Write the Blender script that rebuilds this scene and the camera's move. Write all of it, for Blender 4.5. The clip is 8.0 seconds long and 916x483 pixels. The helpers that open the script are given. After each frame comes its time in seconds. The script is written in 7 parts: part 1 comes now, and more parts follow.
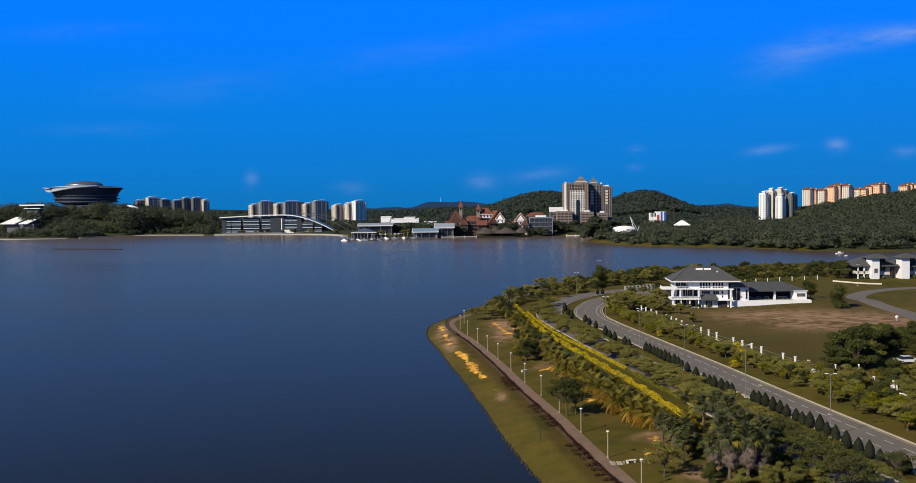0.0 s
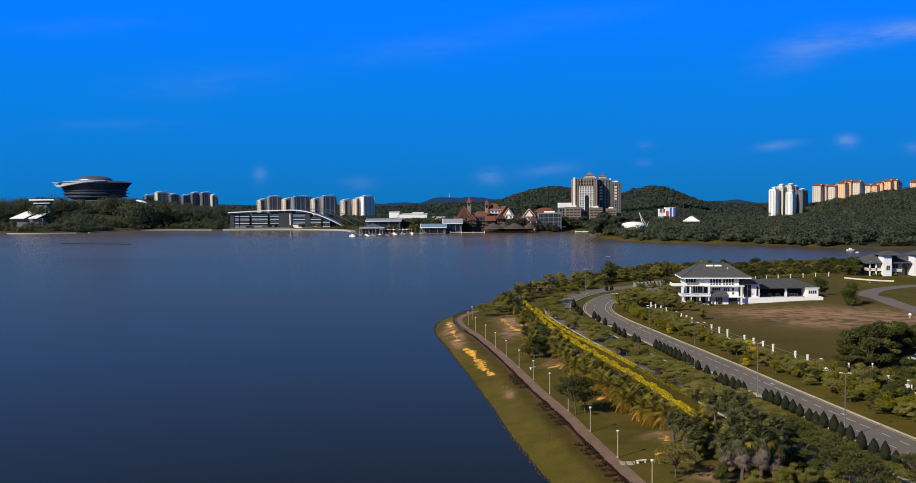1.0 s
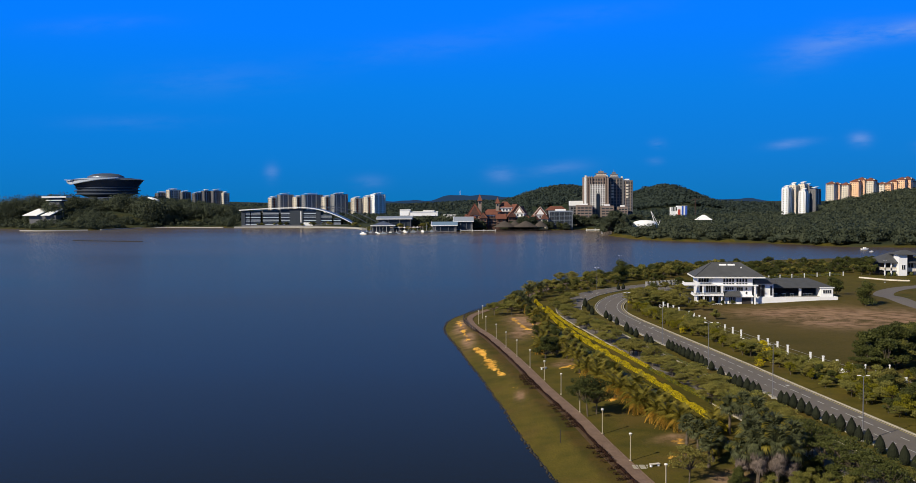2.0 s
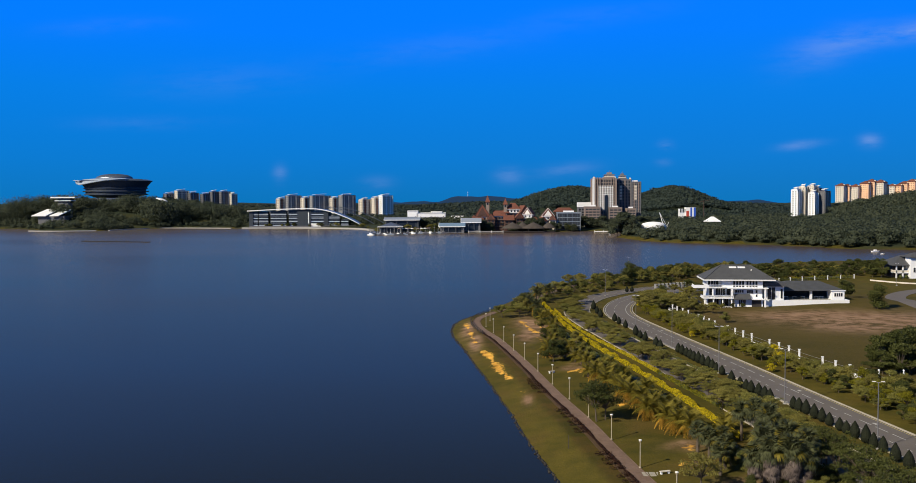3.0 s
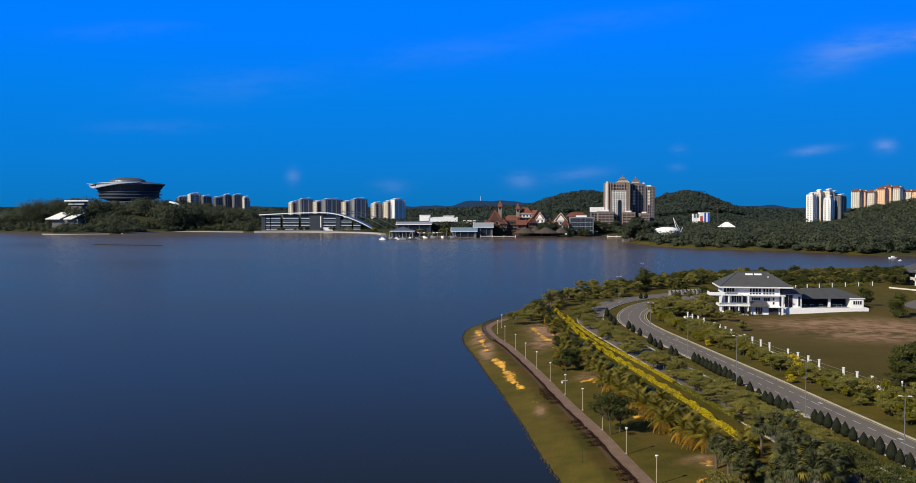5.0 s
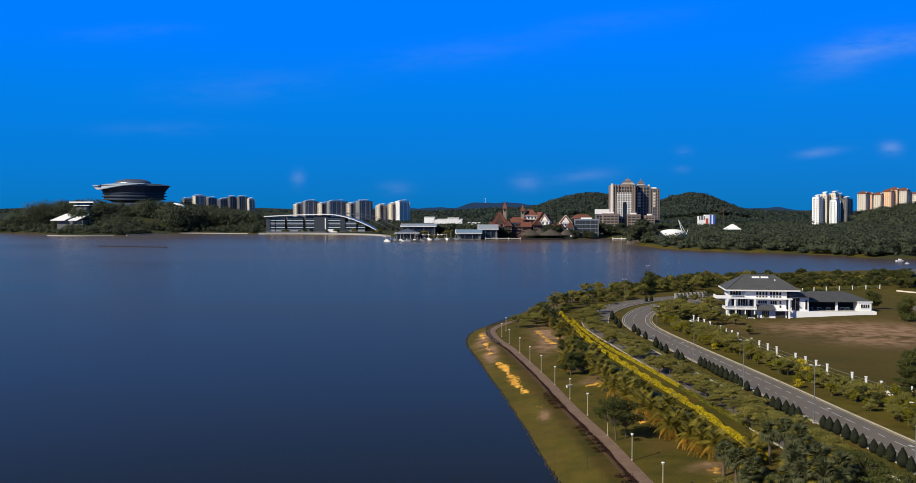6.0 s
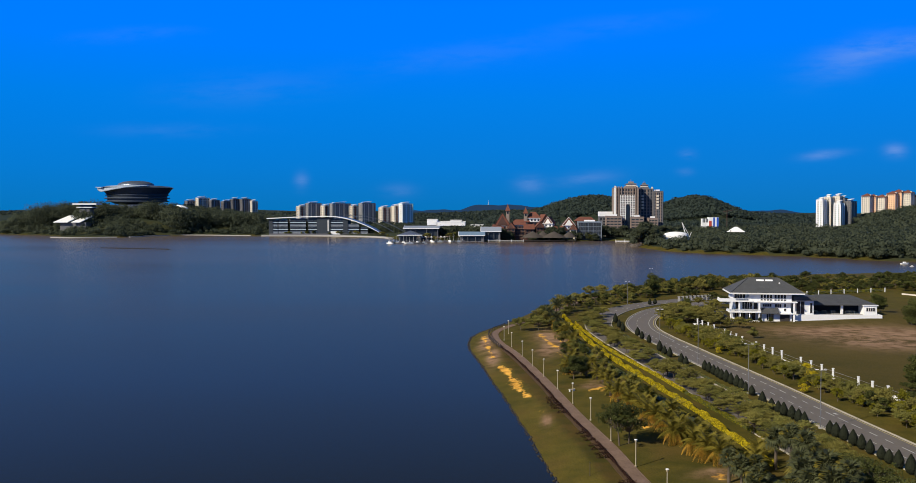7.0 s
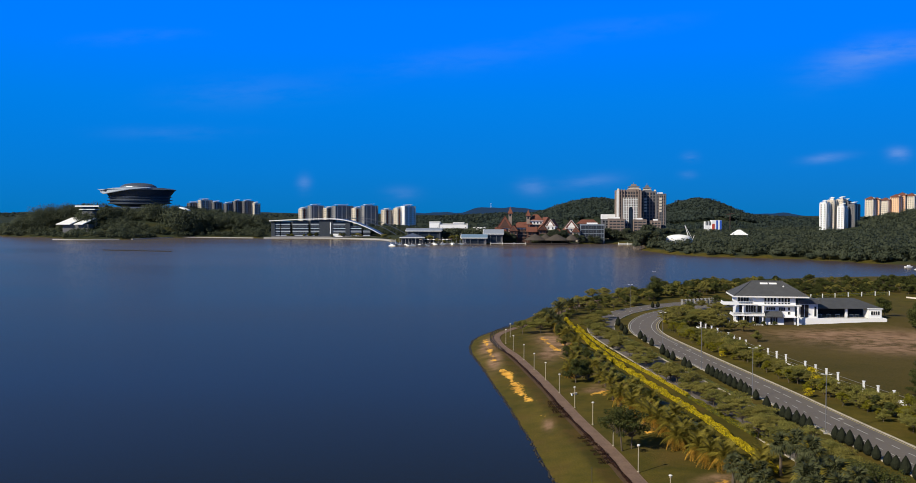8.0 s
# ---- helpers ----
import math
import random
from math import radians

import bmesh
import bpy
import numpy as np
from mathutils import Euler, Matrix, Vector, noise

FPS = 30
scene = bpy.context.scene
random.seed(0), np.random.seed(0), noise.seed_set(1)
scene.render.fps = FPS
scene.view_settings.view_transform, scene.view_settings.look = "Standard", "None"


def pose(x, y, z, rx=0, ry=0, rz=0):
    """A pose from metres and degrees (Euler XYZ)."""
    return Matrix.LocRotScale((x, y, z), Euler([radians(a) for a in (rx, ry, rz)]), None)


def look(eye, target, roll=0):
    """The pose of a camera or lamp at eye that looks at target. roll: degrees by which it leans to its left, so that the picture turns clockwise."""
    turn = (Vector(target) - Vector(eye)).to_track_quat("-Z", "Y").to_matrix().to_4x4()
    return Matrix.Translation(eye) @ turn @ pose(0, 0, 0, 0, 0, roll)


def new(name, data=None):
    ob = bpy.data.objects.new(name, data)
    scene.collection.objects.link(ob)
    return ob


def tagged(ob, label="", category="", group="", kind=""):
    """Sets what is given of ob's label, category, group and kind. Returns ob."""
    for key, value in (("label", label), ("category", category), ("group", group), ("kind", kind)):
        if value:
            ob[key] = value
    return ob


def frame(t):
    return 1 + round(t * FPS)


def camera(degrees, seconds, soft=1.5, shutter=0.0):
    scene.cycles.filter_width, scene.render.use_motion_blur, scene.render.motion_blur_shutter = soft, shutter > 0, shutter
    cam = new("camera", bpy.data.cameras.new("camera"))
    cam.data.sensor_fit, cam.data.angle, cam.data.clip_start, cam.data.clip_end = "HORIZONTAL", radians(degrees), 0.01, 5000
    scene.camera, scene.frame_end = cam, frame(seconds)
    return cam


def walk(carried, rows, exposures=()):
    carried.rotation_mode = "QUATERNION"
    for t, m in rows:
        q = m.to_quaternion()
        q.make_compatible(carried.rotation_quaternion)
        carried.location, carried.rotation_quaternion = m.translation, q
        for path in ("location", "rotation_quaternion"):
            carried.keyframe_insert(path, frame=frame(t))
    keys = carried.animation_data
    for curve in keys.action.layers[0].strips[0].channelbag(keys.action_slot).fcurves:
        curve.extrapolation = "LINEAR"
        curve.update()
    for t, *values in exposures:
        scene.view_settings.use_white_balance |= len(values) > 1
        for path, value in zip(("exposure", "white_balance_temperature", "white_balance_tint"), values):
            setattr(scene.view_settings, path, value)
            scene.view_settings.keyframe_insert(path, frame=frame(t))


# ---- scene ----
cam = camera(54.9, 8.0, 0.6)
PATH = [
    (0, (-0.238, -1.523, 34.111), (-0.258, 18.457, 33.291), -0.64),
    (0.5, (-0.212, -0.621, 34.089), (-0.312, 19.359, 33.219), -0.58),
    (1, (-0.189, 0.286, 34.087), (-0.399, 20.266, 33.167), -0.52),
    (1.5, (-0.166, 1.196, 34.103), (-0.506, 21.166, 33.133), -0.47),
    (3, (-0.093, 3.914, 34.222), (-0.723, 23.884, 33.282), -0.32),
    (3.5, (-0.063, 4.810, 34.274), (-0.763, 24.770, 33.354), -0.28),
    (4, (-0.029, 5.696, 34.326), (-0.799, 25.656, 33.426), -0.23),
    (4.5, (0.011, 6.570, 34.374), (-0.829, 26.530, 33.504), -0.19),
    (6, (0.177, 9.101, 34.469), (-0.843, 29.061, 33.669), -0.08),
    (6.5, (0.252, 9.906, 34.471), (-0.798, 29.866, 33.691), -0.05),
    (7, (0.337, 10.687, 34.453), (-0.753, 30.647, 33.703), -0.02),
    (7.5, (0.435, 11.443, 34.412), (-0.675, 31.393, 33.692), 0.02),
    (8, (0.547, 12.171, 34.344), (-0.603, 32.121, 33.654), 0.05),
]
walk(cam, [(t, look(eye, target, roll)) for t, eye, target, roll in PATH], ((0, 0.0, 6500, 10), (4, 0.0, 6440, 10), (8, 0.0, 6330, 10)))

# ---- world, sun, exposure ----
SUN_TRAVEL = Vector((0.70, 0.55, -0.58)).normalized()
sun_elev = math.asin(-SUN_TRAVEL.z)
sun_az = math.atan2(-SUN_TRAVEL.x, -SUN_TRAVEL.y)

sun_data = bpy.data.lights.new("sun", "SUN")
sun_data.energy = 5.0
sun_data.angle = radians(0.5)
sun_data.color = (1.0, 0.90, 0.73)
sun = new("sun", sun_data)
sun.matrix_world = look((0, 0, 200), Vector((0, 0, 200)) + SUN_TRAVEL)

world = bpy.data.worlds.new("sky")
scene.world = world
world.use_nodes = True
wn, wl = world.node_tree.nodes, world.node_tree.links
wn.clear()


def wmath(op, a, b=None, clamp=False):
    n = wn.new("ShaderNodeMath")
    n.operation, n.use_clamp = op, clamp
    for i, v in enumerate((a, b)):
        if v is None:
            continue
        if isinstance(v, (int, float)):
            n.inputs[i].default_value = v
        else:
            wl.new(v, n.inputs[i])
    return n.outputs[0]


w_out = wn.new("ShaderNodeOutputWorld")
w_bg = wn.new("ShaderNodeBackground")
w_sky = wn.new("ShaderNodeTexSky")
w_sky.sky_type = "NISHITA"
w_sky.sun_disc = False
w_sky.sun_elevation = sun_elev
w_sky.sun_rotation = sun_az
w_sky.air_density, w_sky.dust_density, w_sky.ozone_density = 1.0, 0.4, 3.0
w_tc = wn.new("ShaderNodeTexCoord")
w_sep = wn.new("ShaderNodeSeparateXYZ")
wl.new(w_tc.outputs["Generated"], w_sep.inputs[0])
# deep polarised blue, paler and greener towards the horizon
w_ramp = wn.new("ShaderNodeValToRGB")
wl.new(wmath("MULTIPLY", w_sep.outputs["Z"], 2.0, True), w_ramp.inputs[0])
els = w_ramp.color_ramp.elements
els[0].position, els[0].color = 0.0, (0.0, 1.98, 5.7, 1)
els[1].position, els[1].color = 1.0, (0.45, 0.85, 1.5, 1)
for pos, col in ((0.09, (0.0, 2.18, 7.2, 1)), (0.24, (0.0, 2.35, 9.0, 1)), (0.44, (0.0, 2.25, 12.5, 1)), (0.56, (0.0, 1.7, 6.5, 1)), (0.72, (0.2, 1.15, 3.2, 1))):
    e = els.new(pos)
    e.color = col
w_mix = wn.new("ShaderNodeMix")
w_mix.data_type = "RGBA"
w_mix.inputs[0].default_value = 0.99
wl.new(w_sky.outputs[0], w_mix.inputs[6])
wl.new(w_ramp.outputs[0], w_mix.inputs[7])
# thin clouds: soft patches broken up by stretched noise
w_ysafe = wmath("MAXIMUM", w_sep.outputs["Y"], 0.05)
w_u = wmath("DIVIDE", w_sep.outputs["X"], w_ysafe)
w_v = wmath("DIVIDE", w_sep.outputs["Z"], w_ysafe)
w_com = wn.new("ShaderNodeCombineXYZ")
wl.new(wmath("SUBTRACT", w_u, wmath("MULTIPLY", w_v, 0.8)), w_com.inputs[0])
wl.new(wmath("MULTIPLY", w_v, 4.0), w_com.inputs[1])
w_noise = wn.new("ShaderNodeTexNoise")
w_noise.inputs["Scale"].default_value = 16.0
w_noise.inputs["Detail"].default_value = 6.0
w_noise.inputs["Roughness"].default_value = 0.6
wl.new(w_com.outputs[0], w_noise.inputs["Vector"])
w_cloud = None
for cu, cv, su, sv, slope, amp in (
    (0.52, 0.190, 0.045, 0.0055, 0.16, 0.5), (0.44, 0.180, 0.05, 0.008, 0.14, 0.24), (0.38, 0.165, 0.03, 0.012, 0.3, 0.22), (0.352, 0.059, 0.016, 0.0032, 0.1, 0.34), (0.428, 0.063, 0.0075, 0.0045, 0.0, 0.5),
    (0.507, 0.054, 0.010, 0.004, 0.0, 0.34), (0.202, 0.060, 0.006, 0.0035, 0.0, 0.22), (0.199, 0.041, 0.006, 0.003, 0.0, 0.14), (0.027, 0.027, 0.011, 0.006, 0.0, 0.24), (0.09, 0.033, 0.022, 0.005, 0.1, 0.2),
    (-0.234, 0.031, 0.005, 0.006, 0.0, 0.26), (-0.122, 0.020, 0.012, 0.005, 0.0, 0.14), (-0.39, 0.090, 0.05, 0.005, 0.0, 0.06), (-0.30, 0.136, 0.06, 0.012, 0.05, 0.06), (-0.05, 0.172, 0.07, 0.010, 0.12, 0.06),
    (-0.43, 0.20, 0.05, 0.006, 0.05, 0.05), (0.12, 0.205, 0.06, 0.008, 0.1, 0.04)):
    du = wmath("DIVIDE", wmath("SUBTRACT", w_u, cu), su)
    dv = wmath("DIVIDE", wmath("SUBTRACT", wmath("SUBTRACT", w_v, cv), wmath("MULTIPLY", wmath("SUBTRACT", w_u, cu), slope)), sv)
    q = wmath("ADD", wmath("MULTIPLY", du, du), wmath("MULTIPLY", dv, dv))
    g = wmath("MULTIPLY", wmath("POWER", 2.718, wmath("MULTIPLY", q, -0.5)), amp)
    w_cloud = g if w_cloud is None else wmath("ADD", w_cloud, g)
w_cmask = wmath("MULTIPLY", w_cloud, wmath("MULTIPLY", wmath("SUBTRACT", w_noise.outputs[0], 0.28), 3.4, True), True)
w_mix2 = wn.new("ShaderNodeMix")
w_mix2.data_type = "RGBA"
wl.new(w_cmask, w_mix2.inputs[0])
wl.new(w_mix.outputs[2], w_mix2.inputs[6])
w_mix2.inputs[7].default_value = (2.6, 4.2, 8.6, 1)
wl.new(w_mix2.outputs[2], w_bg.inputs[0])
w_bg.inputs[1].default_value = 0.09
wl.new(w_bg.outputs[0], w_out.inputs[0])
scene.view_settings.exposure = 0.0

# ---- materials ----


def material(name, base, rough=0.7, metal=0.0, vary=0.25, scale=1.0, fine=9.0, bump=0.15, second=None, island=0.0, per_object=0.0, translucent=0.0, ior=None):
    """A surface whose colour wanders at two scales, with fine relief; second: the colour it wanders to."""
    m = bpy.data.materials.new(name)
    m.use_nodes = True
    n, l = m.node_tree.nodes, m.node_tree.links
    b = n["Principled BSDF"]
    geo = n.new("ShaderNodeNewGeometry")
    big = n.new("ShaderNodeTexNoise")
    big.inputs["Scale"].default_value, big.inputs["Detail"].default_value = scale, 4.0
    small = n.new("ShaderNodeTexNoise")
    small.inputs["Scale"].default_value, small.inputs["Detail"].default_value = scale * fine, 3.0
    l.new(geo.outputs["Position"], big.inputs["Vector"])
    l.new(geo.outputs["Position"], small.inputs["Vector"])
    mixv = n.new("ShaderNodeMath")
    mixv.operation = "ADD"
    l.new(big.outputs[0], mixv.inputs[0])
    l.new(small.outputs[0], mixv.inputs[1])
    fac = mixv.outputs[0]
    if island:
        m1 = n.new("ShaderNodeMath")
        m1.operation = "MULTIPLY_ADD"
        l.new(geo.outputs["Random Per Island"], m1.inputs[0])
        m1.inputs[1].default_value = island
        l.new(fac, m1.inputs[2])
        fac = m1.outputs[0]
    if per_object:
        oi = n.new("ShaderNodeObjectInfo")
        m2 = n.new("ShaderNodeMath")
        m2.operation = "MULTIPLY_ADD"
        l.new(oi.outputs["Random"], m2.inputs[0])
        m2.inputs[1].default_value = per_object
        l.new(fac, m2.inputs[2])
        fac = m2.outputs[0]
    span = 0.5 + (island + per_object) / 2
    mid = 1.0 + (island + per_object) / 2
    mr = n.new("ShaderNodeMapRange")
    mr.inputs["From Min"].default_value = mid - span
    mr.inputs["From Max"].default_value = mid + span
    l.new(fac, mr.inputs["Value"])
    mix = n.new("ShaderNodeMix")
    mix.data_type = "RGBA"
    l.new(mr.outputs[0], mix.inputs[0])
    dark = tuple(c * (1 - vary) for c in base)
    light = second or tuple(min(1, c * (1 + vary)) for c in base)
    mix.inputs[6].default_value = (*dark, 1)
    mix.inputs[7].default_value = (*light, 1)
    l.new(mix.outputs[2], b.inputs["Base Color"])
    b.inputs["Roughness"].default_value = rough
    b.inputs["Metallic"].default_value = metal
    if rough >= 0.5 and not metal:
        b.inputs["Specular IOR Level"].default_value = 0.12 if (island or per_object or translucent) else 0.3
    if ior:
        b.inputs["IOR"].default_value = ior
    if bump:
        bp = n.new("ShaderNodeBump")
        bp.inputs["Strength"].default_value = bump
        bp.inputs["Distance"].default_value = 0.1 / scale
        l.new(small.outputs[0], bp.inputs["Height"])
        l.new(bp.outputs[0], b.inputs["Normal"])
    if translucent:
        tr = n.new("ShaderNodeBsdfTranslucent")
        ms = n.new("ShaderNodeMixShader")
        ms.inputs[0].default_value = translucent
        l.new(mix.outputs[2], tr.inputs[0])
        l.new(b.outputs[0], ms.inputs[1])
        l.new(tr.outputs[0], ms.inputs[2])
        l.new(ms.outputs[0], n["Material Output"].inputs[0])
    return m


M = {}
M["asphalt"] = material("asphalt", (0.155, 0.135, 0.118), 0.85, vary=0.18, scale=0.25, fine=14)
M["kerb"] = material("kerb concrete", (0.42, 0.38, 0.30), 0.8, vary=0.25, scale=0.8)
M["line_white"] = material("road paint white", (0.50, 0.485, 0.45), 0.6, vary=0.3, scale=2)
M["line_yellow"] = material("road paint yellow", (0.62, 0.50, 0.16), 0.6, vary=0.3, scale=2)
M["paving"] = material("brick paving", (0.20, 0.125, 0.085), 0.85, vary=0.3, scale=0.5, fine=8, second=(0.27, 0.18, 0.125))
M["leaf"] = material("leaf green", (0.060, 0.070, 0.018), 0.55, vary=0.4, scale=0.4, fine=5, bump=0, second=(0.315, 0.292, 0.070), island=0.9, per_object=0.9, translucent=0.2)
M["leaf_dark"] = material("leaf dark", (0.022, 0.034, 0.010), 0.5, vary=0.4, scale=0.4, fine=5, bump=0, second=(0.118, 0.126, 0.032), island=0.9, per_object=0.6, translucent=0.15)
M["leaf_olive"] = material("leaf olive", (0.098, 0.090, 0.026), 0.6, vary=0.4, scale=0.4, fine=5, bump=0, second=(0.345, 0.305, 0.072), island=0.9, per_object=0.9, translucent=0.2)
M["leaf_lime"] = material("leaf lime", (0.12, 0.12, 0.010), 0.55, vary=0.4, scale=0.4, fine=5, bump=0, second=(0.29, 0.26, 0.02), island=0.9, per_object=0.4, translucent=0.25)
M["flower"] = material("yellow blossom", (0.34, 0.26, 0.010), 0.6, vary=0.4, scale=0.5, fine=6, bump=0, second=(0.78, 0.62, 0.022), island=1.2, translucent=0.2)
M["red_leaf"] = material("dark red leaf", (0.022, 0.011, 0.009), 0.6, vary=0.4, scale=0.5, fine=6, bump=0, second=(0.062, 0.028, 0.016), island=0.9, per_object=0.4, translucent=0.1)
M["cypress"] = material("cypress needles", (0.010, 0.014, 0.010), 0.8, vary=0.4, scale=1.0, fine=6, bump=0.3, second=(0.026, 0.030, 0.016), island=0.4, per_object=0.2)
M["palm"] = material("palm leaf", (0.045, 0.055, 0.012), 0.55, vary=0.4, scale=0.5, fine=5, bump=0, second=(0.32, 0.255, 0.038), island=0.7, per_object=0.5, translucent=0.25)
M["palm_dark"] = material("dark palm leaf", (0.034, 0.044, 0.022), 0.55, vary=0.4, scale=0.5, fine=5, bump=0, second=(0.138, 0.145, 0.062), island=0.7, per_object=0.5, translucent=0.2)
M["palm_dry"] = material("dry palm leaf", (0.30, 0.16, 0.028), 0.7, vary=0.4, scale=0.5, fine=5, bump=0, second=(0.62, 0.36, 0.05), island=0.7, per_object=0.5, translucent=0.25)
M["palm_grey"] = material("withered palm leaf", (0.085, 0.066, 0.055), 0.8, vary=0.4, scale=0.5, fine=5, bump=0, second=(0.28, 0.22, 0.185), island=0.7, per_object=0.5, translucent=0.2)
M["bark"] = material("bark", (0.11, 0.085, 0.06), 0.9, vary=0.4, scale=3, fine=5, bump=0.4)
M["steel"] = material("galvanised steel", (0.42, 0.42, 0.41), 0.45, 0.6, vary=0.15, scale=2)
M["pole_cream"] = material("cream lamp enamel", (0.36, 0.31, 0.22), 0.5, vary=0.15, scale=2)
M["white"] = material("white render", (0.86, 0.86, 0.85), 0.7, vary=0.07, scale=0.5, bump=0.05)
M["white_trim"] = material("white trim", (0.78, 0.77, 0.74), 0.6, vary=0.1, scale=0.8, bump=0.05)
M["roof_slate"] = material("grey roof tile", (0.078, 0.080, 0.084), 0.75, vary=0.3, scale=0.6, fine=9, bump=0.3)
M["glass"] = material("dark window glass", (0.018, 0.024, 0.034), 0.12, vary=0.4, scale=0.3, bump=0)
# dark timber; also darkens house walls that lie in shade
M["dark"] = material("dark timber", (0.045, 0.038, 0.034), 0.7, vary=0.3, scale=1)
M["tan"] = material("tan cladding", (0.27, 0.21, 0.175), 0.8, vary=0.14, scale=0.08)
# grey cladding; also stands for walls in shade on the hotel and towers
M["grey_wall"] = material("grey cladding and shaded walls", (0.15, 0.15, 0.16), 0.8, vary=0.15, scale=0.08)
# grey of apartment faces turned from the sun, shade put into the colour
M["slab"] = material("grey render for shaded faces", (0.25, 0.255, 0.27), 0.8, vary=0.14, scale=0.08)
M["orange"] = material("peach render", (0.84, 0.53, 0.32), 0.8, vary=0.12, scale=0.08)
M["cream"] = material("cream render", (0.66, 0.60, 0.50), 0.8, vary=0.12, scale=0.08)
M["terracotta"] = material("terracotta tile", (0.17, 0.064, 0.042), 0.8, vary=0.35, scale=0.12, fine=8)
M["timber_red"] = material("red brown timber", (0.080, 0.043, 0.035), 0.8, vary=0.35, scale=0.2)
M["thatch"] = material("thatch", (0.072, 0.060, 0.052), 0.95, vary=0.3, scale=0.2)
M["roof_blue"] = material("blue metal roof", (0.20, 0.30, 0.42), 0.4, 0.2, vary=0.1, scale=0.1)
M["roof_pale"] = material("pale metal roof", (0.34, 0.38, 0.45), 0.4, 0.2, vary=0.1, scale=0.1)
M["metal_dark"] = material("dark metal cladding", (0.034, 0.044, 0.058), 0.6, 0.0, vary=0.2, scale=0.05)
M["metal_grey"] = material("grey metal cladding", (0.17, 0.20, 0.25), 0.36, 0.6, vary=0.2, scale=0.05)
M["shell"] = material("pale shell cladding", (0.42, 0.48, 0.56), 0.35, 0.1, vary=0.12, scale=0.05)
M["band_bright"] = material("bright spandrel", (0.50, 0.56, 0.64), 0.6, vary=0.15, scale=0.1)
M["band"] = material("pale spandrel", (0.24, 0.28, 0.33), 0.6, vary=0.15, scale=0.1)
M["blue_paint"] = material("blue paint", (0.04, 0.11, 0.50), 0.6, vary=0.1, scale=0.1)
M["red_paint"] = material("red paint", (0.5, 0.08, 0.05), 0.6, vary=0.1, scale=0.1)
M["concrete"] = material("concrete", (0.36, 0.35, 0.33), 0.85, vary=0.2, scale=0.3)
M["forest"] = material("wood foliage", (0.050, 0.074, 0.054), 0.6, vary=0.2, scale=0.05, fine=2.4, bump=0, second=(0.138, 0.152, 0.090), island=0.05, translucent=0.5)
# bluer, more even copy of the wood foliage: distance haze put into the colour
M["forest_far"] = material("haze-tinted wood foliage", (0.052, 0.074, 0.062), 0.6, vary=0.2, scale=0.02, fine=5, bump=0, second=(0.074, 0.096, 0.072), island=0.15, translucent=0.4)
# distant ridge glows by itself: the haze is put into its emission colour
M["hazy_ridge"] = bpy.data.materials.new("distance with painted haze")
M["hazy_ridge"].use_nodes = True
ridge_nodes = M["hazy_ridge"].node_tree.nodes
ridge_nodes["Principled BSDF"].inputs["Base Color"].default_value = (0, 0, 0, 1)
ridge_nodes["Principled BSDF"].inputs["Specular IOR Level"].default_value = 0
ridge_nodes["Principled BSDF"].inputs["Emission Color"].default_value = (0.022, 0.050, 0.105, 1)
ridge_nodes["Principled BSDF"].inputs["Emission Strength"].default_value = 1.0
M["earth"] = material("dark planting earth", (0.085, 0.050, 0.022), 0.95, vary=0.4, scale=0.5, fine=8, bump=0.4)
M["rock"] = material("dark shore stone", (0.035, 0.032, 0.028), 0.9, vary=0.5, scale=0.8, fine=6, bump=0.5)
M["car_paint"] = material("white car paint", (0.75, 0.77, 0.8), 0.25, vary=0.03, scale=1, bump=0)
M["rubber"] = material("rubber", (0.02, 0.02, 0.02), 0.85, vary=0.2, scale=3)


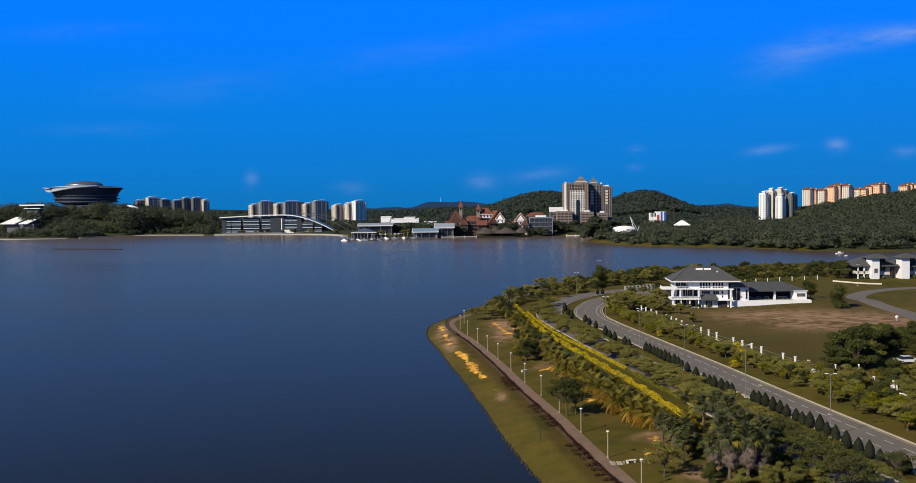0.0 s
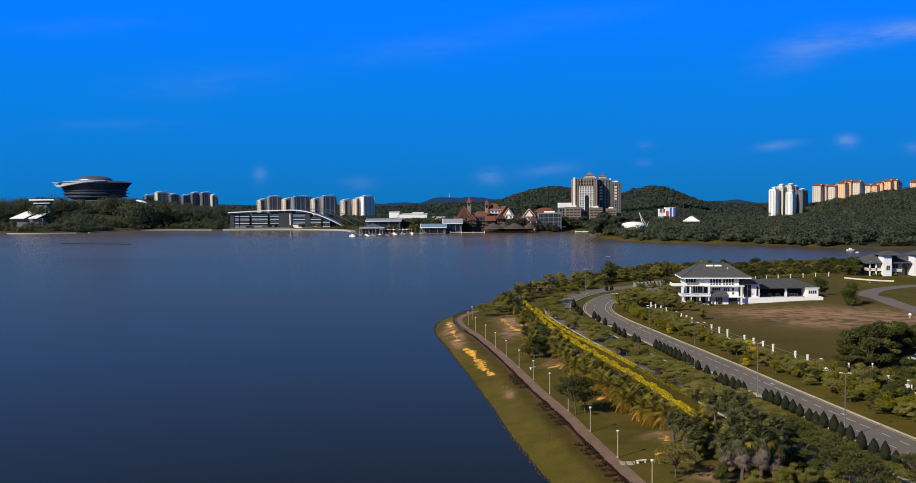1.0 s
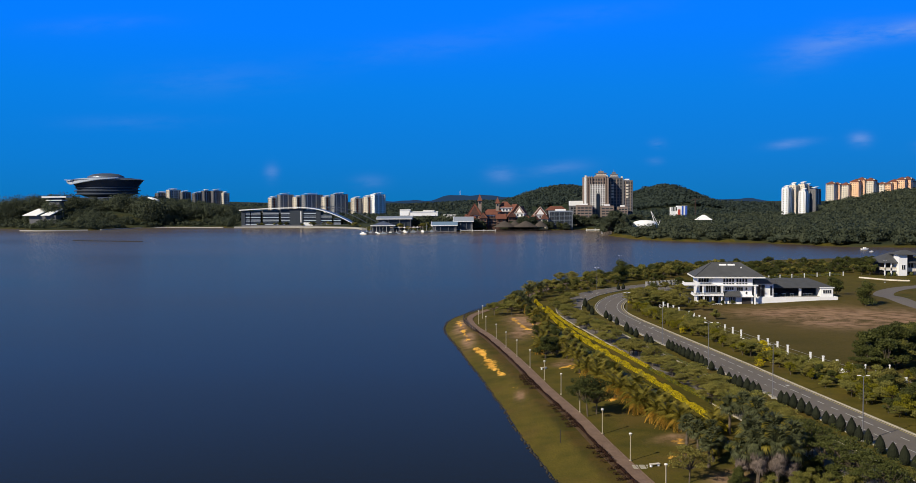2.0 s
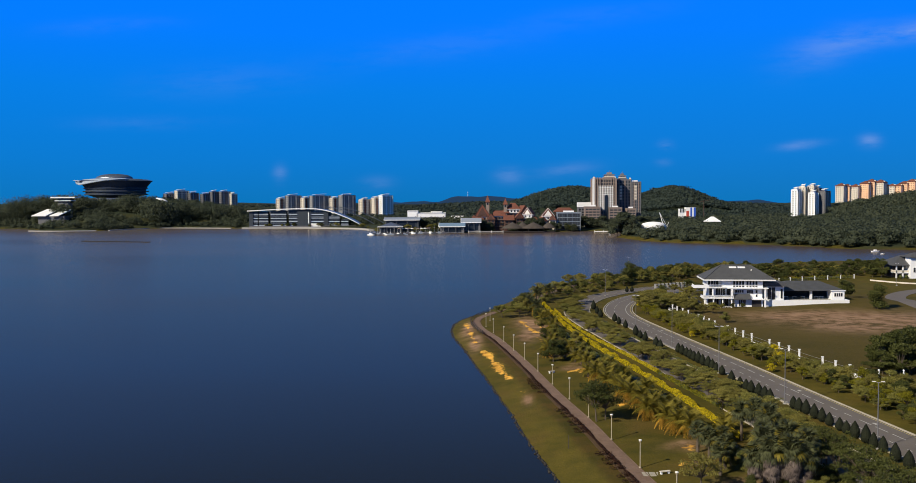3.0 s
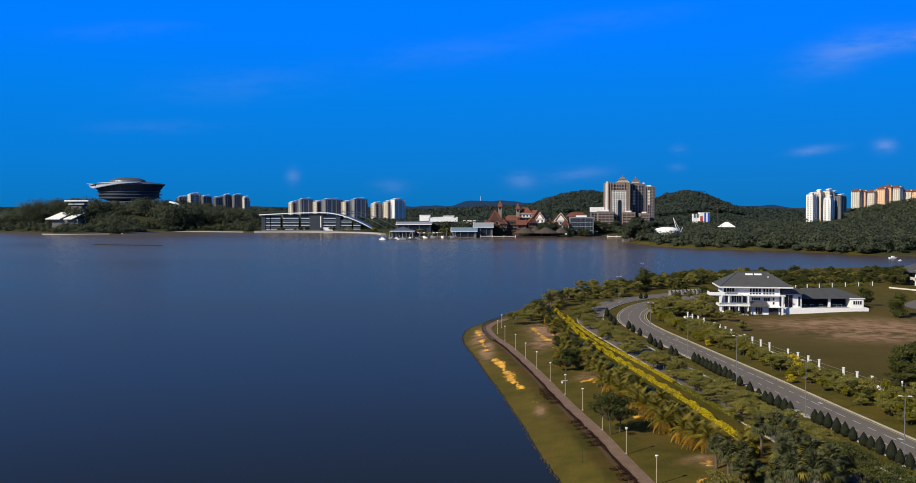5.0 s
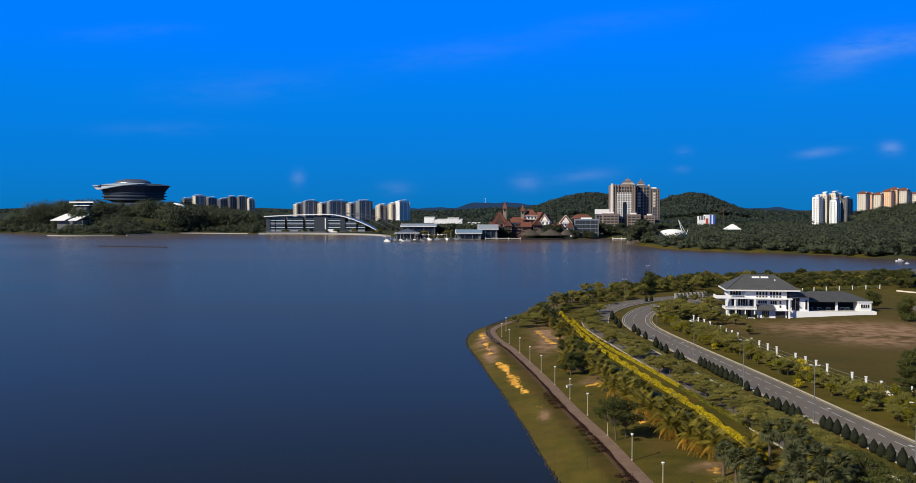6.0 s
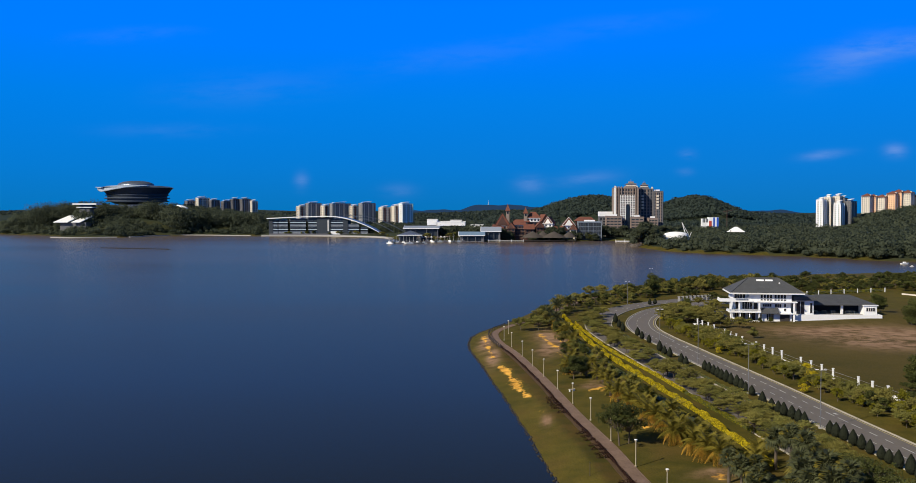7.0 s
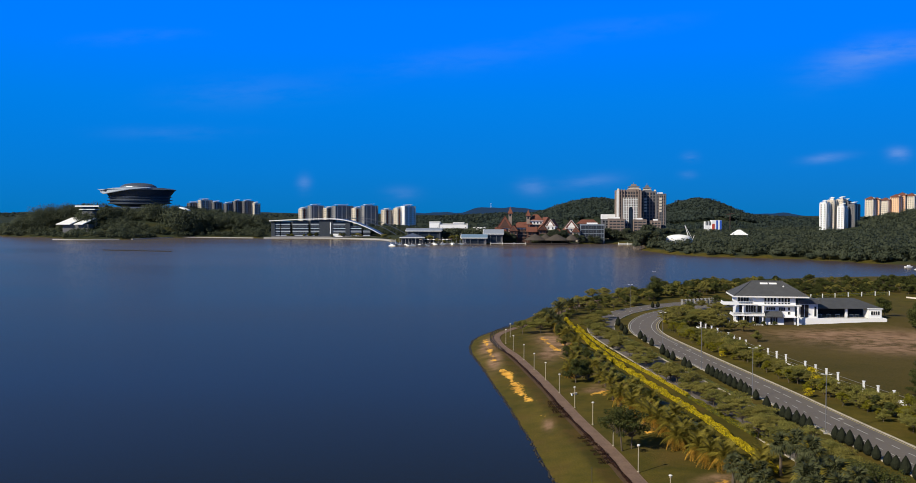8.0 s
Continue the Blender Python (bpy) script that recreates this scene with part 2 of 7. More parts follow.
def water_material():
    """Turbid water: a dim body colour under a gloss that grows towards grazing angles."""
    m = bpy.data.materials.new("lake water")
    m.use_nodes = True
    n, l = m.node_tree.nodes, m.node_tree.links
    n.remove(n["Principled BSDF"])
    body = n.new("ShaderNodeBsdfDiffuse")
    body.inputs[0].default_value = (0.0045, 0.0048, 0.0066, 1)
    gloss = n.new("ShaderNodeBsdfGlossy")
    gloss.inputs[0].default_value = (0.72, 0.635, 0.435, 1)
    # wavelets turned every way: a second, much rougher lobe
    chop = n.new("ShaderNodeBsdfGlossy")
    chop.inputs[0].default_value = (0.66, 0.48, 0.50, 1)
    chop.inputs["Roughness"].default_value = 0.85
    lobes = n.new("ShaderNodeMixShader")
    lobes.inputs[0].default_value = 0.125
    l.new(gloss.outputs[0], lobes.inputs[1])
    l.new(chop.outputs[0], lobes.inputs[2])
    fres = n.new("ShaderNodeFresnel")
    fres.inputs["IOR"].default_value = 1.43
    mix = n.new("ShaderNodeMixShader")
    l.new(fres.outputs[0], mix.inputs[0])
    l.new(body.outputs[0], mix.inputs[1])
    l.new(lobes.outputs[0], mix.inputs[2])
    l.new(mix.outputs[0], n["Material Output"].inputs[0])
    geo = n.new("ShaderNodeNewGeometry")
    a = n.new("ShaderNodeTexNoise")
    a.inputs["Scale"].default_value, a.inputs["Detail"].default_value = 0.9, 4
    l.new(geo.outputs["Position"], a.inputs["Vector"])
    # broad calmer and breezier lanes
    lane = n.new("ShaderNodeTexNoise")
    lane.inputs["Scale"].default_value, lane.inputs["Detail"].default_value = 1.0, 2
    mp2 = n.new("ShaderNodeMapping")
    mp2.inputs["Scale"].default_value = (0.0016, 0.006, 1)
    l.new(geo.outputs["Position"], mp2.inputs[0])
    l.new(mp2.outputs[0], lane.inputs["Vector"])
    mr = n.new("ShaderNodeMapRange")
    mr.inputs["From Min"].default_value, mr.inputs["From Max"].default_value = 0.35, 0.65
    mr.inputs["To Min"].default_value, mr.inputs["To Max"].default_value = 0.18, 0.26
    l.new(lane.outputs[0], mr.inputs[0])
    l.new(mr.outputs[0], gloss.inputs["Roughness"])
    bp = n.new("ShaderNodeBump")
    bp.inputs["Strength"].default_value, bp.inputs["Distance"].default_value = 0.12, 0.2
    l.new(a.outputs[0], bp.inputs["Height"])
    l.new(bp.outputs[0], gloss.inputs["Normal"])
    return m


M["water"] = water_material()


def ground_material():
    """Grass with dry patches; bare soil, mown field and wood floor by the masks stored on the mesh."""
    m = bpy.data.materials.new("ground")
    m.use_nodes = True
    n, l = m.node_tree.nodes, m.node_tree.links
    b = n["Principled BSDF"]
    b.inputs["Roughness"].default_value = 0.95
    b.inputs["Specular IOR Level"].default_value = 0.1
    geo = n.new("ShaderNodeNewGeometry")

    def nz(scale, detail=4.0):
        t = n.new("ShaderNodeTexNoise")
        t.inputs["Scale"].default_value, t.inputs["Detail"].default_value = scale, detail
        l.new(geo.outputs["Position"], t.inputs["Vector"])
        return t.outputs[0]

    def mix(f, a, c):
        t = n.new("ShaderNodeMix")
        t.data_type = "RGBA"
        l.new(f, t.inputs[0])
        for i, v in ((6, a), (7, c)):
            if isinstance(v, tuple):
                t.inputs[i].default_value = (*v, 1)
            else:
                l.new(v, t.inputs[i])
        return t.outputs[2]

    def rng(v, a, c):
        t = n.new("ShaderNodeMapRange")
        t.inputs["From Min"].default_value, t.inputs["From Max"].default_value = a, c
        l.new(v, t.inputs[0])
        return t.outputs[0]

    def attr(name):
        t = n.new("ShaderNodeAttribute")
        t.attribute_name = name
        return t.outputs["Fac"]

    def mul(a, c, op="MULTIPLY"):
        t = n.new("ShaderNodeMath")
        t.operation = op
        for i, v in enumerate((a, c)):
            if isinstance(v, (int, float)):
                t.inputs[i].default_value = v
            else:
                l.new(v, t.inputs[i])
        return t.outputs[0]

    big, mid, fine = nz(0.05), nz(0.35), nz(3.0)
    grass = mix(rng(mul(big, mid, "ADD"), 0.75, 1.25), (0.064, 0.056, 0.009), (0.126, 0.096, 0.016))
    worn = nz(0.11, 5.0)
    grass = mix(mul(rng(worn, 0.52, 0.68), 0.75), grass, (0.125, 0.080, 0.020))
    grass = mix(mul(rng(nz(0.19, 5.0), 0.55, 0.7), 0.6), grass, (0.050, 0.050, 0.008))
    grass = mix(mul(rng(fine, 0.3, 0.8), 0.5), grass, (0.052, 0.050, 0.009))
    field = mix(rng(mul(big, fine, "ADD"), 0.8, 1.2), (0.062, 0.052, 0.011), (0.100, 0.074, 0.018))
    col = mix(attr("field"), grass, field)
    bankc = mix(rng(mul(mid, worn, "ADD"), 0.8, 1.2), (0.052, 0.046, 0.008), (0.092, 0.056, 0.014))
    col = mix(mul(attr("bank"), 0.8), col, bankc)
    clay = mix(rng(mid, 0.35, 0.65), (0.175, 0.104, 0.056), (0.34, 0.215, 0.130))
    fs = mul(attr("clay"), rng(mul(mul(big, mid, "ADD"), fine, "ADD"), 1.05, 1.48))
    col = mix(fs, col, clay)
    sand = mix(rng(mid, 0.35, 0.65), (0.50, 0.24, 0.035), (0.84, 0.46, 0.075))
    ss = mul(rng(attr("soil"), 0.05, 0.3), 1.0)
    ss = mul(ss, rng(mul(attr("soil"), mul(mul(mid, nz(1.4, 6.0), "ADD"), 1.3), "ADD"), 1.78, 2.1))
    col = mix(ss, col, sand)
    wood = mix(rng(nz(0.012, 6.0), 0.35, 0.65), (0.022, 0.032, 0.018), (0.046, 0.054, 0.030))
    col = mix(attr("wood"), col, wood)
    l.new(col, b.inputs["Base Color"])
    bp = n.new("ShaderNodeBump")
    bp.inputs["Strength"].default_value, bp.inputs["Distance"].default_value = 0.5, 0.15
    l.new(fine, bp.inputs["Height"])
    l.new(bp.outputs[0], b.inputs["Normal"])
    return m


M["ground"] = ground_material()

# ---- mesh building ----


class Geo:
    """Collects vertices and faces for one mesh."""

    def __init__(self):
        self.v, self.f = [], []

    def add(self, verts, faces):
        k = len(self.v)
        self.v.extend(tuple(p) for p in verts)
        self.f.extend(tuple(i + k for i in f) for f in faces)
        return self

    def box(self, x0, x1, y0, y1, z0, z1, top=1.0):
        """A box; top: how far its top face is drawn in."""
        cx, cy = (x0 + x1) / 2, (y0 + y1) / 2
        hx, hy = (x1 - x0) / 2, (y1 - y0) / 2
        p = [(cx + sx * hx * k, cy + sy * hy * k, z) for z, k in ((z0, 1), (z1, top)) for sx, sy in ((-1, -1), (1, -1), (1, 1), (-1, 1))]
        return self.add(p, [(3, 2, 1, 0), (4, 5, 6, 7), (0, 1, 5, 4), (1, 2, 6, 5), (2, 3, 7, 6), (3, 0, 4, 7)])

    def tube(self, a, b, r0, r1, n=8):
        a, b = Vector(a), Vector(b)
        d = (b - a).normalized()
        u = d.cross(Vector((1, 0, 0)) if abs(d.x) < 0.9 else Vector((0, 1, 0))).normalized()
        w = d.cross(u)
        p = []
        for c, r in ((a, r0), (b, r1)):
            for i in range(n):
                t = 2 * math.pi * i / n
                p.append(c + (u * math.cos(t) + w * math.sin(t)) * r)
        return self.add(p, [(i, (i + 1) % n, n + (i + 1) % n, n + i) for i in range(n)] + [tuple(range(n))[::-1], tuple(range(n, 2 * n))])

    def lathe(self, profile, n=12, cx=0, cy=0, sx=1.0, sy=1.0, wobble=0.0, rng=None):
        p, f = [], []
        for r, z in profile:
            for i in range(n):
                t = 2 * math.pi * i / n
                k = r * (1 + (rng.uniform(-wobble, wobble) if rng else 0))
                p.append((cx + k * sx * math.cos(t), cy + k * sy * math.sin(t), z))
        for j in range(len(profile) - 1):
            for i in range(n):
                f.append((j * n + i, j * n + (i + 1) % n, (j + 1) * n + (i + 1) % n, (j + 1) * n + i))
        f.append(tuple(range(n))[::-1])
        f.append(tuple(range((len(profile) - 1) * n, len(profile) * n)))
        return self.add(p, f)

    def hip(self, x0, x1, y0, y1, z, h, ridge=None, thick=0.25):
        """A hip roof with eaves of some thickness; ridge: how far the hips run in."""
        w, d = x1 - x0, y1 - y0
        i = ridge if ridge is not None else min(w, d) / 2
        if w >= d:
            r = [(x0 + i, (y0 + y1) / 2, z + h), (x1 - i, (y0 + y1) / 2, z + h)]
            tops = [(4, 5, 9, 8), (5, 6, 9), (6, 7, 8, 9), (7, 4, 8)]
        else:
            r = [((x0 + x1) / 2, y0 + i, z + h), ((x0 + x1) / 2, y1 - i, z + h)]
            tops = [(4, 5, 8), (5, 6, 9, 8), (6, 7, 9), (7, 4, 8, 9)]
        c = [(x0, y0), (x1, y0), (x1, y1), (x0, y1)]
        p = [(*q, z - thick) for q in c] + [(*q, z) for q in c] + r
        return self.add(p, [(3, 2, 1, 0), (0, 1, 5, 4), (1, 2, 6, 5), (2, 3, 7, 6), (3, 0, 4, 7)] + tops)

    def gable(self, x0, x1, y0, y1, z, h, along="x"):
        if along == "x":
            r = [(x0, (y0 + y1) / 2, z + h), (x1, (y0 + y1) / 2, z + h)]
            f = [(0, 1, 5, 4), (2, 3, 4, 5), (1, 2, 5), (3, 0, 4), (3, 2, 1, 0)]
        else:
            r = [((x0 + x1) / 2, y0, z + h), ((x0 + x1) / 2, y1, z + h)]
            f = [(0, 1, 4), (1, 2, 5, 4), (2, 3, 5), (3, 0, 4, 5), (3, 2, 1, 0)]
        return self.add([(x0, y0, z), (x1, y0, z), (x1, y1, z), (x0, y1, z)] + r, f)

    def leaves(self, pts, normals, size, rng, aspect=0.6, tilt=0.7):
        """Pointed leaf sprays at pts, facing roughly along normals."""
        pts = np.asarray(pts, float)
        k = len(pts)
        nrm = np.asarray(normals, float) + rng.normal(0, tilt, (k, 3))
        nrm /= np.linalg.norm(nrm, axis=1, keepdims=True) + 1e-9
        a = np.cross(nrm, rng.normal(0, 1, (k, 3)))
        a /= np.linalg.norm(a, axis=1, keepdims=True) + 1e-9
        b = np.cross(nrm, a)
        s = (size * rng.uniform(0.6, 1.35, (k, 1))) / 2
        q = np.stack([pts - a * s, pts - b * s * aspect + nrm * s * 0.2, pts + a * s, pts + b * s * aspect + nrm * s * 0.2], 1).reshape(-1, 3)
        base = len(self.v)
        self.v.extend(map(tuple, q.tolist()))
        self.f.extend((base + 4 * i, base + 4 * i + 1, base + 4 * i + 2, base + 4 * i + 3) for i in range(k))
        return self

    def mesh(self, name, mat, smooth=False):
        me = bpy.data.meshes.new(name)
        me.from_pydata(self.v, [], self.f)
        me.materials.append(mat)
        if smooth:
            me.polygons.foreach_set("use_smooth", [True] * len(me.polygons))
        me.update()
        return me


def part(name, g, mat, parent, label="", smooth=False, at=None):
    """Links a Geo (or a ready mesh) as one mesh object under a thing or a part."""
    me = g if isinstance(g, bpy.types.Mesh) else g.mesh(name, M[mat], smooth)
    ob = new(name, me)
    ob.parent = parent
    if at is not None:
        ob.matrix_basis = at
    if label:
        ob["label"] = label
    return ob


def thing(name, at, label, category, group="", kind=""):
    ob = new(name)
    ob.empty_display_size = 0.3
    ob.matrix_basis = at if isinstance(at, Matrix) else Matrix.Translation(at)
    return tagged(ob, label, category, group, kind)


def solid(name, g, mat, label, category, group="", kind="", smooth=False, at=None):
    ob = new(name, g.mesh(name, M[mat], smooth))
    if at is not None:
        ob.matrix_basis = at
    return tagged(ob, label, category, group, kind)


# ---- the plan: shores, road line, heights ----
NEAR_SHORE = [(70, -400), (21, 0), (13.4, 80), (9.5, 105), (8.2, 112.8), (5.8, 128), (4.1, 142.5), (2.3, 154.6), (0.3, 169.5), (-1.9, 183), (-5.1, 204.5), (-8.1, 222.8),
              (-9.0, 233), (-8.8, 244), (-7.2, 253), (-4.1, 262), (0.3, 273), (8.5, 301), (20, 340), (34, 368), (58, 405), (95, 438), (155, 470), (227, 490), (400, 490), (900, 430)]
FAR_SHORE = [(4900, 420), (900, 520), (420, 562), (301, 580), (244, 600), (208, 656), (150, 690), (128, 730), (117, 800), (128, 850), (140, 926), (110, 956), (70, 935), (13, 955),
             (-15, 925), (-52, 925), (-110, 955), (-147, 1050), (-228, 1096), (-298, 1100), (-404, 1128), (-438, 1096), (-454, 1040), (-500, 1024), (-532, 1030), (-556, 1080), (-612, 1128), (-672, 1150), (-706, 1196), (-800, 1262), (-1500, 1400), (-4900, 1500)]
HILLS = [(-510, 1265, 105, 95, 28), (-606, 1250, 34, 60, 8), (-330, 1330, 120, 90, 6), (150, 1900, 75, 140, 36), (225, 1930, 50, 140, 14), (396, 1900, 48, 140, 34), (300, 1960, 120, 150, 16),
         (460, 1960, 50, 140, 14), (600, 1100, 130, 150, 33), (1000, 1150, 200, 200, 40), (60, 2500, 260, 200, 16), (-1750, 3400, 500, 300, 5)]

CLEAR = [(-300, -150, 1094, 1130), (-120, 12, 910, 985), (12, 112, 930, 985), (104, 185, 985, 1060), (138, 172, 765, 834), (200, 218, 800, 830), (240, 272, 1135, 1170), (-600, -470, 1225, 1330), (-592, -524, 1110, 1150), (-508, -425, 1136, 1160), (-530, -495, 1062, 1112), (-392, -352, 1140, 1166), (-470, -428, 1098, 1118)]
MEADOWS = CLEAR[-4:]


def shore_distance(poly, x, y):
    """Distance to a shore line, positive on its right-hand side as it is walked."""
    x, y = np.asarray(x, float), np.asarray(y, float)
    best = np.full(x.shape, 1e18)
    sign = np.ones(x.shape)
    for (ax, ay), (bx, by) in zip(poly, poly[1:]):
        dx, dy = bx - ax, by - ay
        t = np.clip(((x - ax) * dx + (y - ay) * dy) / (dx * dx + dy * dy), 0, 1)
        px, py = x - ax - t * dx, y - ay - t * dy
        d = px * px + py * py
        side = dy * (x - ax) - dx * (y - ay)
        near = d < best - 1e-9
        best = np.where(near, d, best)
        sign = np.where(near, np.sign(side), sign)
    return np.sqrt(best) * sign


def hump(x, a, b):
    t = np.clip((x - a) / (b - a), 0, 1)
    return t * t * (3 - 2 * t)


def height(x, y):
    x, y = np.asarray(x, float), np.asarray(y, float)
    d1, d2 = shore_distance(NEAR_SHORE, x, y), shore_distance(FAR_SHORE, x, y)
    land1 = np.where(d1 > 0, 0.22 * np.minimum(d1, 5.5) + 0.9 * hump(d1, 5, 32), np.maximum(d1 * 0.3, -3))
    land1 = land1 + np.where(d1 > 25, 1.9 * np.exp(-0.5 * (((x - 107) / 13) ** 2 + ((y - 274) / 8) ** 2)), 0)
    land2 = np.where(d2 > 0, 0.25 * np.minimum(d2, 8) + 1.5 * hump(d2, 8, 60), np.maximum(d2 * 0.3, -3))
    h = np.zeros(x.shape)
    for cx, cy, sx, sy, a in HILLS:
        h = h + a * np.exp(-0.5 * (((x - cx) / sx) ** 2 + ((y - cy) / sy) ** 2))
    far = hump(y, 2300, 3300) * (14 - 9 * hump(x, 350, 800) + 5 * np.sin(x / 310) + 4 * np.sin(x / 117 + 1) + 2.5 * np.sin(x / 47 + 2))
    land2 = land2 + (h + far) * hump(d2, 2, 70)
    return np.maximum(land1, land2)


_lx, _ly = np.arange(-40, 260, 1.0), np.arange(0, 520, 1.0)
LOOKUP = height(*np.meshgrid(_lx, _ly))


def gz(x, y):
    """The ground's height at a place."""
    if -40 <= x < 258 and 0 <= y < 518:
        i, j = int(x + 40), int(y)
        u, w = x + 40 - i, y - j
        q = LOOKUP
        return float((q[j, i] * (1 - u) + q[j, i + 1] * u) * (1 - w) + (q[j + 1, i] * (1 - u) + q[j + 1, i + 1] * u) * w)
    return float(height(np.array([x]), np.array([y]))[0])


def smooth_line(pts, step=1.0):
    """A Catmull-Rom line through pts, cut into even steps: points and left-hand normals."""
    p = [np.array(q, float) for q in pts]
    p = [2 * p[0] - p[1]] + p + [2 * p[-1] - p[-2]]
    out = []
    for a, b, c, d in zip(p, p[1:], p[2:], p[3:]):
        k = max(2, int(np.linalg.norm(c - b) / 0.5))
        for i in range(k):
            t = i / k
            out.append(0.5 * (2 * b + (c - a) * t + (2 * a - 5 * b + 4 * c - d) * t * t + (3 * b - a - 3 * c + d) * t ** 3))
    out.append(p[-2])
    out = np.array(out)
    s = np.r_[0, np.cumsum(np.linalg.norm(np.diff(out, axis=0), axis=1))]
    ss = np.arange(0, s[-1], step)
    xy = np.stack([np.interp(ss, s, out[:, 0]), np.interp(ss, s, out[:, 1])], 1)
    tan = np.gradient(xy, axis=0)
    tan /= np.linalg.norm(tan, axis=1, keepdims=True)
    return xy, np.stack([-tan[:, 1], tan[:, 0]], 1)


ROAD, ROAD_N = smooth_line([(76, 10), (63.5, 60), (57.0, 100), (54.0, 120), (50.5, 145), (47.3, 170), (44.4, 190), (40.8, 215), (38.2, 234), (37.2, 249), (38.6, 263), (42.6, 278), (49, 292), (60, 306), (74, 317), (86, 322)])
PATHWAY, PATHWAY_N = smooth_line([(32, 10), (24, 70), (19.3, 100), (16.6, 118), (14.5, 134), (11.4, 153), (7.6, 180), (2.6, 210), (-1.0, 226), (-2.6, 238), (-2.4, 247), (0.2, 256), (4.5, 266), (12, 285), (24, 318), (40, 352), (64, 386)])


def along(line, nrm, s, off):
    """A place s metres along a line, off metres to its left (negative: right)."""
    i = min(max(s, 0), len(line) - 1)
    j = int(i)
    k = min(j + 1, len(line) - 1)
    p = line[j] + (line[k] - line[j]) * (i - j)
    return p[0] + nrm[j][0] * off, p[1] + nrm[j][1] * off


def at_y(line, y):
    """How far along a line it first comes to that y."""
    return float(np.argmax(line[:, 1] >= y))


def strip(line, nrm, s0, s1, o0, o1, z, thick=0.0, lift=None):
    """A band along a line between two offsets, at a height above the ground, with sides where thick."""
    g = Geo()
    idx = range(int(s0), int(s1) + 1)
    rows = []
    for i in idx:
        a, b = line[i] + nrm[i] * o0, line[i] + nrm[i] * o1
        c = line[i]
        h = max(gz(*a), gz(*b), gz(*c)) if lift is None else lift
        rows.append((a, b, h))
    v, f = [], []
    for a, b, h in rows:
        v += [(a[0], a[1], h + z), (b[0], b[1], h + z), (b[0], b[1], h + z - thick), (a[0], a[1], h + z - thick)]
    for i in range(len(rows) - 1):
        k, m = 4 * i, 4 * i + 4
        f.append((k, m, m + 1, k + 1))
        if thick:
            f += [(k + 1, m + 1, m + 2, k + 2), (k + 3, m + 3, m, k), (k + 2, m + 2, m + 3, k + 3)]
    if thick:
        f += [(0, 1, 2, 3), (len(v) - 1, len(v) - 2, len(v) - 3, len(v) - 4)]
    return g.add(v, f)


# ---- ground, water ----
SOIL = [(18.2, 171.7, 1.1, 1.6), (19.2, 165.0, 1.0, 1.2), (21.6, 143.6, 1.0, 1.1), (26.7, 118.9, 1.4, 1.0), (25.0, 113.2, 1.1, 0.8), (21.4, 120.2, 0.5, 0.5)]
# sandy streaks: places along each, half width, strength
STREAKS = [([(-1.4, 201), (-0.7, 197), (0.7, 190.5), (1.7, 183), (2.7, 175), (4.2, 168.5), (5.4, 165)], 0.85, 1.0), ([(-6.0, 245), (-4.6, 230), (-3.2, 215), (-2.2, 206)], 0.6, 0.8),
           ([(8.6, 243), (9.6, 235), (10.8, 227), (12.2, 219), (13.4, 213)], 0.75, 0.8), ([(5.0, 160), (6.4, 155), (7.6, 151)], 0.5, 0.66),
           ([(18.4, 175.5), (16.2, 171.5), (14.2, 167.5)], 0.7, 0.85), ([(23.0, 157.5), (21.4, 153.5), (19.6, 149.5)], 0.6, 0.75), ([(25.6, 149.5), (23.4, 145), (21.4, 141)], 0.7, 0.8), ([(27.0, 134), (25.8, 130.5), (24.6, 127)], 0.5, 0.6),
           ([(12.4, 236), (13.6, 229), (14.8, 222)], 0.6, 0.7), ([(11.4, 214), (12.6, 208), (13.8, 202)], 0.5, 0.55)]
CLAY = [(92, 247, 15, 7), (100, 240, 18, 10), (84, 246, 6, 3), (108, 232, 12, 9), (92, 228, 9, 8), (80, 242, 7, 3), (118, 230, 10, 6),
        (16.5, 174, 1.4, 1.4), (19.5, 178, 1.6, 1.4), (12.5, 231, 2.4, 8), (10.8, 238, 2.2, 8), (11.5, 220, 2.0, 6), (22.8, 147.5, 1.4, 1.6), (26.8, 120, 2.0, 1.4), (9.5, 214, 1.4, 5), (6.8, 150, 0.5, 2), (-2.6, 210, 1.0, 7), (-4.6, 230, 1.2, 8), (15, 190, 1.4, 2), (29, 103, 1.6, 2)]


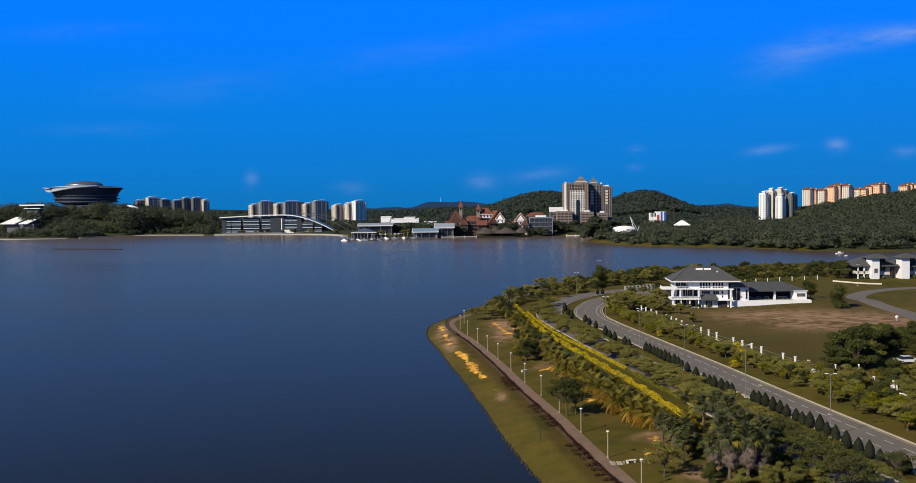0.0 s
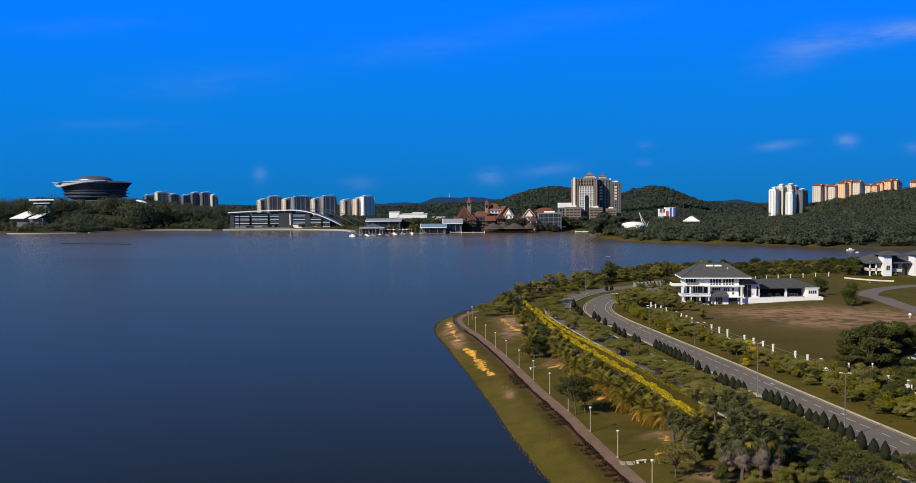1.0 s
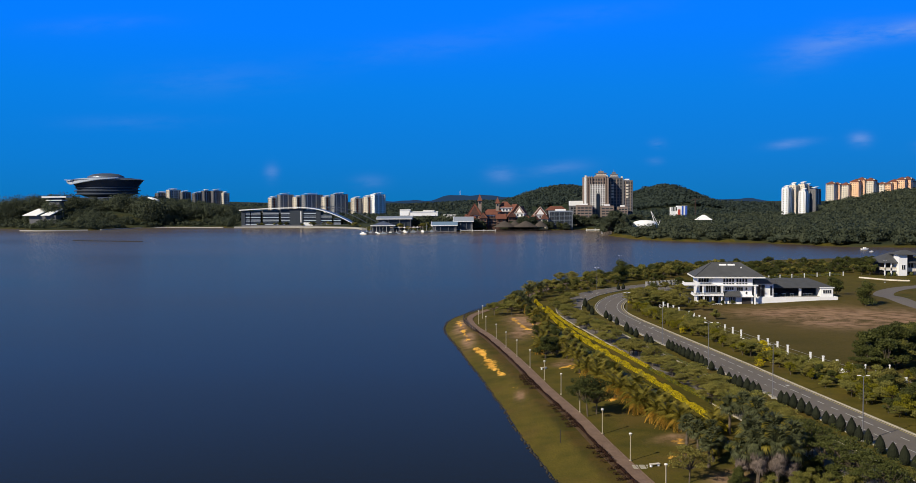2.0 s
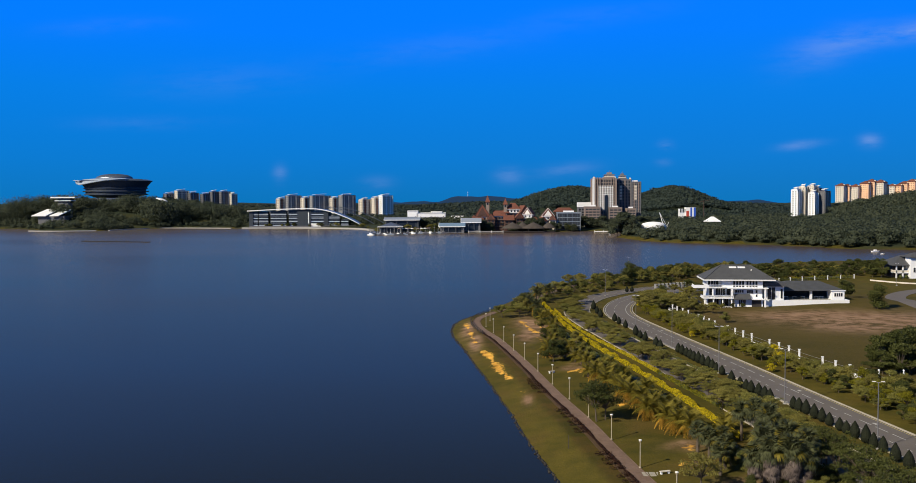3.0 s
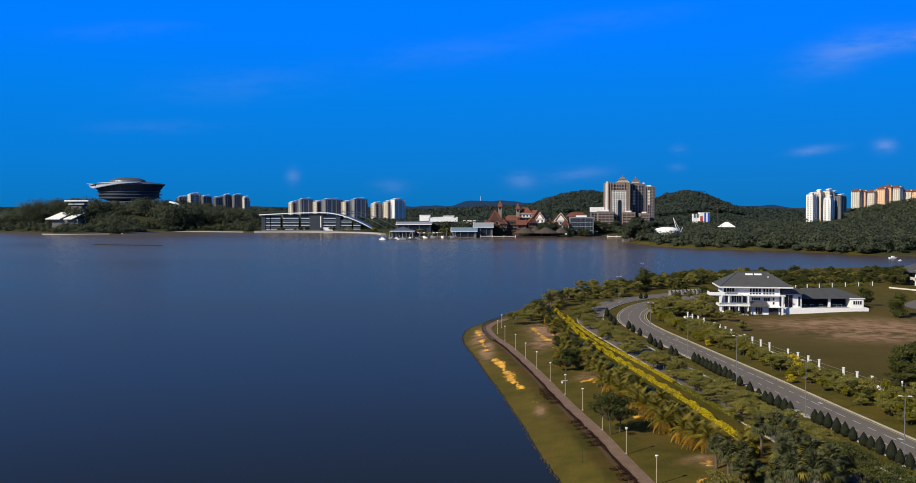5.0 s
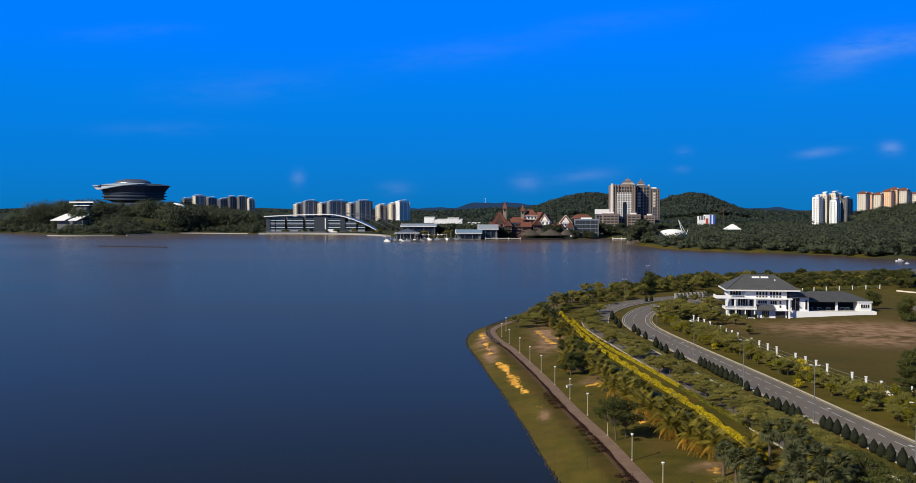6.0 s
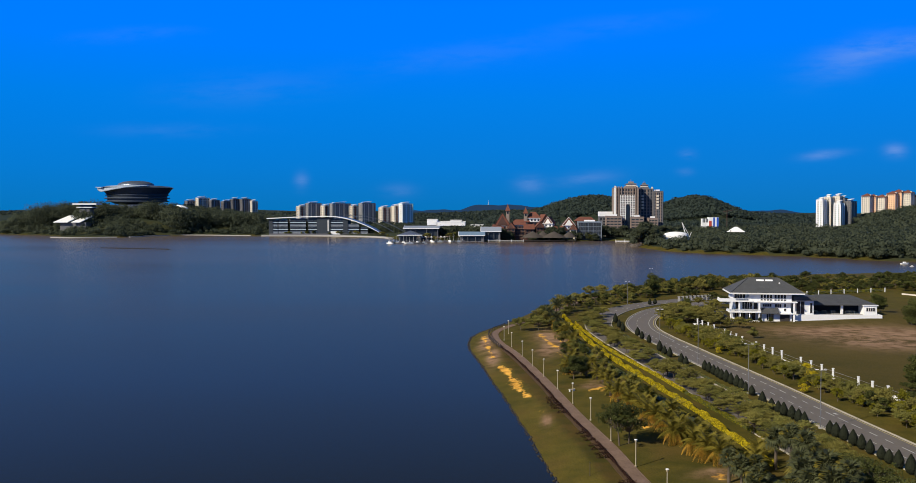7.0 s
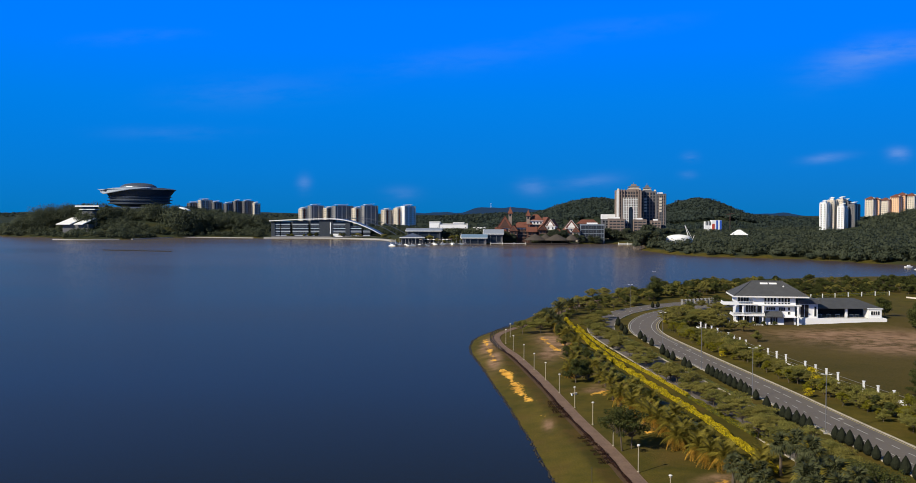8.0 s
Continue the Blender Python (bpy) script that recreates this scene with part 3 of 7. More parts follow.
def build_ground():
    xs = np.r_[np.linspace(-4900, -1000, 27), np.arange(-980, -640, 20), np.arange(-640, -300, 8), np.arange(-300, -20, 20), np.arange(-20, -9, 1.7), np.arange(-9, 16, 0.6), np.arange(16, 200, 1.7), np.arange(200, 720, 20), np.linspace(720, 4900, 28)]
    ys = np.r_[np.linspace(-400, 20, 8), np.arange(30, 92, 6), np.arange(94, 164, 1.7), np.arange(164, 246, 1.1), np.arange(246, 300, 1.7), np.arange(300, 520, 4), np.arange(520, 1400, 14), np.arange(1400, 2300, 30), np.linspace(2300, 4950, 34)]
    gx, gy = np.meshgrid(xs, ys)
    z = height(gx, gy)
    near = (gx > -20) & (gx < 200) & (gy > 90) & (gy < 500) & (z > 0.05)
    z = z + np.where(near, 0.05 * np.sin(gx * 0.9 + 2 * np.sin(gy * 0.31)) * np.cos(gy * 0.7), 0)
    rough = np.where((gy > 1500) & (z > 3), 3.0 * np.sin(gx * 0.11 + 3 * np.sin(gy * 0.013)) * np.sin(gy * 0.05 + 1) + 1.8 * np.sin(gx * 0.31 + gy * 0.07), 0)
    z = z + rough
    nx, ny = len(xs), len(ys)
    verts = np.stack([gx, gy, z], -1).reshape(-1, 3)
    i = np.arange((ny - 1) * (nx - 1))
    r, c = i // (nx - 1), i % (nx - 1)
    a = r * nx + c
    faces = np.stack([a, a + 1, a + nx + 1, a + nx], 1)
    me = bpy.data.meshes.new("ground")
    me.from_pydata(verts.tolist(), [], faces.tolist())
    me.materials.append(M["ground"])
    me.polygons.foreach_set("use_smooth", [True] * len(me.polygons))
    fx, fy, _ = verts.T

    def spots(rows):
        s = np.zeros(len(fx))
        for cx, cy, sx, sy in rows:
            s = np.maximum(s, np.exp(-0.5 * (((fx - cx) / sx) ** 2 + ((fy - cy) / sy) ** 2)))
        return s

    # the field lies beyond the roadside fence and before the house
    fence_x = np.interp(fy, [100, 142, 172, 190, 217, 250, 262], [90, 76, 66, 64, 59.5, 54, 54])
    field = hump(fx - fence_x, 0, 2) * (fy < 300) * (fx < 128)
    soil = spots(SOIL)
    for pts, w, amp in STREAKS:
        py, px = np.array(sorted((y, x) for x, y in pts)).T
        mid_x = np.interp(fy, py, px)
        ends = hump(fy, py[0], py[0] + 4) * (1 - hump(fy, py[-1] - 4, py[-1]))
        soil = np.maximum(soil, amp * ends * np.exp(-0.5 * ((fx - mid_x) / (w * (0.75 + 0.35 * np.sin(fy * 0.43)))) ** 2))
    meadow = np.zeros(len(fx), bool)
    for x0, x1, y0, y1 in MEADOWS:
        meadow |= (fx > x0) & (fx < x1) & (fy > y0) & (fy < y1)
    path_x = np.interp(fy, PATHWAY[:240, 1], PATHWAY[:240, 0])
    bank = hump(path_x - fx, 0.3, 1.0) * (1 - hump(path_x - fx, 3.7, 4.6)) * (fy < 236) * (fy > 20)
    masks = {"soil": np.clip(soil, 0, 1), "clay": np.clip(spots(CLAY) * 1.3, 0, 1), "field": field, "bank": bank,
             "wood": ((fy > 560) & ((shore_distance(FAR_SHORE, fx, fy) > np.where(fx > 100, 8.0, 2.2)))).astype(float) * np.where(meadow, 0.7, 1.0)}
    for key, val in masks.items():
        at = me.attributes.new(key, "FLOAT", "POINT")
        at.data.foreach_set("value", np.asarray(val, np.float32))
    return tagged(new("ground", me), "olive grass ground with bare sandy patches and wooded far shores", "ground", kind="structure")


build_ground()
solid("water", Geo().add([(-4950, -400, 0), (4950, -400, 0), (4950, 2200, 0), (-4950, 2200, 0)], [(0, 1, 2, 3)]), "water", "dark blue lake water with fine ripples", "water", kind="structure")

# ---- roads, kerbs, path ----
S_NEAR, S_FAR = at_y(ROAD, 60), len(ROAD) - 2


def build_road(name, o0, o1, label, s1):
    road = solid(name, strip(ROAD, ROAD_N, S_NEAR, s1, o0, o1, 0.06, 0.3), "asphalt", label, "road", kind="structure")
    return road


road_east = build_road("road_east", -3.9, 3.9, "grey asphalt two-lane carriageway with worn lane dashes", S_FAR)
road_west = build_road("road_west", 8.2, 15.2, "grey asphalt carriageway under overhanging roadside trees", S_FAR)
for o, nm in ((-4.15, "kerb"), (4.05, "kerb"), (8.0, "kerb"), (15.3, "kerb")):
    solid(nm, strip(ROAD, ROAD_N, S_NEAR, S_FAR, o - 0.11, o + 0.11, 0.17, 0.4), "kerb", "pale weathered concrete road kerb", "kerb", kind="structure")
s = at_y(ROAD, 92)
while s < at_y(ROAD, 226):
    part("lane_dash", strip(ROAD, ROAD_N, s, s + 2.6, -1.56, -1.40, 0.068), "line_white", road_east)
    s += 4.2
part("lane_line", strip(ROAD, ROAD_N, at_y(ROAD, 226), S_FAR, -2.36, -2.22, 0.068), "line_white", road_east, "worn solid white lane line")
s = at_y(ROAD, 94)
while s < S_FAR - 6:
    part("lane_dash", strip(ROAD, ROAD_N, s, s + 1.3, 0.93, 1.06, 0.068), "line_white", road_east)
    s += 3.6
s = at_y(ROAD, 240)
while s < S_FAR - 6:
    part("lane_dash", strip(ROAD, ROAD_N, s, s + 2, 11.6, 11.76, 0.068), "line_white", road_west)
    s += 5
part("edge_line", strip(ROAD, ROAD_N, S_NEAR, S_FAR, -3.60, -3.50, 0.068), "line_yellow", road_east, "worn yellow edge line")
part("edge_line", strip(ROAD, ROAD_N, S_NEAR, S_FAR, 3.45, 3.57, 0.068), "line_white", road_east, "thin white edge line")
for yy in (128, 150, 217):
    s = at_y(ROAD, yy)
    part("lane_arrow", strip(ROAD, ROAD_N, s, s + 1.8, -2.6, -2.1, 0.072), "line_white", road_east, "worn white lane arrow")

footpath = solid("footpath", strip(PATHWAY, PATHWAY_N, at_y(PATHWAY, 60), len(PATHWAY) - 30, -0.95, 0.75, 0.05, 0.25), "paving", "reddish brown paved lakeside footpath", "path", kind="structure")
for o in (-1.05, 0.85):
    part("path_edging", strip(PATHWAY, PATHWAY_N, at_y(PATHWAY, 60), len(PATHWAY) - 30, o - 0.06, o + 0.06, 0.07, 0.25), "paving", footpath, "narrow concrete edging")
solid("planting_bed", strip(PATHWAY, PATHWAY_N, at_y(PATHWAY, 60), at_y(PATHWAY, 216), 0.92, 1.75, 0.035, 0.2), "earth", "strip of dark brown earth along the footpath", "planting bed", kind="structure")
# dark stone edging along the water's edge
SHORE, SHORE_N = smooth_line(NEAR_SHORE[1:19])
edging = thing("shore_edging", Matrix.Identity(4), "dark uneven stone edging along the lake shore", "shore edging", kind="structure")
srng = random.Random(8)
stones = [Geo().lathe([(0.30, -0.25), (0.36, -0.02), (0.28, 0.16), (0.10, 0.24)], 6, wobble=0.25, rng=srng).mesh("stone", M["rock"]) for _ in range(4)]
for i in range(290):
    sx, sy = along(SHORE, SHORE_N, at_y(SHORE, 96) + i * 0.62, srng.uniform(-0.15, 0.35))
    part("stone", stones[i % 4], None, edging, at=Matrix.Translation((sx, sy, max(gz(sx, sy), 0) - 0.02)) @ Matrix.Rotation(srng.uniform(0, 6), 4, "Z") @ Matrix.Scale(srng.uniform(0.36, 0.78), 4))
# curved driveway before the second house
DRIVE, DRIVE_N = smooth_line([(240, 318), (200, 324), (168, 320), (150, 312), (138, 301), (130, 287), (127, 270), (126.5, 250), (124, 232), (121, 205), (115, 190)])
solid("driveway", strip(DRIVE, DRIVE_N, 0, len(DRIVE) - 2, -3.0, 3.0, 0.05, 0.3), "asphalt", "grey asphalt access road curving past the field", "road", kind="structure")

# ---- plants ----


def crown_points(rng, lobes, n, depth=(0.62, 1.16)):
    """Points on the outside of a few overlapping lobes (cx, cy, cz, rx, ry, rz), with their normals."""
    area = np.array([l[3] * l[4] + l[3] * l[5] + l[4] * l[5] for l in lobes])
    pick = rng.choice(len(lobes), n, p=area / area.sum())
    L = np.array(lobes)[pick]
    d = rng.normal(0, 1, (n, 3))
    d[:, 2] = np.where(d[:, 2] < -0.3, d[:, 2] * 0.4, d[:, 2])
    d /= np.linalg.norm(d, axis=1, keepdims=True)
    return L[:, :3] + d * L[:, 3:] * rng.uniform(*depth, (n, 1)), d


def tree_meshes(seed, h, r, leaf, n, leafsize, shape="spread"):
    """Trunk with limbs, and a crown of leaf sprays in uneven lobes."""
    rng = np.random.default_rng(seed)
    t, c = Geo(), Geo()
    if shape == "spread":
        fork, thick = h * 0.34, 0.07 + 0.010 * h
    elif shape == "round":
        fork, thick = h * 0.2, 0.07 + 0.010 * h
    else:
        fork, thick = h * 0.15, 0.12
    lean = rng.normal(0, 0.12, 2)
    top = Vector((lean[0], lean[1], fork))
    t.tube((0, 0, -0.3), top, thick, thick * 0.75, 7)
    lobes = []
    k = {"spread": 26, "round": 18, "column": 9}[shape]
    for i in range(k):
        a = 2 * math.pi * (i + rng.uniform(-0.3, 0.3)) / k
        if shape == "spread":
            rr = r * math.sqrt(rng.uniform(0.03, 0.95))
            zc, rx, rz = h * (rng.uniform(0.56, 0.95) - 0.16 * (rr / r) ** 2), r * rng.uniform(0.10, 0.27), h * rng.uniform(0.03, 0.075)
        elif shape == "round":
            zc = h * rng.uniform(0.24, 0.9)
            rr = r * rng.uniform(0.2, 0.85) * math.sin(math.pi * min(1, 0.18 + 0.72 * zc / h))
            rx, rz = r * rng.uniform(0.2, 0.4), h * rng.uniform(0.07, 0.15)
        else:
            rr = r * 0.25
            zc, rx, rz = h * (0.14 + 0.74 * i / k), r * rng.uniform(0.5, 0.85) * (1 - 0.4 * abs(i / k - 0.4)), h * rng.uniform(0.08, 0.13)
        x, y = rr * math.cos(a), rr * math.sin(a)
        lobes.append((x, y, zc, rx, rx * rng.uniform(0.8, 1.2), rz))
        t.tube(top, (x * 0.8, y * 0.8, zc - rz * 0.3), thick * 0.55, 0.03, 5)
    lobes.append((0, 0, h * 0.85, r * 0.4, r * 0.4, h * 0.14))
    p, d = crown_points(rng, lobes, n)
    c.leaves(p, d, leafsize, rng)
    inner, d2 = crown_points(rng, lobes, n // 4)
    inner[:, :] = inner * (0.72, 0.72, 0.94)
    c.leaves(inner, d2, leafsize * 1.6, rng)
    return t.mesh("trunk", M["bark"]), c.mesh("crown", M[leaf])


def make_tree(name, meshes, label, at, scale=1.0, turn=0.0, group="", leaf_parts=("trunk", "crown")):
    x, y = at
    ob = thing(name, Matrix.Translation((x, y, gz(x, y))) @ Matrix.Rotation(turn, 4, "Z") @ Matrix.Scale(scale, 4), label, "tree", group)
    for nm, me in zip(leaf_parts, meshes):
        part(nm, me, None, ob)
    return ob


SPREAD = [tree_meshes(10 + i, 3.9, 3.2, lf, 3600, 0.2) for i, lf in enumerate(("leaf", "leaf_olive", "leaf_olive", "leaf_olive"))]
ROUND = [tree_meshes(30 + i, 4.8, 2.4, lf, 3800, 0.22, "round") for i, lf in enumerate(("leaf_dark", "leaf", "leaf_dark", "leaf_olive"))]
LIME = [tree_meshes(40 + i, 3.0, 1.6, "leaf_lime", 1300, 0.2, "round") for i in range(2)]
BIG = [tree_meshes(50 + i, 8.0, 4.4, lf, 4600, 0.4, "round") for i, lf in enumerate(("leaf_dark", "leaf", "leaf_dark"))]
COLUMN = [tree_meshes(60, 7.8, 3.0, "leaf_dark", 3600, 0.32, "column")]
FARISH = [tree_meshes(70 + i, 6.0, 3.4, lf, 1200, 0.48, sh) for i, (lf, sh) in enumerate((("leaf_dark", "spread"), ("leaf", "round"), ("leaf_olive", "spread"), ("leaf_dark", "round")))]
AIRY = [tree_meshes(95 + i, 4.8, 3.0, lf, 1500, 0.2) for i, lf in enumerate(("leaf_olive", "leaf", "leaf"))]
PARK = [tree_meshes(90, 6.3, 3.5, "leaf_dark", 3600, 0.22), tree_meshes(91, 5.2, 2.8, "leaf_olive", 1500, 0.22)]

rng = np.random.default_rng(5)


def scatter_row(pool, name, label, y0, y1, step, off0, off1, sc0, sc1, group, skip=0.0):
    s, s1 = at_y(ROAD, y0), at_y(ROAD, y1)
    while s < s1:
        if rng.random() >= skip:
            p = along(ROAD, ROAD_N, s, rng.uniform(off0, off1))
            make_tree(name, pool[rng.integers(len(pool))], label, p, rng.uniform(sc0, sc1), rng.uniform(0, 6.3), group)
        s += step * rng.uniform(0.75, 1.3)


# trees leaning over the western carriageway
scatter_row(SPREAD, "roadside_tree", "low spreading olive-green roadside tree beside the flower hedge", 118, 275, 1.5, 11.2, 15.8, 0.36, 0.85, "trees over the western carriageway", 0.2)
scatter_row(AIRY, "roadside_tree", "thin-crowned olive roadside tree beside the flower hedge", 94, 176, 2.6, 10.6, 15.6, 0.42, 0.72, "trees over the western carriageway", 0.2)
DUSKY = [tree_meshes(92 + i, 5.4, 3.3, lf, 2200, 0.2) for i, lf in enumerate(("leaf_dark", "leaf_dark"))]
for i, (yy, off, sc) in enumerate(((97.5, 16.4, 0.95), (101.5, 15.9, 1.0), (105.5, 16.6, 0.9), (109, 15.8, 1.0), (113, 16.2, 0.85), (94, 16.2, 0.9), (99.5, 7.0, 0.6), (117, 15.9, 0.7))):
    make_tree("roadside_tree", DUSKY[i % 2], "thin-branched dark roadside tree over the carriageway", along(ROAD, ROAD_N, at_y(ROAD, yy), off), sc, yy, "trees over the western carriageway")
# mixed trees between lawn and hedge
scatter_row(ROUND, "park_tree", "dense dark green park tree on the lawn", 155, 282, 6.5, 22.5, 26.0, 0.45, 0.75, "trees between lawn and hedge", 0.25)
# verge trees along the fence
scatter_row(ROUND + SPREAD[:1], "verge_tree", "small dark verge tree beside the white fence", 98, 158, 2.4, -10.8, -7.8, 0.4, 0.72, "trees on the eastern verge", 0.12)
scatter_row(SPREAD + ROUND[1:2], "verge_tree", "small green verge tree beside the white fence", 158, 262, 2.7, -10.8, -7.8, 0.36, 0.76, "trees on the eastern verge", 0.12)
scatter_row(LIME, "verge_shrub", "yellow-green verge shrub beside the road", 98, 262, 3.4, -11.2, -7.0, 0.45, 1.05, "shrubs on the eastern verge", 0.15)
scatter_row(ROUND, "verge_tree", "small green verge tree beside the white fence", 98, 154, 2.6, -17, -10.5, 0.6, 0.9, "trees on the eastern verge", 0.1)
scatter_row(LIME, "verge_shrub", "bright yellow-green shrub on the verge", 98, 152, 2.6, -14.5, -9.0, 0.7, 1.15, "shrubs on the eastern verge", 0.1)
scatter_row(SPREAD + ROUND[1:2], "fence_tree", "small leafy tree against the white fence", 197, 236, 1.5, -11.6, -8.6, 0.6, 1.0, "trees on the eastern verge", 0.15)
scatter_row(SPREAD + ROUND[1:2], "fence_tree", "small leafy tree against the white fence", 154, 197, 1.8, -11.8, -8.4, 0.5, 0.8, "trees on the eastern verge", 0.18)
scatter_row(LIME, "verge_shrub", "bright yellow-green shrub on the verge", 200, 266, 2.3, -9.4, -6.0, 0.35, 0.7, "shrubs on the eastern verge", 0.15)
# lawn trees, one by one
for x, y, sc, pool, i, nm in ((4.4, 249, 0.95, SPREAD, 0, "park_tree"), (10.5, 262, 1.1, ROUND, 0, "park_tree"), (8.3, 256, 0.8, ROUND, 2, "park_tree"), (17.5, 299, 1.0, SPREAD, 2, "park_tree"),
                              (13.4, 181.0, 0.98, ROUND, 0, "park_tree"), (15.2, 184.5, 0.8, ROUND, 2, "park_tree"), (9.1, 248.7, 1.0, SPREAD, 0, "park_tree"), (12.5, 262, 0.95, SPREAD, 2, "park_tree"), (14.2, 252, 0.7, ROUND, 0, "park_tree"), (15.0, 243, 0.75, SPREAD, 3, "park_tree"), (12.6, 270, 1.0, ROUND, 2, "park_tree"), (16.2, 133.6, 1.0, PARK, 0, "park_tree"), (17.6, 134.6, 0.95, PARK, 1, "park_tree"), (23.9, 102.3, 0.85, PARK, 1, "park_tree"),
                              (40.2, 110.2, 0.95, SPREAD, 0, "park_tree"), (14, 224, 0.7, SPREAD, 1, "park_tree"), (13.5, 207, 0.6, ROUND, 2, "park_tree")):
    make_tree(nm, pool[i], "dense dark green park tree on the lawn" if pool is ROUND else "thin-branched olive park tree on the lawn", (x, y), sc, x, "trees on the lawn")
# trees where the road bends away, and behind it to the lake
for k in range(125):
    t = rng.random()
    bx, by = 20 + 85 * t + rng.normal(0, 4), 300 + 95 * t ** 0.8 + rng.normal(0, 7)
    if shore_distance(NEAR_SHORE, [bx], [by])[0] < 6:
        continue
    dd = np.min(np.hypot(ROAD[:, 0] - bx, ROAD[:, 1] - by))
    k2 = np.argmin(np.hypot(ROAD[:, 0] - bx, ROAD[:, 1] - by))
    left = (bx - ROAD[k2, 0]) * ROAD_N[k2, 0] + (by - ROAD[k2, 1]) * ROAD_N[k2, 1]
    if -6 < left < 16.4:
        continue
    make_tree("lakeside_tree", FARISH[(0, 1, 2, 3, 2)[rng.integers(5)]], "dark green lakeside tree at the road bend", (bx, by), rng.uniform(0.34, 0.78), rng.uniform(0, 6.3), "trees at the bend")
for k in range(46):
    bx, by = rng.uniform(46, 66), rng.uniform(250, 318)
    k2 = np.argmin(np.hypot(ROAD[:, 0] - bx, ROAD[:, 1] - by))
    left = (bx - ROAD[k2, 0]) * ROAD_N[k2, 0] + (by - ROAD[k2, 1]) * ROAD_N[k2, 1]
    if left > -7 or (bx > 58 and 255 < by < 290):
        continue
    make_tree("bend_tree", (SPREAD + ROUND)[rng.integers(8)], "leafy green tree inside the road bend", (bx, by), rng.uniform(0.5, 0.9), rng.uniform(0, 6.3), "trees inside the bend")
for x, y, sc in ((17.5, 291, 1.15), (9.5, 256, 1.0), (11.8, 268, 0.95), (23, 303, 1.0)):
    make_tree("park_tree", PARK[int(x) % 2], "thin-branched olive park tree on the lawn", (x, y), sc, x, "trees on the lawn")
make_tree("tall_tree", COLUMN[0], "tall dark columnar tree above the lakeside trees", (54, 340), 1.12, 1, "")
# belt behind the house and along the back shore
for k in range(150):
    bx = rng.uniform(66, 215)
    by = np.interp(bx, [66, 95, 150, 215], [372, 374, 388, 405]) + rng.normal(0, 9)
    make_tree("shore_tree", FARISH[(0, 3, 0, 3, 0, 2)[rng.integers(6)]], "dark green tree on the far bank of the headland", (bx, by), rng.uniform(0.3, 0.85), rng.uniform(0, 6.3), "trees along the back shore")
for k in range(34):
    bx, by = rng.uniform(64, 108), rng.uniform(300, 345)
    make_tree("garden_tree", FARISH[rng.integers(4)], "leafy garden tree behind the white house", (bx, by), rng.uniform(0.4, 0.65), rng.uniform(0, 6.3), "trees behind the house")
for k in range(115):
    bx = rng.uniform(90, 172)
    by = np.interp(bx, [90, 118, 138, 150, 172], [331, 350, 359, 362, 366]) + rng.uniform(2, 22)
    make_tree("garden_tree", FARISH[(0, 3, 0, 3, 0, 2)[rng.integers(6)]], "low leafy tree behind the garden fence", (bx, by), rng.uniform(0.3, 0.55), rng.uniform(0, 6.3), "trees behind the house")
for x, y, sc in ((158.5, 362, 0.85), (156, 364, 0.7)):
    make_tree("garden_tree", BIG[0], "dark tree beside the lake house", (x, y), sc, x, "trees behind the house")
make_tree("field_tree", COLUMN[0], "dense dark green columnar tree on the field", (112, 259), 0.98, 0, "")
make_tree("garden_tree", ROUND[0], "dark green tree beside the garden cabin", (112.5, 284), 1.2, 0, "trees behind the house")
make_tree("garden_tree", ROUND[2], "dark green tree beside the garden cabin", (115.5, 288), 1.05, 2, "trees behind the house")
for k in range(60):
    bx, by = rng.uniform(43, 60), rng.uniform(258, 314)
    k2 = np.argmin(np.hypot(ROAD[:, 0] - bx, ROAD[:, 1] - by))
    left = (bx - ROAD[k2, 0]) * ROAD_N[k2, 0] + (by - ROAD[k2, 1]) * ROAD_N[k2, 1]
    if left > -6.2 or left < -22 or (bx > 57 and by < 290):
        continue
    make_tree("bend_tree", (SPREAD + PARK[1:])[rng.integers(5)], "broad olive tree inside the road bend", (bx, by), rng.uniform(0.75, 1.15), rng.uniform(0, 6.3), "trees inside the bend")
make_tree("house_tree", SPREAD[2], "leafy tree before the white house", (57.5, 262), 1.25, 2, "trees inside the bend")
make_tree("house_tree", ROUND[3], "small bush beside the white house", (60, 259), 0.7, 2, "trees inside the bend")
for x, y in ((61.8, 233), (186, 352), (192, 348)):
    make_tree("small_tree", ROUND[1], "small green tree beside the field fence", (x, y), 0.6, x, "small trees by the field")
# dark grove beside the field
for k in range(80):
    bx = rng.uniform(72, 128)
    by = np.interp(bx, [72, 80, 92, 106, 124], [168, 186, 198, 208, 216]) - 5 - abs(rng.normal(0, 20))
    if by < 148 or bx < 75 or (abs(bx - 88.5 + (174 - by) * 0.48) < 4.6 and 154 < by < 178):
        continue
    make_tree("grove_tree", BIG[(0, 2, 0, 1, 2)[rng.integers(5)]], "big rounded dark green tree in the grove", (bx, by), rng.uniform(0.5, 0.76), rng.uniform(0, 6.3), "grove beside the field")
for x, y, sc in ((73.6, 169.5, 0.8), (77.5, 172, 0.85), (74.5, 164, 0.75), (81, 176, 0.85), (71.8, 165, 0.55), (75.5, 175, 0.55), (71.4, 168.6, 0.4)):
    make_tree("grove_tree", BIG[0], "big rounded dark green tree in the grove", (x, y), sc, x, "grove beside the field")
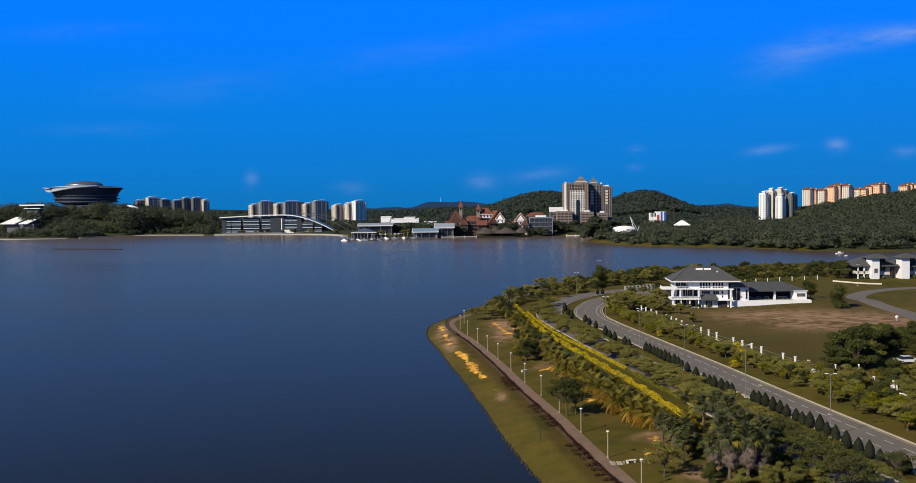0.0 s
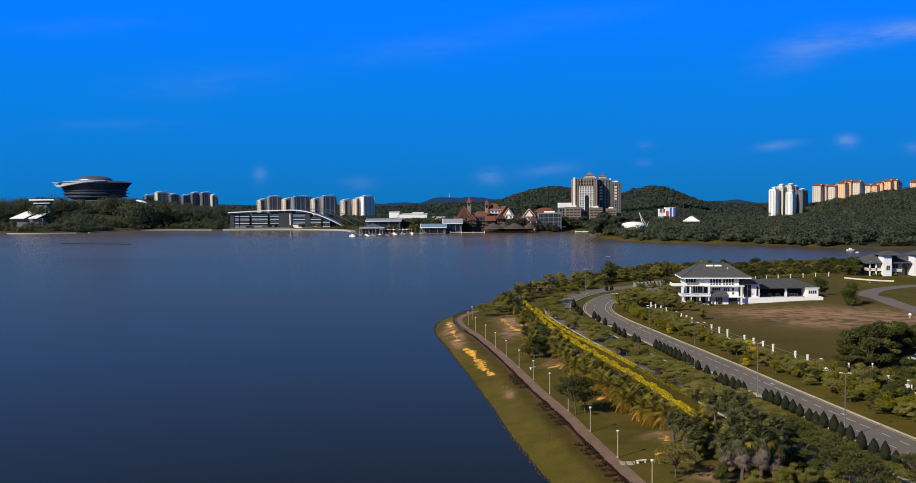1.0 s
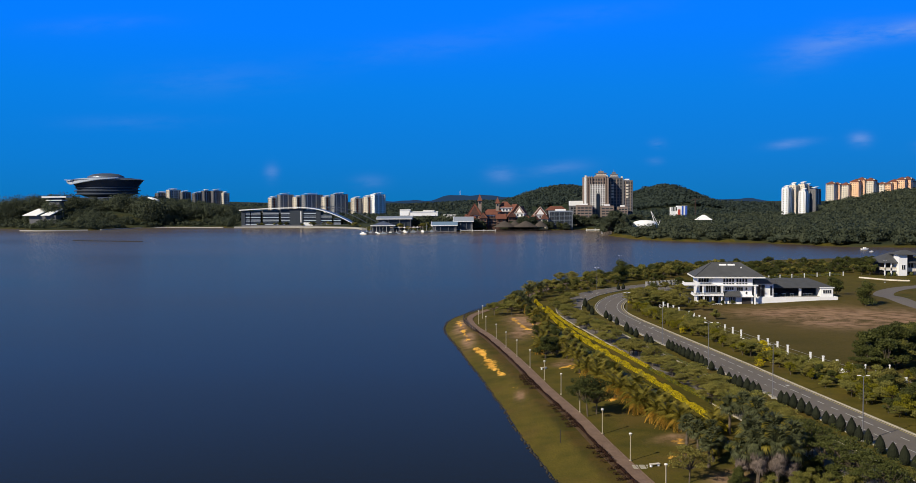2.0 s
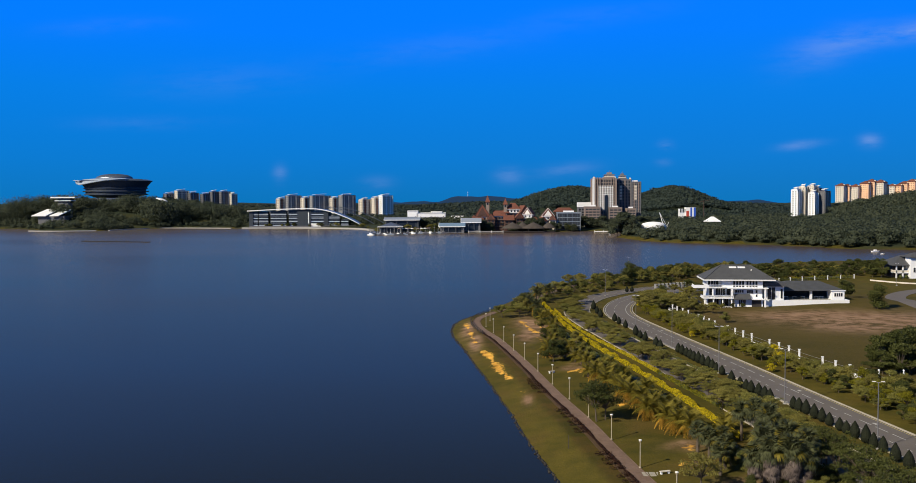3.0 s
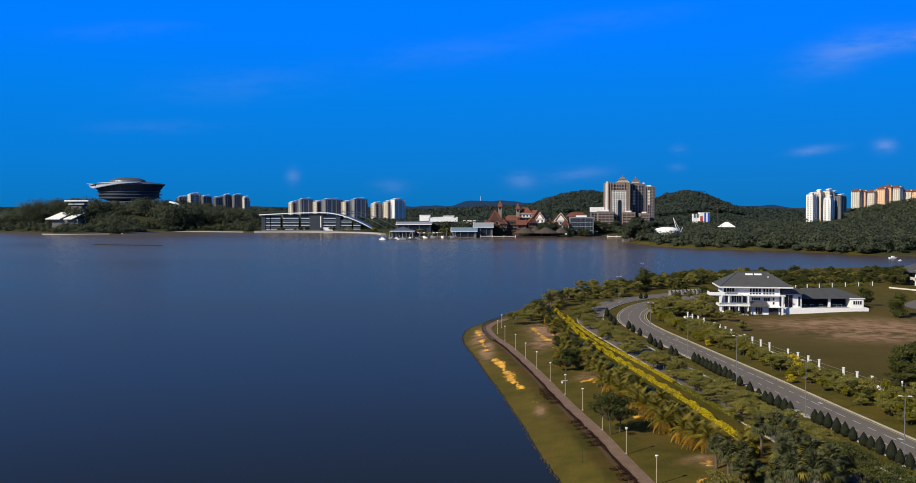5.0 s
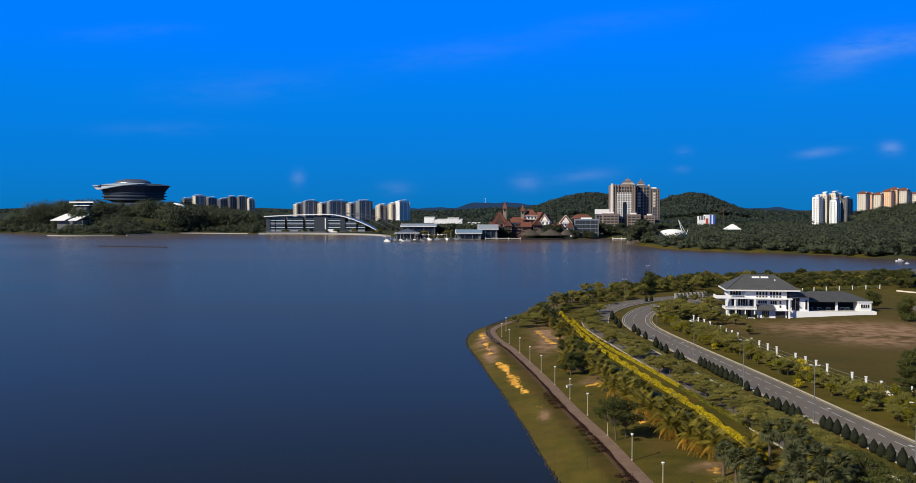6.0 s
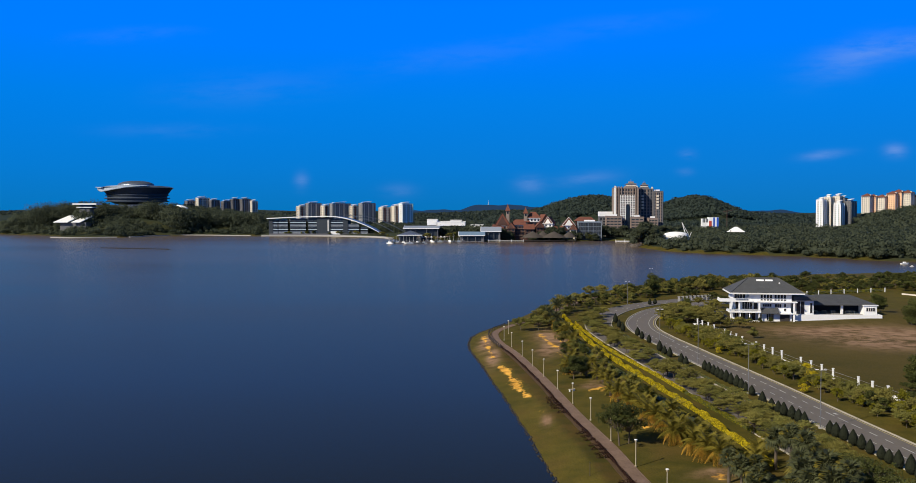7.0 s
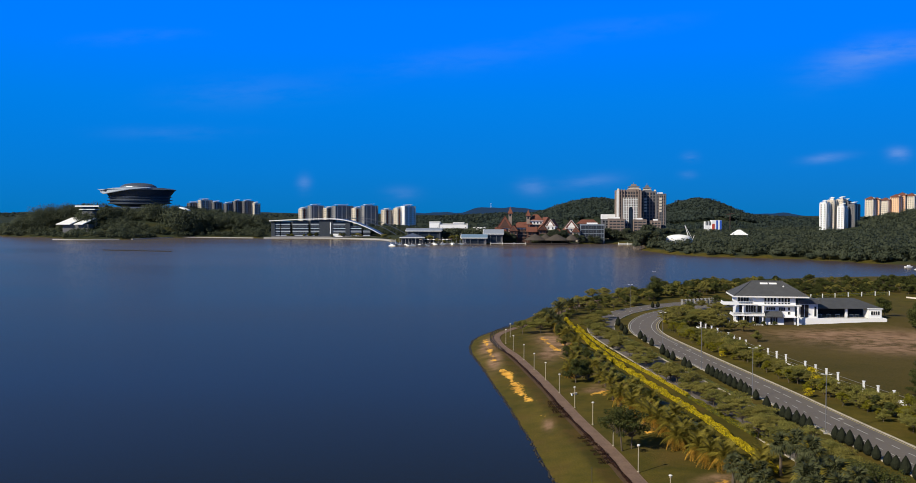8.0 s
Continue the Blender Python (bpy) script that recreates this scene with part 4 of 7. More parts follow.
for k in range(60):
    bx, by = rng.uniform(64, 95), rng.uniform(108, 158)
    if bx - np.interp(by, [112, 150], [70, 62]) < 0:
        continue
    make_tree("grove_shrub", (ROUND + LIME)[rng.integers(6)], "green bushy tree near the gateway", (bx, by), rng.uniform(0.6, 0.9), rng.uniform(0, 6.3), "shrubs near the gateway")


def frond_mesh(seed, length, droop, leaf, width=0.55, name="frond"):
    """One arching palm leaf: a rib and two rows of narrow leaflets."""
    r = np.random.default_rng(seed)
    g = Geo()
    n = 10
    prev = None
    for i in range(n + 1):
        t = i / n
        x = length * t * (1 - 0.28 * droop * t)
        z = length * (0.42 * t * (1 - 0.6 * droop) - (0.35 + 0.75 * droop) * t * t)
        p = Vector((x, 0, z))
        if prev is not None:
            g.tube(prev, p, 0.035 * (1.1 - t), 0.03 * (1.05 - t), 3)
            w = width * math.sin(math.pi * (0.12 + 0.83 * t)) * r.uniform(0.85, 1.15)
            for side in (-1, 1):
                for sub in (0.0, 0.5):
                    q = prev.lerp(p, sub)
                    tip = q + Vector((0.28 * length / n * 2, side * w, -0.25 * w - 0.5 * droop * w))
                    e = Vector((length / n * 0.42, 0, 0))
                    g.add([q, q + e, tip], [(0, 1, 2)])
        prev = p
    return g.mesh(name, M[leaf])


FRONDS = {k: [frond_mesh(100 + i * 7 + j, 2.4, d, k, nm_w) for j, d in enumerate((0.2, 0.6, 1.0))] for i, (k, nm_w) in enumerate((("palm", 0.8), ("palm_dry", 0.7), ("palm_grey", 0.6), ("palm_dark", 0.7)))}


def palm_trunk(h):
    g = Geo()
    prof = []
    for i in range(9):
        z = h * i / 8
        prof += [(0.20 - 0.05 * i / 8 + 0.03 * (i % 2), z - 0.3 if i == 0 else z)]
    return g.lathe(prof, 8).mesh("trunk", M["bark"])


PALM_TRUNKS = {h: palm_trunk(h) for h in (1.3, 1.9, 3.4)}


def make_palm(x, y, h, size, skirt, label, group, green=20, dry=0, leaf="palm"):
    ob = thing("palm_tree", Matrix.Translation((x, y, gz(x, y))), label, "palm tree", group)
    part("trunk", PALM_TRUNKS[h], None, ob)
    for i in range(green):
        up = i / green
        m = Matrix.Translation((0, 0, h)) @ Matrix.Rotation(i * 2.4 + rng.uniform(-0.2, 0.2), 4, "Z") @ Matrix.Rotation(radians(-62 + 84 * up + rng.uniform(-8, 8)), 4, "Y") @ Matrix.Scale(size * rng.uniform(0.85, 1.1), 4)
        part("frond", FRONDS[leaf][min(2, int(up * 2.4))], None, ob, at=m)
    for i in range(dry):
        m = Matrix.Translation((0, 0, h - (0.1 if skirt == "palm_dry" else rng.uniform(0.2, 0.9)))) @ Matrix.Rotation(i * 2.4 + 1 + rng.uniform(-0.3, 0.3), 4, "Z") @ Matrix.Rotation(radians(rng.uniform(-12, 38)), 4, "Y") @ Matrix.Scale(size * rng.uniform(0.85, 1.1), 4)
        part("frond", FRONDS[skirt][2], None, ob, "dry orange frond" if skirt == "palm_dry" else "withered grey frond", at=m)
    return ob


for x, y, dry in ((22.8, 143.5, 9), (22.2, 146.8, 7), (25.0, 136.2, 10), (26.4, 125.6, 9), (20.8, 157.2, 8), (19.4, 160.5, 6), (25.5, 128.4, 12), (23.6, 133.5, 9), (24.0, 140.1, 11), (21.7, 150.1, 12), (20.4, 154, 9), (27.6, 123.5, 4), (30.5, 119, 0), (26.9, 131, 6), (28.5, 127, 0), (25.8, 146, 4), (23.8, 157, 3),
                  (12.5, 186, 10), (13.2, 190, 7), (18.6, 165, 0), (20.3, 168, 0), (19.2, 173, 0), (21.8, 162, 0), (17.8, 180, 0), (16.2, 184, 0), (13.4, 285, 0), (13.6, 278, 0), (13.6, 272, 0), (12.8, 265, 0), (13.6, 256, 2), (14.4, 232, 3), (15.6, 214, 5), (13.8, 244, 0), (15.6, 236, 2), (16.6, 222, 3),
                  (29.6, 119.5, 0), (31.8, 122, 0), (33.0, 126, 0), (14.5, 200, 0), (27.0, 136.5, 0), (22.5, 170, 0), (18.0, 192, 0), (18.6, 176, 0)):
    make_palm(x, y, 1.9 if dry else 1.3, 1.05 if dry else 0.95, "palm_dry", "short palm with hanging dry orange fronds on the lawn" if dry else "short dark green palm on the lawn edge", "palms along the lawn", 21 if y < 155 else 15, int(dry * (2.0 if y < 155 else 1.5)))
for x, y in ((16.0, 284), (20.6, 292), (12.4, 259), (13.8, 247)):
    make_palm(x, y, 3.4, 1.25, "palm_dry", "tall slim feather palm at the end of the lawn", "palms along the lawn", 22, 2, "palm_dark")


def fan_mesh(seed, leaf, droop):
    """One palmate leaf: a stalk and a fan of stiff narrow blades."""
    r = np.random.default_rng(seed)
    g = Geo()
    g.tube((0, 0, 0), (0.85, 0, 0.05), 0.03, 0.022, 3)
    for i in range(15):
        a = radians(-105 + 15 * i + r.uniform(-4, 4))
        n = r.uniform(0.8, 1.1) * (0.62 + 0.38 * math.cos(a * 0.7))
        e = Vector((0.85, 0, 0.05))
        mid = e + Vector((math.cos(a) * n * 0.55, math.sin(a) * n * 0.55, 0.10 - 0.1 * droop))
        tip = e + Vector((math.cos(a) * n, math.sin(a) * n, -0.12 - 0.45 * droop - r.uniform(0, 0.12)))
        side = Vector((-math.sin(a), math.cos(a), 0)) * 0.085
        g.add([e, mid + side, tip, mid - side], [(0, 1, 2, 3)])
    return g.mesh("fan_leaf", M[leaf])


FANS = {k: [fan_mesh(300 + i * 5 + j, k, d) for j, d in enumerate((0.1, 0.5, 1.0))] for i, k in enumerate(("palm_dark", "palm_grey", "palm"))}
FAN_TRUNKS = {h: palm_trunk(h) for h in (2.6, 3.6, 4.6)}


def make_fan_palm(x, y, h, size, leaves, skirt, label):
    ob = thing("palm_tree", Matrix.Translation((x, y, gz(x, y))), label, "palm tree", "tall palms")
    part("trunk", FAN_TRUNKS[h], None, ob)
    for i in range(leaves):
        up = (i + 0.5) / leaves
        m = Matrix.Translation((0, 0, h + 0.25 * (1 - up))) @ Matrix.Rotation(i * 2.4 + rng.uniform(-0.25, 0.25), 4, "Z") @ Matrix.Rotation(radians(-80 + 98 * up + rng.uniform(-12, 12)), 4, "Y") @ Matrix.Rotation(rng.uniform(-0.5, 0.5), 4, "X") @ Matrix.Scale(size * rng.uniform(0.85, 1.12), 4)
        part("fan_leaf", FANS["palm" if i % 9 == 4 else "palm_dark"][min(2, int(up * 3))], None, ob, at=m)
    for i in range(skirt):
        m = Matrix.Translation((0, 0, h - rng.uniform(0.2, 1.9))) @ Matrix.Rotation(i * 2.4 + 1, 4, "Z") @ Matrix.Rotation(radians(rng.uniform(22, 66)), 4, "Y") @ Matrix.Rotation(rng.uniform(-0.6, 0.6), 4, "X") @ Matrix.Scale(size * rng.uniform(0.7, 0.95), 4)
        part("fan_leaf", FANS["palm_grey"][2], None, ob, "withered grey fan leaf", at=m)


for x, y, h, size, skirt in ((31.6, 104.2, 4.6, 1.1, 14), (34.6, 105.8, 4.6, 1.15, 6), (35.9, 103.0, 4.6, 1.05, 16), (31.2, 100.6, 4.6, 1.05, 46), (33.2, 100.2, 4.6, 1.1, 46), (29.8, 102.0, 3.6, 0.95, 30), (34.8, 100.6, 3.6, 1.0, 36),
                             (34.7, 118.0, 4.6, 1.0, 0), (35.3, 114.6, 4.6, 1.05, 0), (33.8, 121.0, 3.6, 0.95, 0), (33.4, 110.6, 3.6, 1.0, 0)):
    make_fan_palm(x, y, h, size, 40, skirt, "tall fan palm with a skirt of withered grey leaves" if skirt > 9 else "dense grey-green fan palm beside the road")
for x, y, h, size in ((28.6, 109.6, 2.6, 0.9), (27.6, 113.2, 2.6, 0.9), (27.0, 116.6, 2.6, 0.8), (27.4, 107.2, 2.6, 0.75), (29.6, 114.2, 2.6, 0.75)):
    make_fan_palm(x, y, h, size, 36, 0, "slim dark green palm on the lawn edge")


for x, y, sc in ((30.6, 105.5, 0.5), (33, 101, 0.55), (36, 105, 0.6), (38.6, 109, 0.6), (34.5, 115.5, 0.5), (32.2, 109, 0.45), (39, 99, 0.55), (42, 104, 0.5), (29, 100.5, 0.45), (36.5, 111, 0.55), (31, 120.5, 0.4), (29.2, 109.5, 0.4), (34.6, 97.6, 0.5), (36.6, 99.4, 0.45), (38.2, 102.4, 0.5), (37.4, 96.8, 0.5), (40.4, 97.2, 0.55), (35.4, 108.4, 0.5), (28.2, 98.6, 0.4), (31.6, 97.4, 0.45)):
    make_tree("palm_bush", ROUND[int(x * 3) % 3], "dense bush at the foot of the palms", (x, y), sc, x, "bushes under the palms")


def cypress_mesh():
    r = np.random.default_rng(77)
    g = Geo()
    prof = [(0.52, 0.22), (0.76, 0.5), (0.86, 0.9), (0.81, 1.35), (0.66, 1.8), (0.44, 2.25), (0.22, 2.6), (0.04, 2.85)]
    g.lathe(prof, 14, wobble=0.07, rng=random.Random(3))
    pts, nr = [], []
    for _ in range(420):
        k = r.uniform(0, len(prof) - 1.001)
        i = int(k)
        rad = prof[i][0] + (prof[i + 1][0] - prof[i][0]) * (k - i)
        z = prof[i][1] + (prof[i + 1][1] - prof[i][1]) * (k - i)
        a = r.uniform(0, 6.283)
        pts.append((rad * math.cos(a) * 1.02, rad * math.sin(a) * 1.02, z))
        nr.append((math.cos(a), math.sin(a), 0.8))
    g.leaves(pts, nr, 0.2, r, tilt=0.35)
    t = Geo().tube((0, 0, -0.2), (0, 0, 0.6), 0.09, 0.08, 6)
    return t.mesh("trunk", M["bark"]), g.mesh("foliage", M["cypress"])


CYP = cypress_mesh()
CYPRESSES = [(52.9, 96), (52.5, 98.2), (51.9, 100.5), (51.2, 102.4), (50.7, 104.6), (50.4, 106.7), (49.9, 108.6), (49.6, 111.4), (50.0, 115.6), (49.5, 117.2), (49.5, 119.5), (49.1, 122.0), (48.8, 124.0),
             (48.6, 125.8), (48.2, 128.4), (48.0, 130.6), (47.6, 132.5), (47.4, 135.2), (46.9, 136.8), (46.7, 138.6), (44.7, 143.4), (44.5, 145.4), (44.2, 147.6), (43.6, 149.6), (43.3, 151.4), (42.9, 153.6),
             (42.2, 156.2), (42.8, 164.6), (42.5, 167.4), (42.3, 169.4), (42.1, 171.8), (41.6, 174.0), (41.3, 176.2), (41.0, 178.6), (40.8, 180.8), (40.6, 183.2), (40.3, 185.8), (40.0, 188.2),
             (37.2, 192.8), (36.9, 196.0), (35.9, 203.5), (35.4, 207.2), (35.1, 211.5), (34.7, 224.0), (34.0, 230.4), (33.7, 235.6), (31.0, 243.4), (31.0, 251.0)]
for x, y in CYPRESSES + [(31.2, 260.8), (48.5, 308.7), (50.5, 310.2)]:
    k = rng.uniform(0.66, 0.8) * (1.25 if 255 < y < 265 else 1)
    ob = thing("cypress", Matrix.Translation((x, y, gz(x, y))) @ Matrix.Rotation(rng.uniform(0, 6.3), 4, "Z") @ Matrix.Diagonal((k, k, k * rng.uniform(0.95, 1.15), 1)), "clipped dark green cypress cone on the median", "cypress", "cypresses on the median")
    part("trunk", CYP[0], None, ob)
    part("foliage", CYP[1], None, ob)


def hedge(name, y0, y1, off, w, h, mat, label, per_m, size, gaps=0.0, line=ROAD, nrm=ROAD_N, under="leaf_dark"):
    """A long clipped hedge: leafy sprays over a rounded uneven body."""
    r = np.random.default_rng(int(y0 * 3 + off * 7 + 500))
    s0, s1 = at_y(line, y0), at_y(line, y1)
    pts, nr = [], []
    body = Geo()
    ring = []
    for s in np.arange(s0, s1, 1.0):
        k = 0.85 + 0.3 * math.sin(s * 0.7) * math.sin(s * 0.23) + r.uniform(-0.1, 0.1)
        x, y = along(line, nrm, s, off)
        z = gz(x, y)
        n2 = nrm[min(int(s), len(nrm) - 1)]
        ring.append([(x + n2[0] * c * w * 0.42 * k, y + n2[1] * c * w * 0.42 * k, z + d * h * 0.8 * k) for c, d in ((-1, -0.1), (-0.9, 0.6), (-0.3, 0.95), (0.3, 0.95), (0.9, 0.6), (1, -0.1))])
        if r.random() < gaps:
            continue
        for _ in range(per_m):
            a = r.uniform(0, math.pi)
            ss = s + r.uniform(0, 1)
            xx, yy = along(line, nrm, ss, off + math.cos(a) * w / 2 * k)
            pts.append((xx, yy, gz(x, y) + math.sin(a) * h * k * r.uniform(0.75, 1.1) + 0.05))
            nr.append((n2[0] * math.cos(a), n2[1] * math.cos(a), math.sin(a) + 0.3))
    flat = [p for q in ring for p in q]
    body.add(flat, [(6 * i + j, 6 * i + j + 1, 6 * i + j + 7, 6 * i + j + 6) for i in range(len(ring) - 1) for j in range(5)])
    ob = thing(name, Matrix.Identity(4), label, "hedge", kind="stuff")
    part("stems", body, under, ob)
    part("blossom" if mat == "flower" else "foliage", Geo().leaves(pts, nr, size, r), mat, ob)
    return ob


HEDGEROW, HEDGEROW_N = smooth_line([(36.4, 104), (33.6, 125), (30.9, 149), (27.0, 175), (23.2, 200), (20.2, 226), (18.7, 255), (17.8, 278), (17.4, 284)])
SECOND, SECOND_N = smooth_line([(37.6, 130), (32.6, 160), (29.6, 180), (27.0, 194), (23.6, 214), (20.6, 245), (20.0, 262)])
hedge("flower_hedge", 121, 279, 0, 0.85, 0.9, "flower", "long bright yellow flowering hedge on the lawn edge", 190, 0.2, 0.0, HEDGEROW, HEDGEROW_N, "leaf_lime")
hedge("flower_hedge", 166, 260, 0, 0.6, 0.65, "flower", "second thinner row of yellow flowering hedge", 110, 0.19, 0.06, SECOND, SECOND_N, "leaf_lime")
hedge("flower_hedge", 132, 166, 0, 1.0, 0.7, "leaf_lime", "yellow-green hedge row with few blossoms", 90, 0.22, 0.1, SECOND, SECOND_N)
hedge("low_hedge", 106, 262, 2.7, 2.2, 0.8, "leaf_dark", "dark green low shrubs under the palms", 30, 0.36, 0.25, HEDGEROW, HEDGEROW_N)
hedge("low_hedge", 95, 245, 7.2, 0.9, 0.4, "leaf_olive", "low dry groundcover along the median kerb", 14, 0.25, 0.35)
# dark red shrubs set crosswise along the lake side of the path
for y0, y1, gap in ((98, 117, 2.0), (127.4, 141.5, 2.1), (153.4, 165, 2.2)):
    for yy in np.arange(y0, y1, gap):
        q = at_y(PATHWAY, yy)
        p = along(PATHWAY, PATHWAY_N, q, 1.75 + rng.uniform(-0.15, 0.25))
        n2 = PATHWAY_N[int(q)]
        r2 = np.random.default_rng(int(yy * 10))
        pp, dd = crown_points(r2, [(-0.5, 0, 0.26, 0.42, 0.15, 0.3), (0.1, 0.03, 0.32, 0.44, 0.16, 0.34), (0.7, 0, 0.22, 0.38, 0.15, 0.26)], 200)
        turn = math.atan2(n2[1], n2[0]) + rng.uniform(-0.25, 0.25)
        ob = thing("red_shrub", Matrix.Translation((p[0], p[1], gz(*p))) @ Matrix.Rotation(turn, 4, "Z") @ Matrix.Scale(rng.uniform(0.8, 1.15), 4), "low dark red shrub along the footpath", "shrub", "red shrubs along the footpath")
        part("foliage", Geo().leaves(pp, dd, 0.15, r2, tilt=0.4), "red_leaf", ob)
        part("stem", Geo().tube((0, 0, -0.1), (0, 0, 0.2), 0.03, 0.02, 5), "bark", ob)
hedge("border_hedge", 98, 222, 1.05, 0.45, 0.34, "red_leaf", "thin dark hedge line along the footpath", 46, 0.16, 0.05, PATHWAY, PATHWAY_N, "red_leaf")

BLOOM = tree_meshes(44, 2.4, 1.5, "flower", 700, 0.2, "round")
for x, y, sc in ((50.6, 215.5, 1.35), (51.6, 212.5, 1.2), (49.4, 225.6, 0.8), (57.8, 182, 1.15), (56.4, 174.5, 1.1), (52.6, 167.4, 0.7), (47.6, 209, 0.6), (46.4, 262, 0.8), (45.6, 268, 0.7), (48.2, 246, 0.75), (47.4, 255, 0.6), (49.6, 234, 0.7)):
    make_tree("flowering_shrub", BLOOM, "yellow flowering shrub beside the white fence", (x, y), sc, x, "flowering shrubs")


# ---- lamps, rail, fences, benches ----


def path_lamp(x, y):
    ob = thing("path_lamp", Matrix.Translation((x, y, gz(x, y))), "cream path lamp post with a flat white cap", "lamp post", "lamps along the footpath")
    part("base", Geo().lathe([(0.16, -0.1), (0.16, 0.12), (0.10, 0.2)], 10), "pole_cream", ob)
    part("post", Geo().tube((0, 0, 0.1), (0, 0, 3.2), 0.075, 0.065, 10), "pole_cream", ob)
    part("lantern", Geo().lathe([(0.09, 3.2), (0.15, 3.3), (0.15, 3.46)], 12), "pole_cream", ob, "frosted white lantern")
    part("cap", Geo().lathe([(0.21, 3.46), (0.22, 3.52), (0.12, 3.58), (0.02, 3.60)], 14), "white_trim", ob, "flat white cap")


for x, y in ((1.7, 221.1), (4.0, 207.5), (5.9, 195.2), (7.8, 184.1), (9.8, 172.0), (11.7, 160.3), (13.6, 148.6), (15.3, 136.2), (17.0, 123.8), (18.7, 111.1), (20.4, 98.4), (-0.1, 231.9), (1.0, 243), (22.0, 86)):
    path_lamp(x, y)


def street_lamp(x, y, turn, h=8.6):
    ob = thing("street_lamp", Matrix.Translation((x, y, gz(x, y))) @ Matrix.Rotation(turn, 4, "Z"), "tall galvanised street lamp with two arms on the median", "street lamp", "street lamps on the median")
    part("base", Geo().box(-0.25, 0.25, -0.25, 0.25, -0.2, 0.18), "concrete", ob)
    part("post", Geo().tube((0, 0, 0.15), (0, 0, h), 0.08, 0.045, 10), "grey_wall", ob)
    for sgn in (-1, 1):
        arm = part("arm", Geo().tube((0, 0, h - 0.05), (sgn * 0.35, 0, h + 0.06), 0.035, 0.03, 6), "steel", ob)
        part("luminaire", Geo().box(min(sgn * 0.3, sgn * 0.8), max(sgn * 0.3, sgn * 0.8), -0.08, 0.08, h + 0.05, h + 0.13, 0.8), "white_trim", arm, "pale luminaire")


for x, y in ((53.4, 93), (49.9, 117), (46.5, 141.9), (42.7, 166.4), (39.8, 193.5), (36.4, 219), (58.2, 366), (39.5, 297)):
    street_lamp(x, y, -0.15)
for x, y in ((150, 330), (182, 322)):
    street_lamp(x, y, 0.3, 8.0)

rail = thing("railing", Matrix.Identity(4), "dark timber lakeside railing round the path bend", "railing")
s0, s1 = at_y(PATHWAY, 219), at_y(PATHWAY, 272)
rail_line = []
for s in np.arange(s0, s1, 1.9):
    x, y = along(PATHWAY, PATHWAY_N, s, 1.5)
    z = gz(x, y)
    rail_line.append((x, y, z))
    part("post", Geo().box(x - 0.08, x + 0.08, y - 0.08, y + 0.08, z - 0.2, z + 1.05), "dark", rail)
for a, b in zip(rail_line, rail_line[1:]):
    for hh in (0.5, 0.95):
        part("rail", Geo().tube((a[0], a[1], a[2] + hh), (b[0], b[1], b[2] + hh), 0.06, 0.06, 5), "dark", rail)

FENCE, FENCE_N = smooth_line([(80, 125), (70, 149), (65.4, 165), (62.8, 178), (61.2, 188), (59.5, 199), (57.6, 211), (56.6, 219), (55.7, 230), (54.6, 243), (53.2, 253), (52.6, 263)])


def white_fence(line, nrm, s0, s1, step, h, label, low=True, half=0.15):
    f = thing("fence", Matrix.Identity(4), label, "fence")
    pts = []
    for s in np.arange(s0, s1, step):
        x, y = along(line, nrm, s, 0)
        z = gz(x, y)
        pts.append((x, y, z))
        if low and int(s) % 7 == 5:
            continue
        part("post", Geo().box(x - half, x + half, y - half, y + half, z - 0.2, z + h).box(x - half - 0.06, x + half + 0.06, y - half - 0.06, y + half + 0.06, z + h, z + h + 0.14), "white", f)
    for i, (a, b) in enumerate(zip(pts, pts[1:])):
        if low and i % 5 != 4:
            part("plinth", Geo().tube((a[0], a[1], a[2] + 0.05), (b[0], b[1], b[2] + 0.05), 0.22, 0.22, 4), "white", f)
        for hh in (0.75, 1.5):
            part("rail", Geo().tube((a[0], a[1], a[2] + hh * h / 2), (b[0], b[1], b[2] + hh * h / 2), 0.025, 0.025, 4), "steel", f)


white_fence(FENCE, FENCE_N, 4, len(FENCE) - 2, 4.2, 1.9, "white plinth and pillar fence along the field")
BACKF, BACKF_N = smooth_line([(96, 332), (118, 347), (138, 356), (150, 360)])
white_fence(BACKF, BACKF_N, 0, len(BACKF) - 2, 6.4, 1.5, "white pillar fence behind the house garden", False, 0.12)
hedge("garden_hedge", 333, 359, 1.6, 1.6, 1.5, "leaf_lime", "yellow-green hedge behind the garden fence", 40, 0.4, 0.1, BACKF, BACKF_N)
SIDEF, SIDEF_N = smooth_line([(148.6, 349), (155, 338), (162, 333)])
solid("garden_wall", strip(SIDEF, SIDEF_N, 0, len(SIDEF) - 2, -0.12, 0.12, 0.5, 0.6), "cream", "low cream garden wall before the second house", "garden wall")
greyf = thing("fence", Matrix.Identity(4), "grey concrete post fence at the road bend", "fence")
for i in range(9):
    x, y = 60 + i * 1.5, 318 + i * 0.9
    part("post", Geo().box(x - 0.36, x + 0.36, y - 0.18, y + 0.18, gz(x, y) - 0.1, gz(x, y) + 1.75).box(x - 0.42, x + 0.42, y - 0.24, y + 0.24, gz(x, y) + 1.75, gz(x, y) + 1.95), "concrete", greyf)
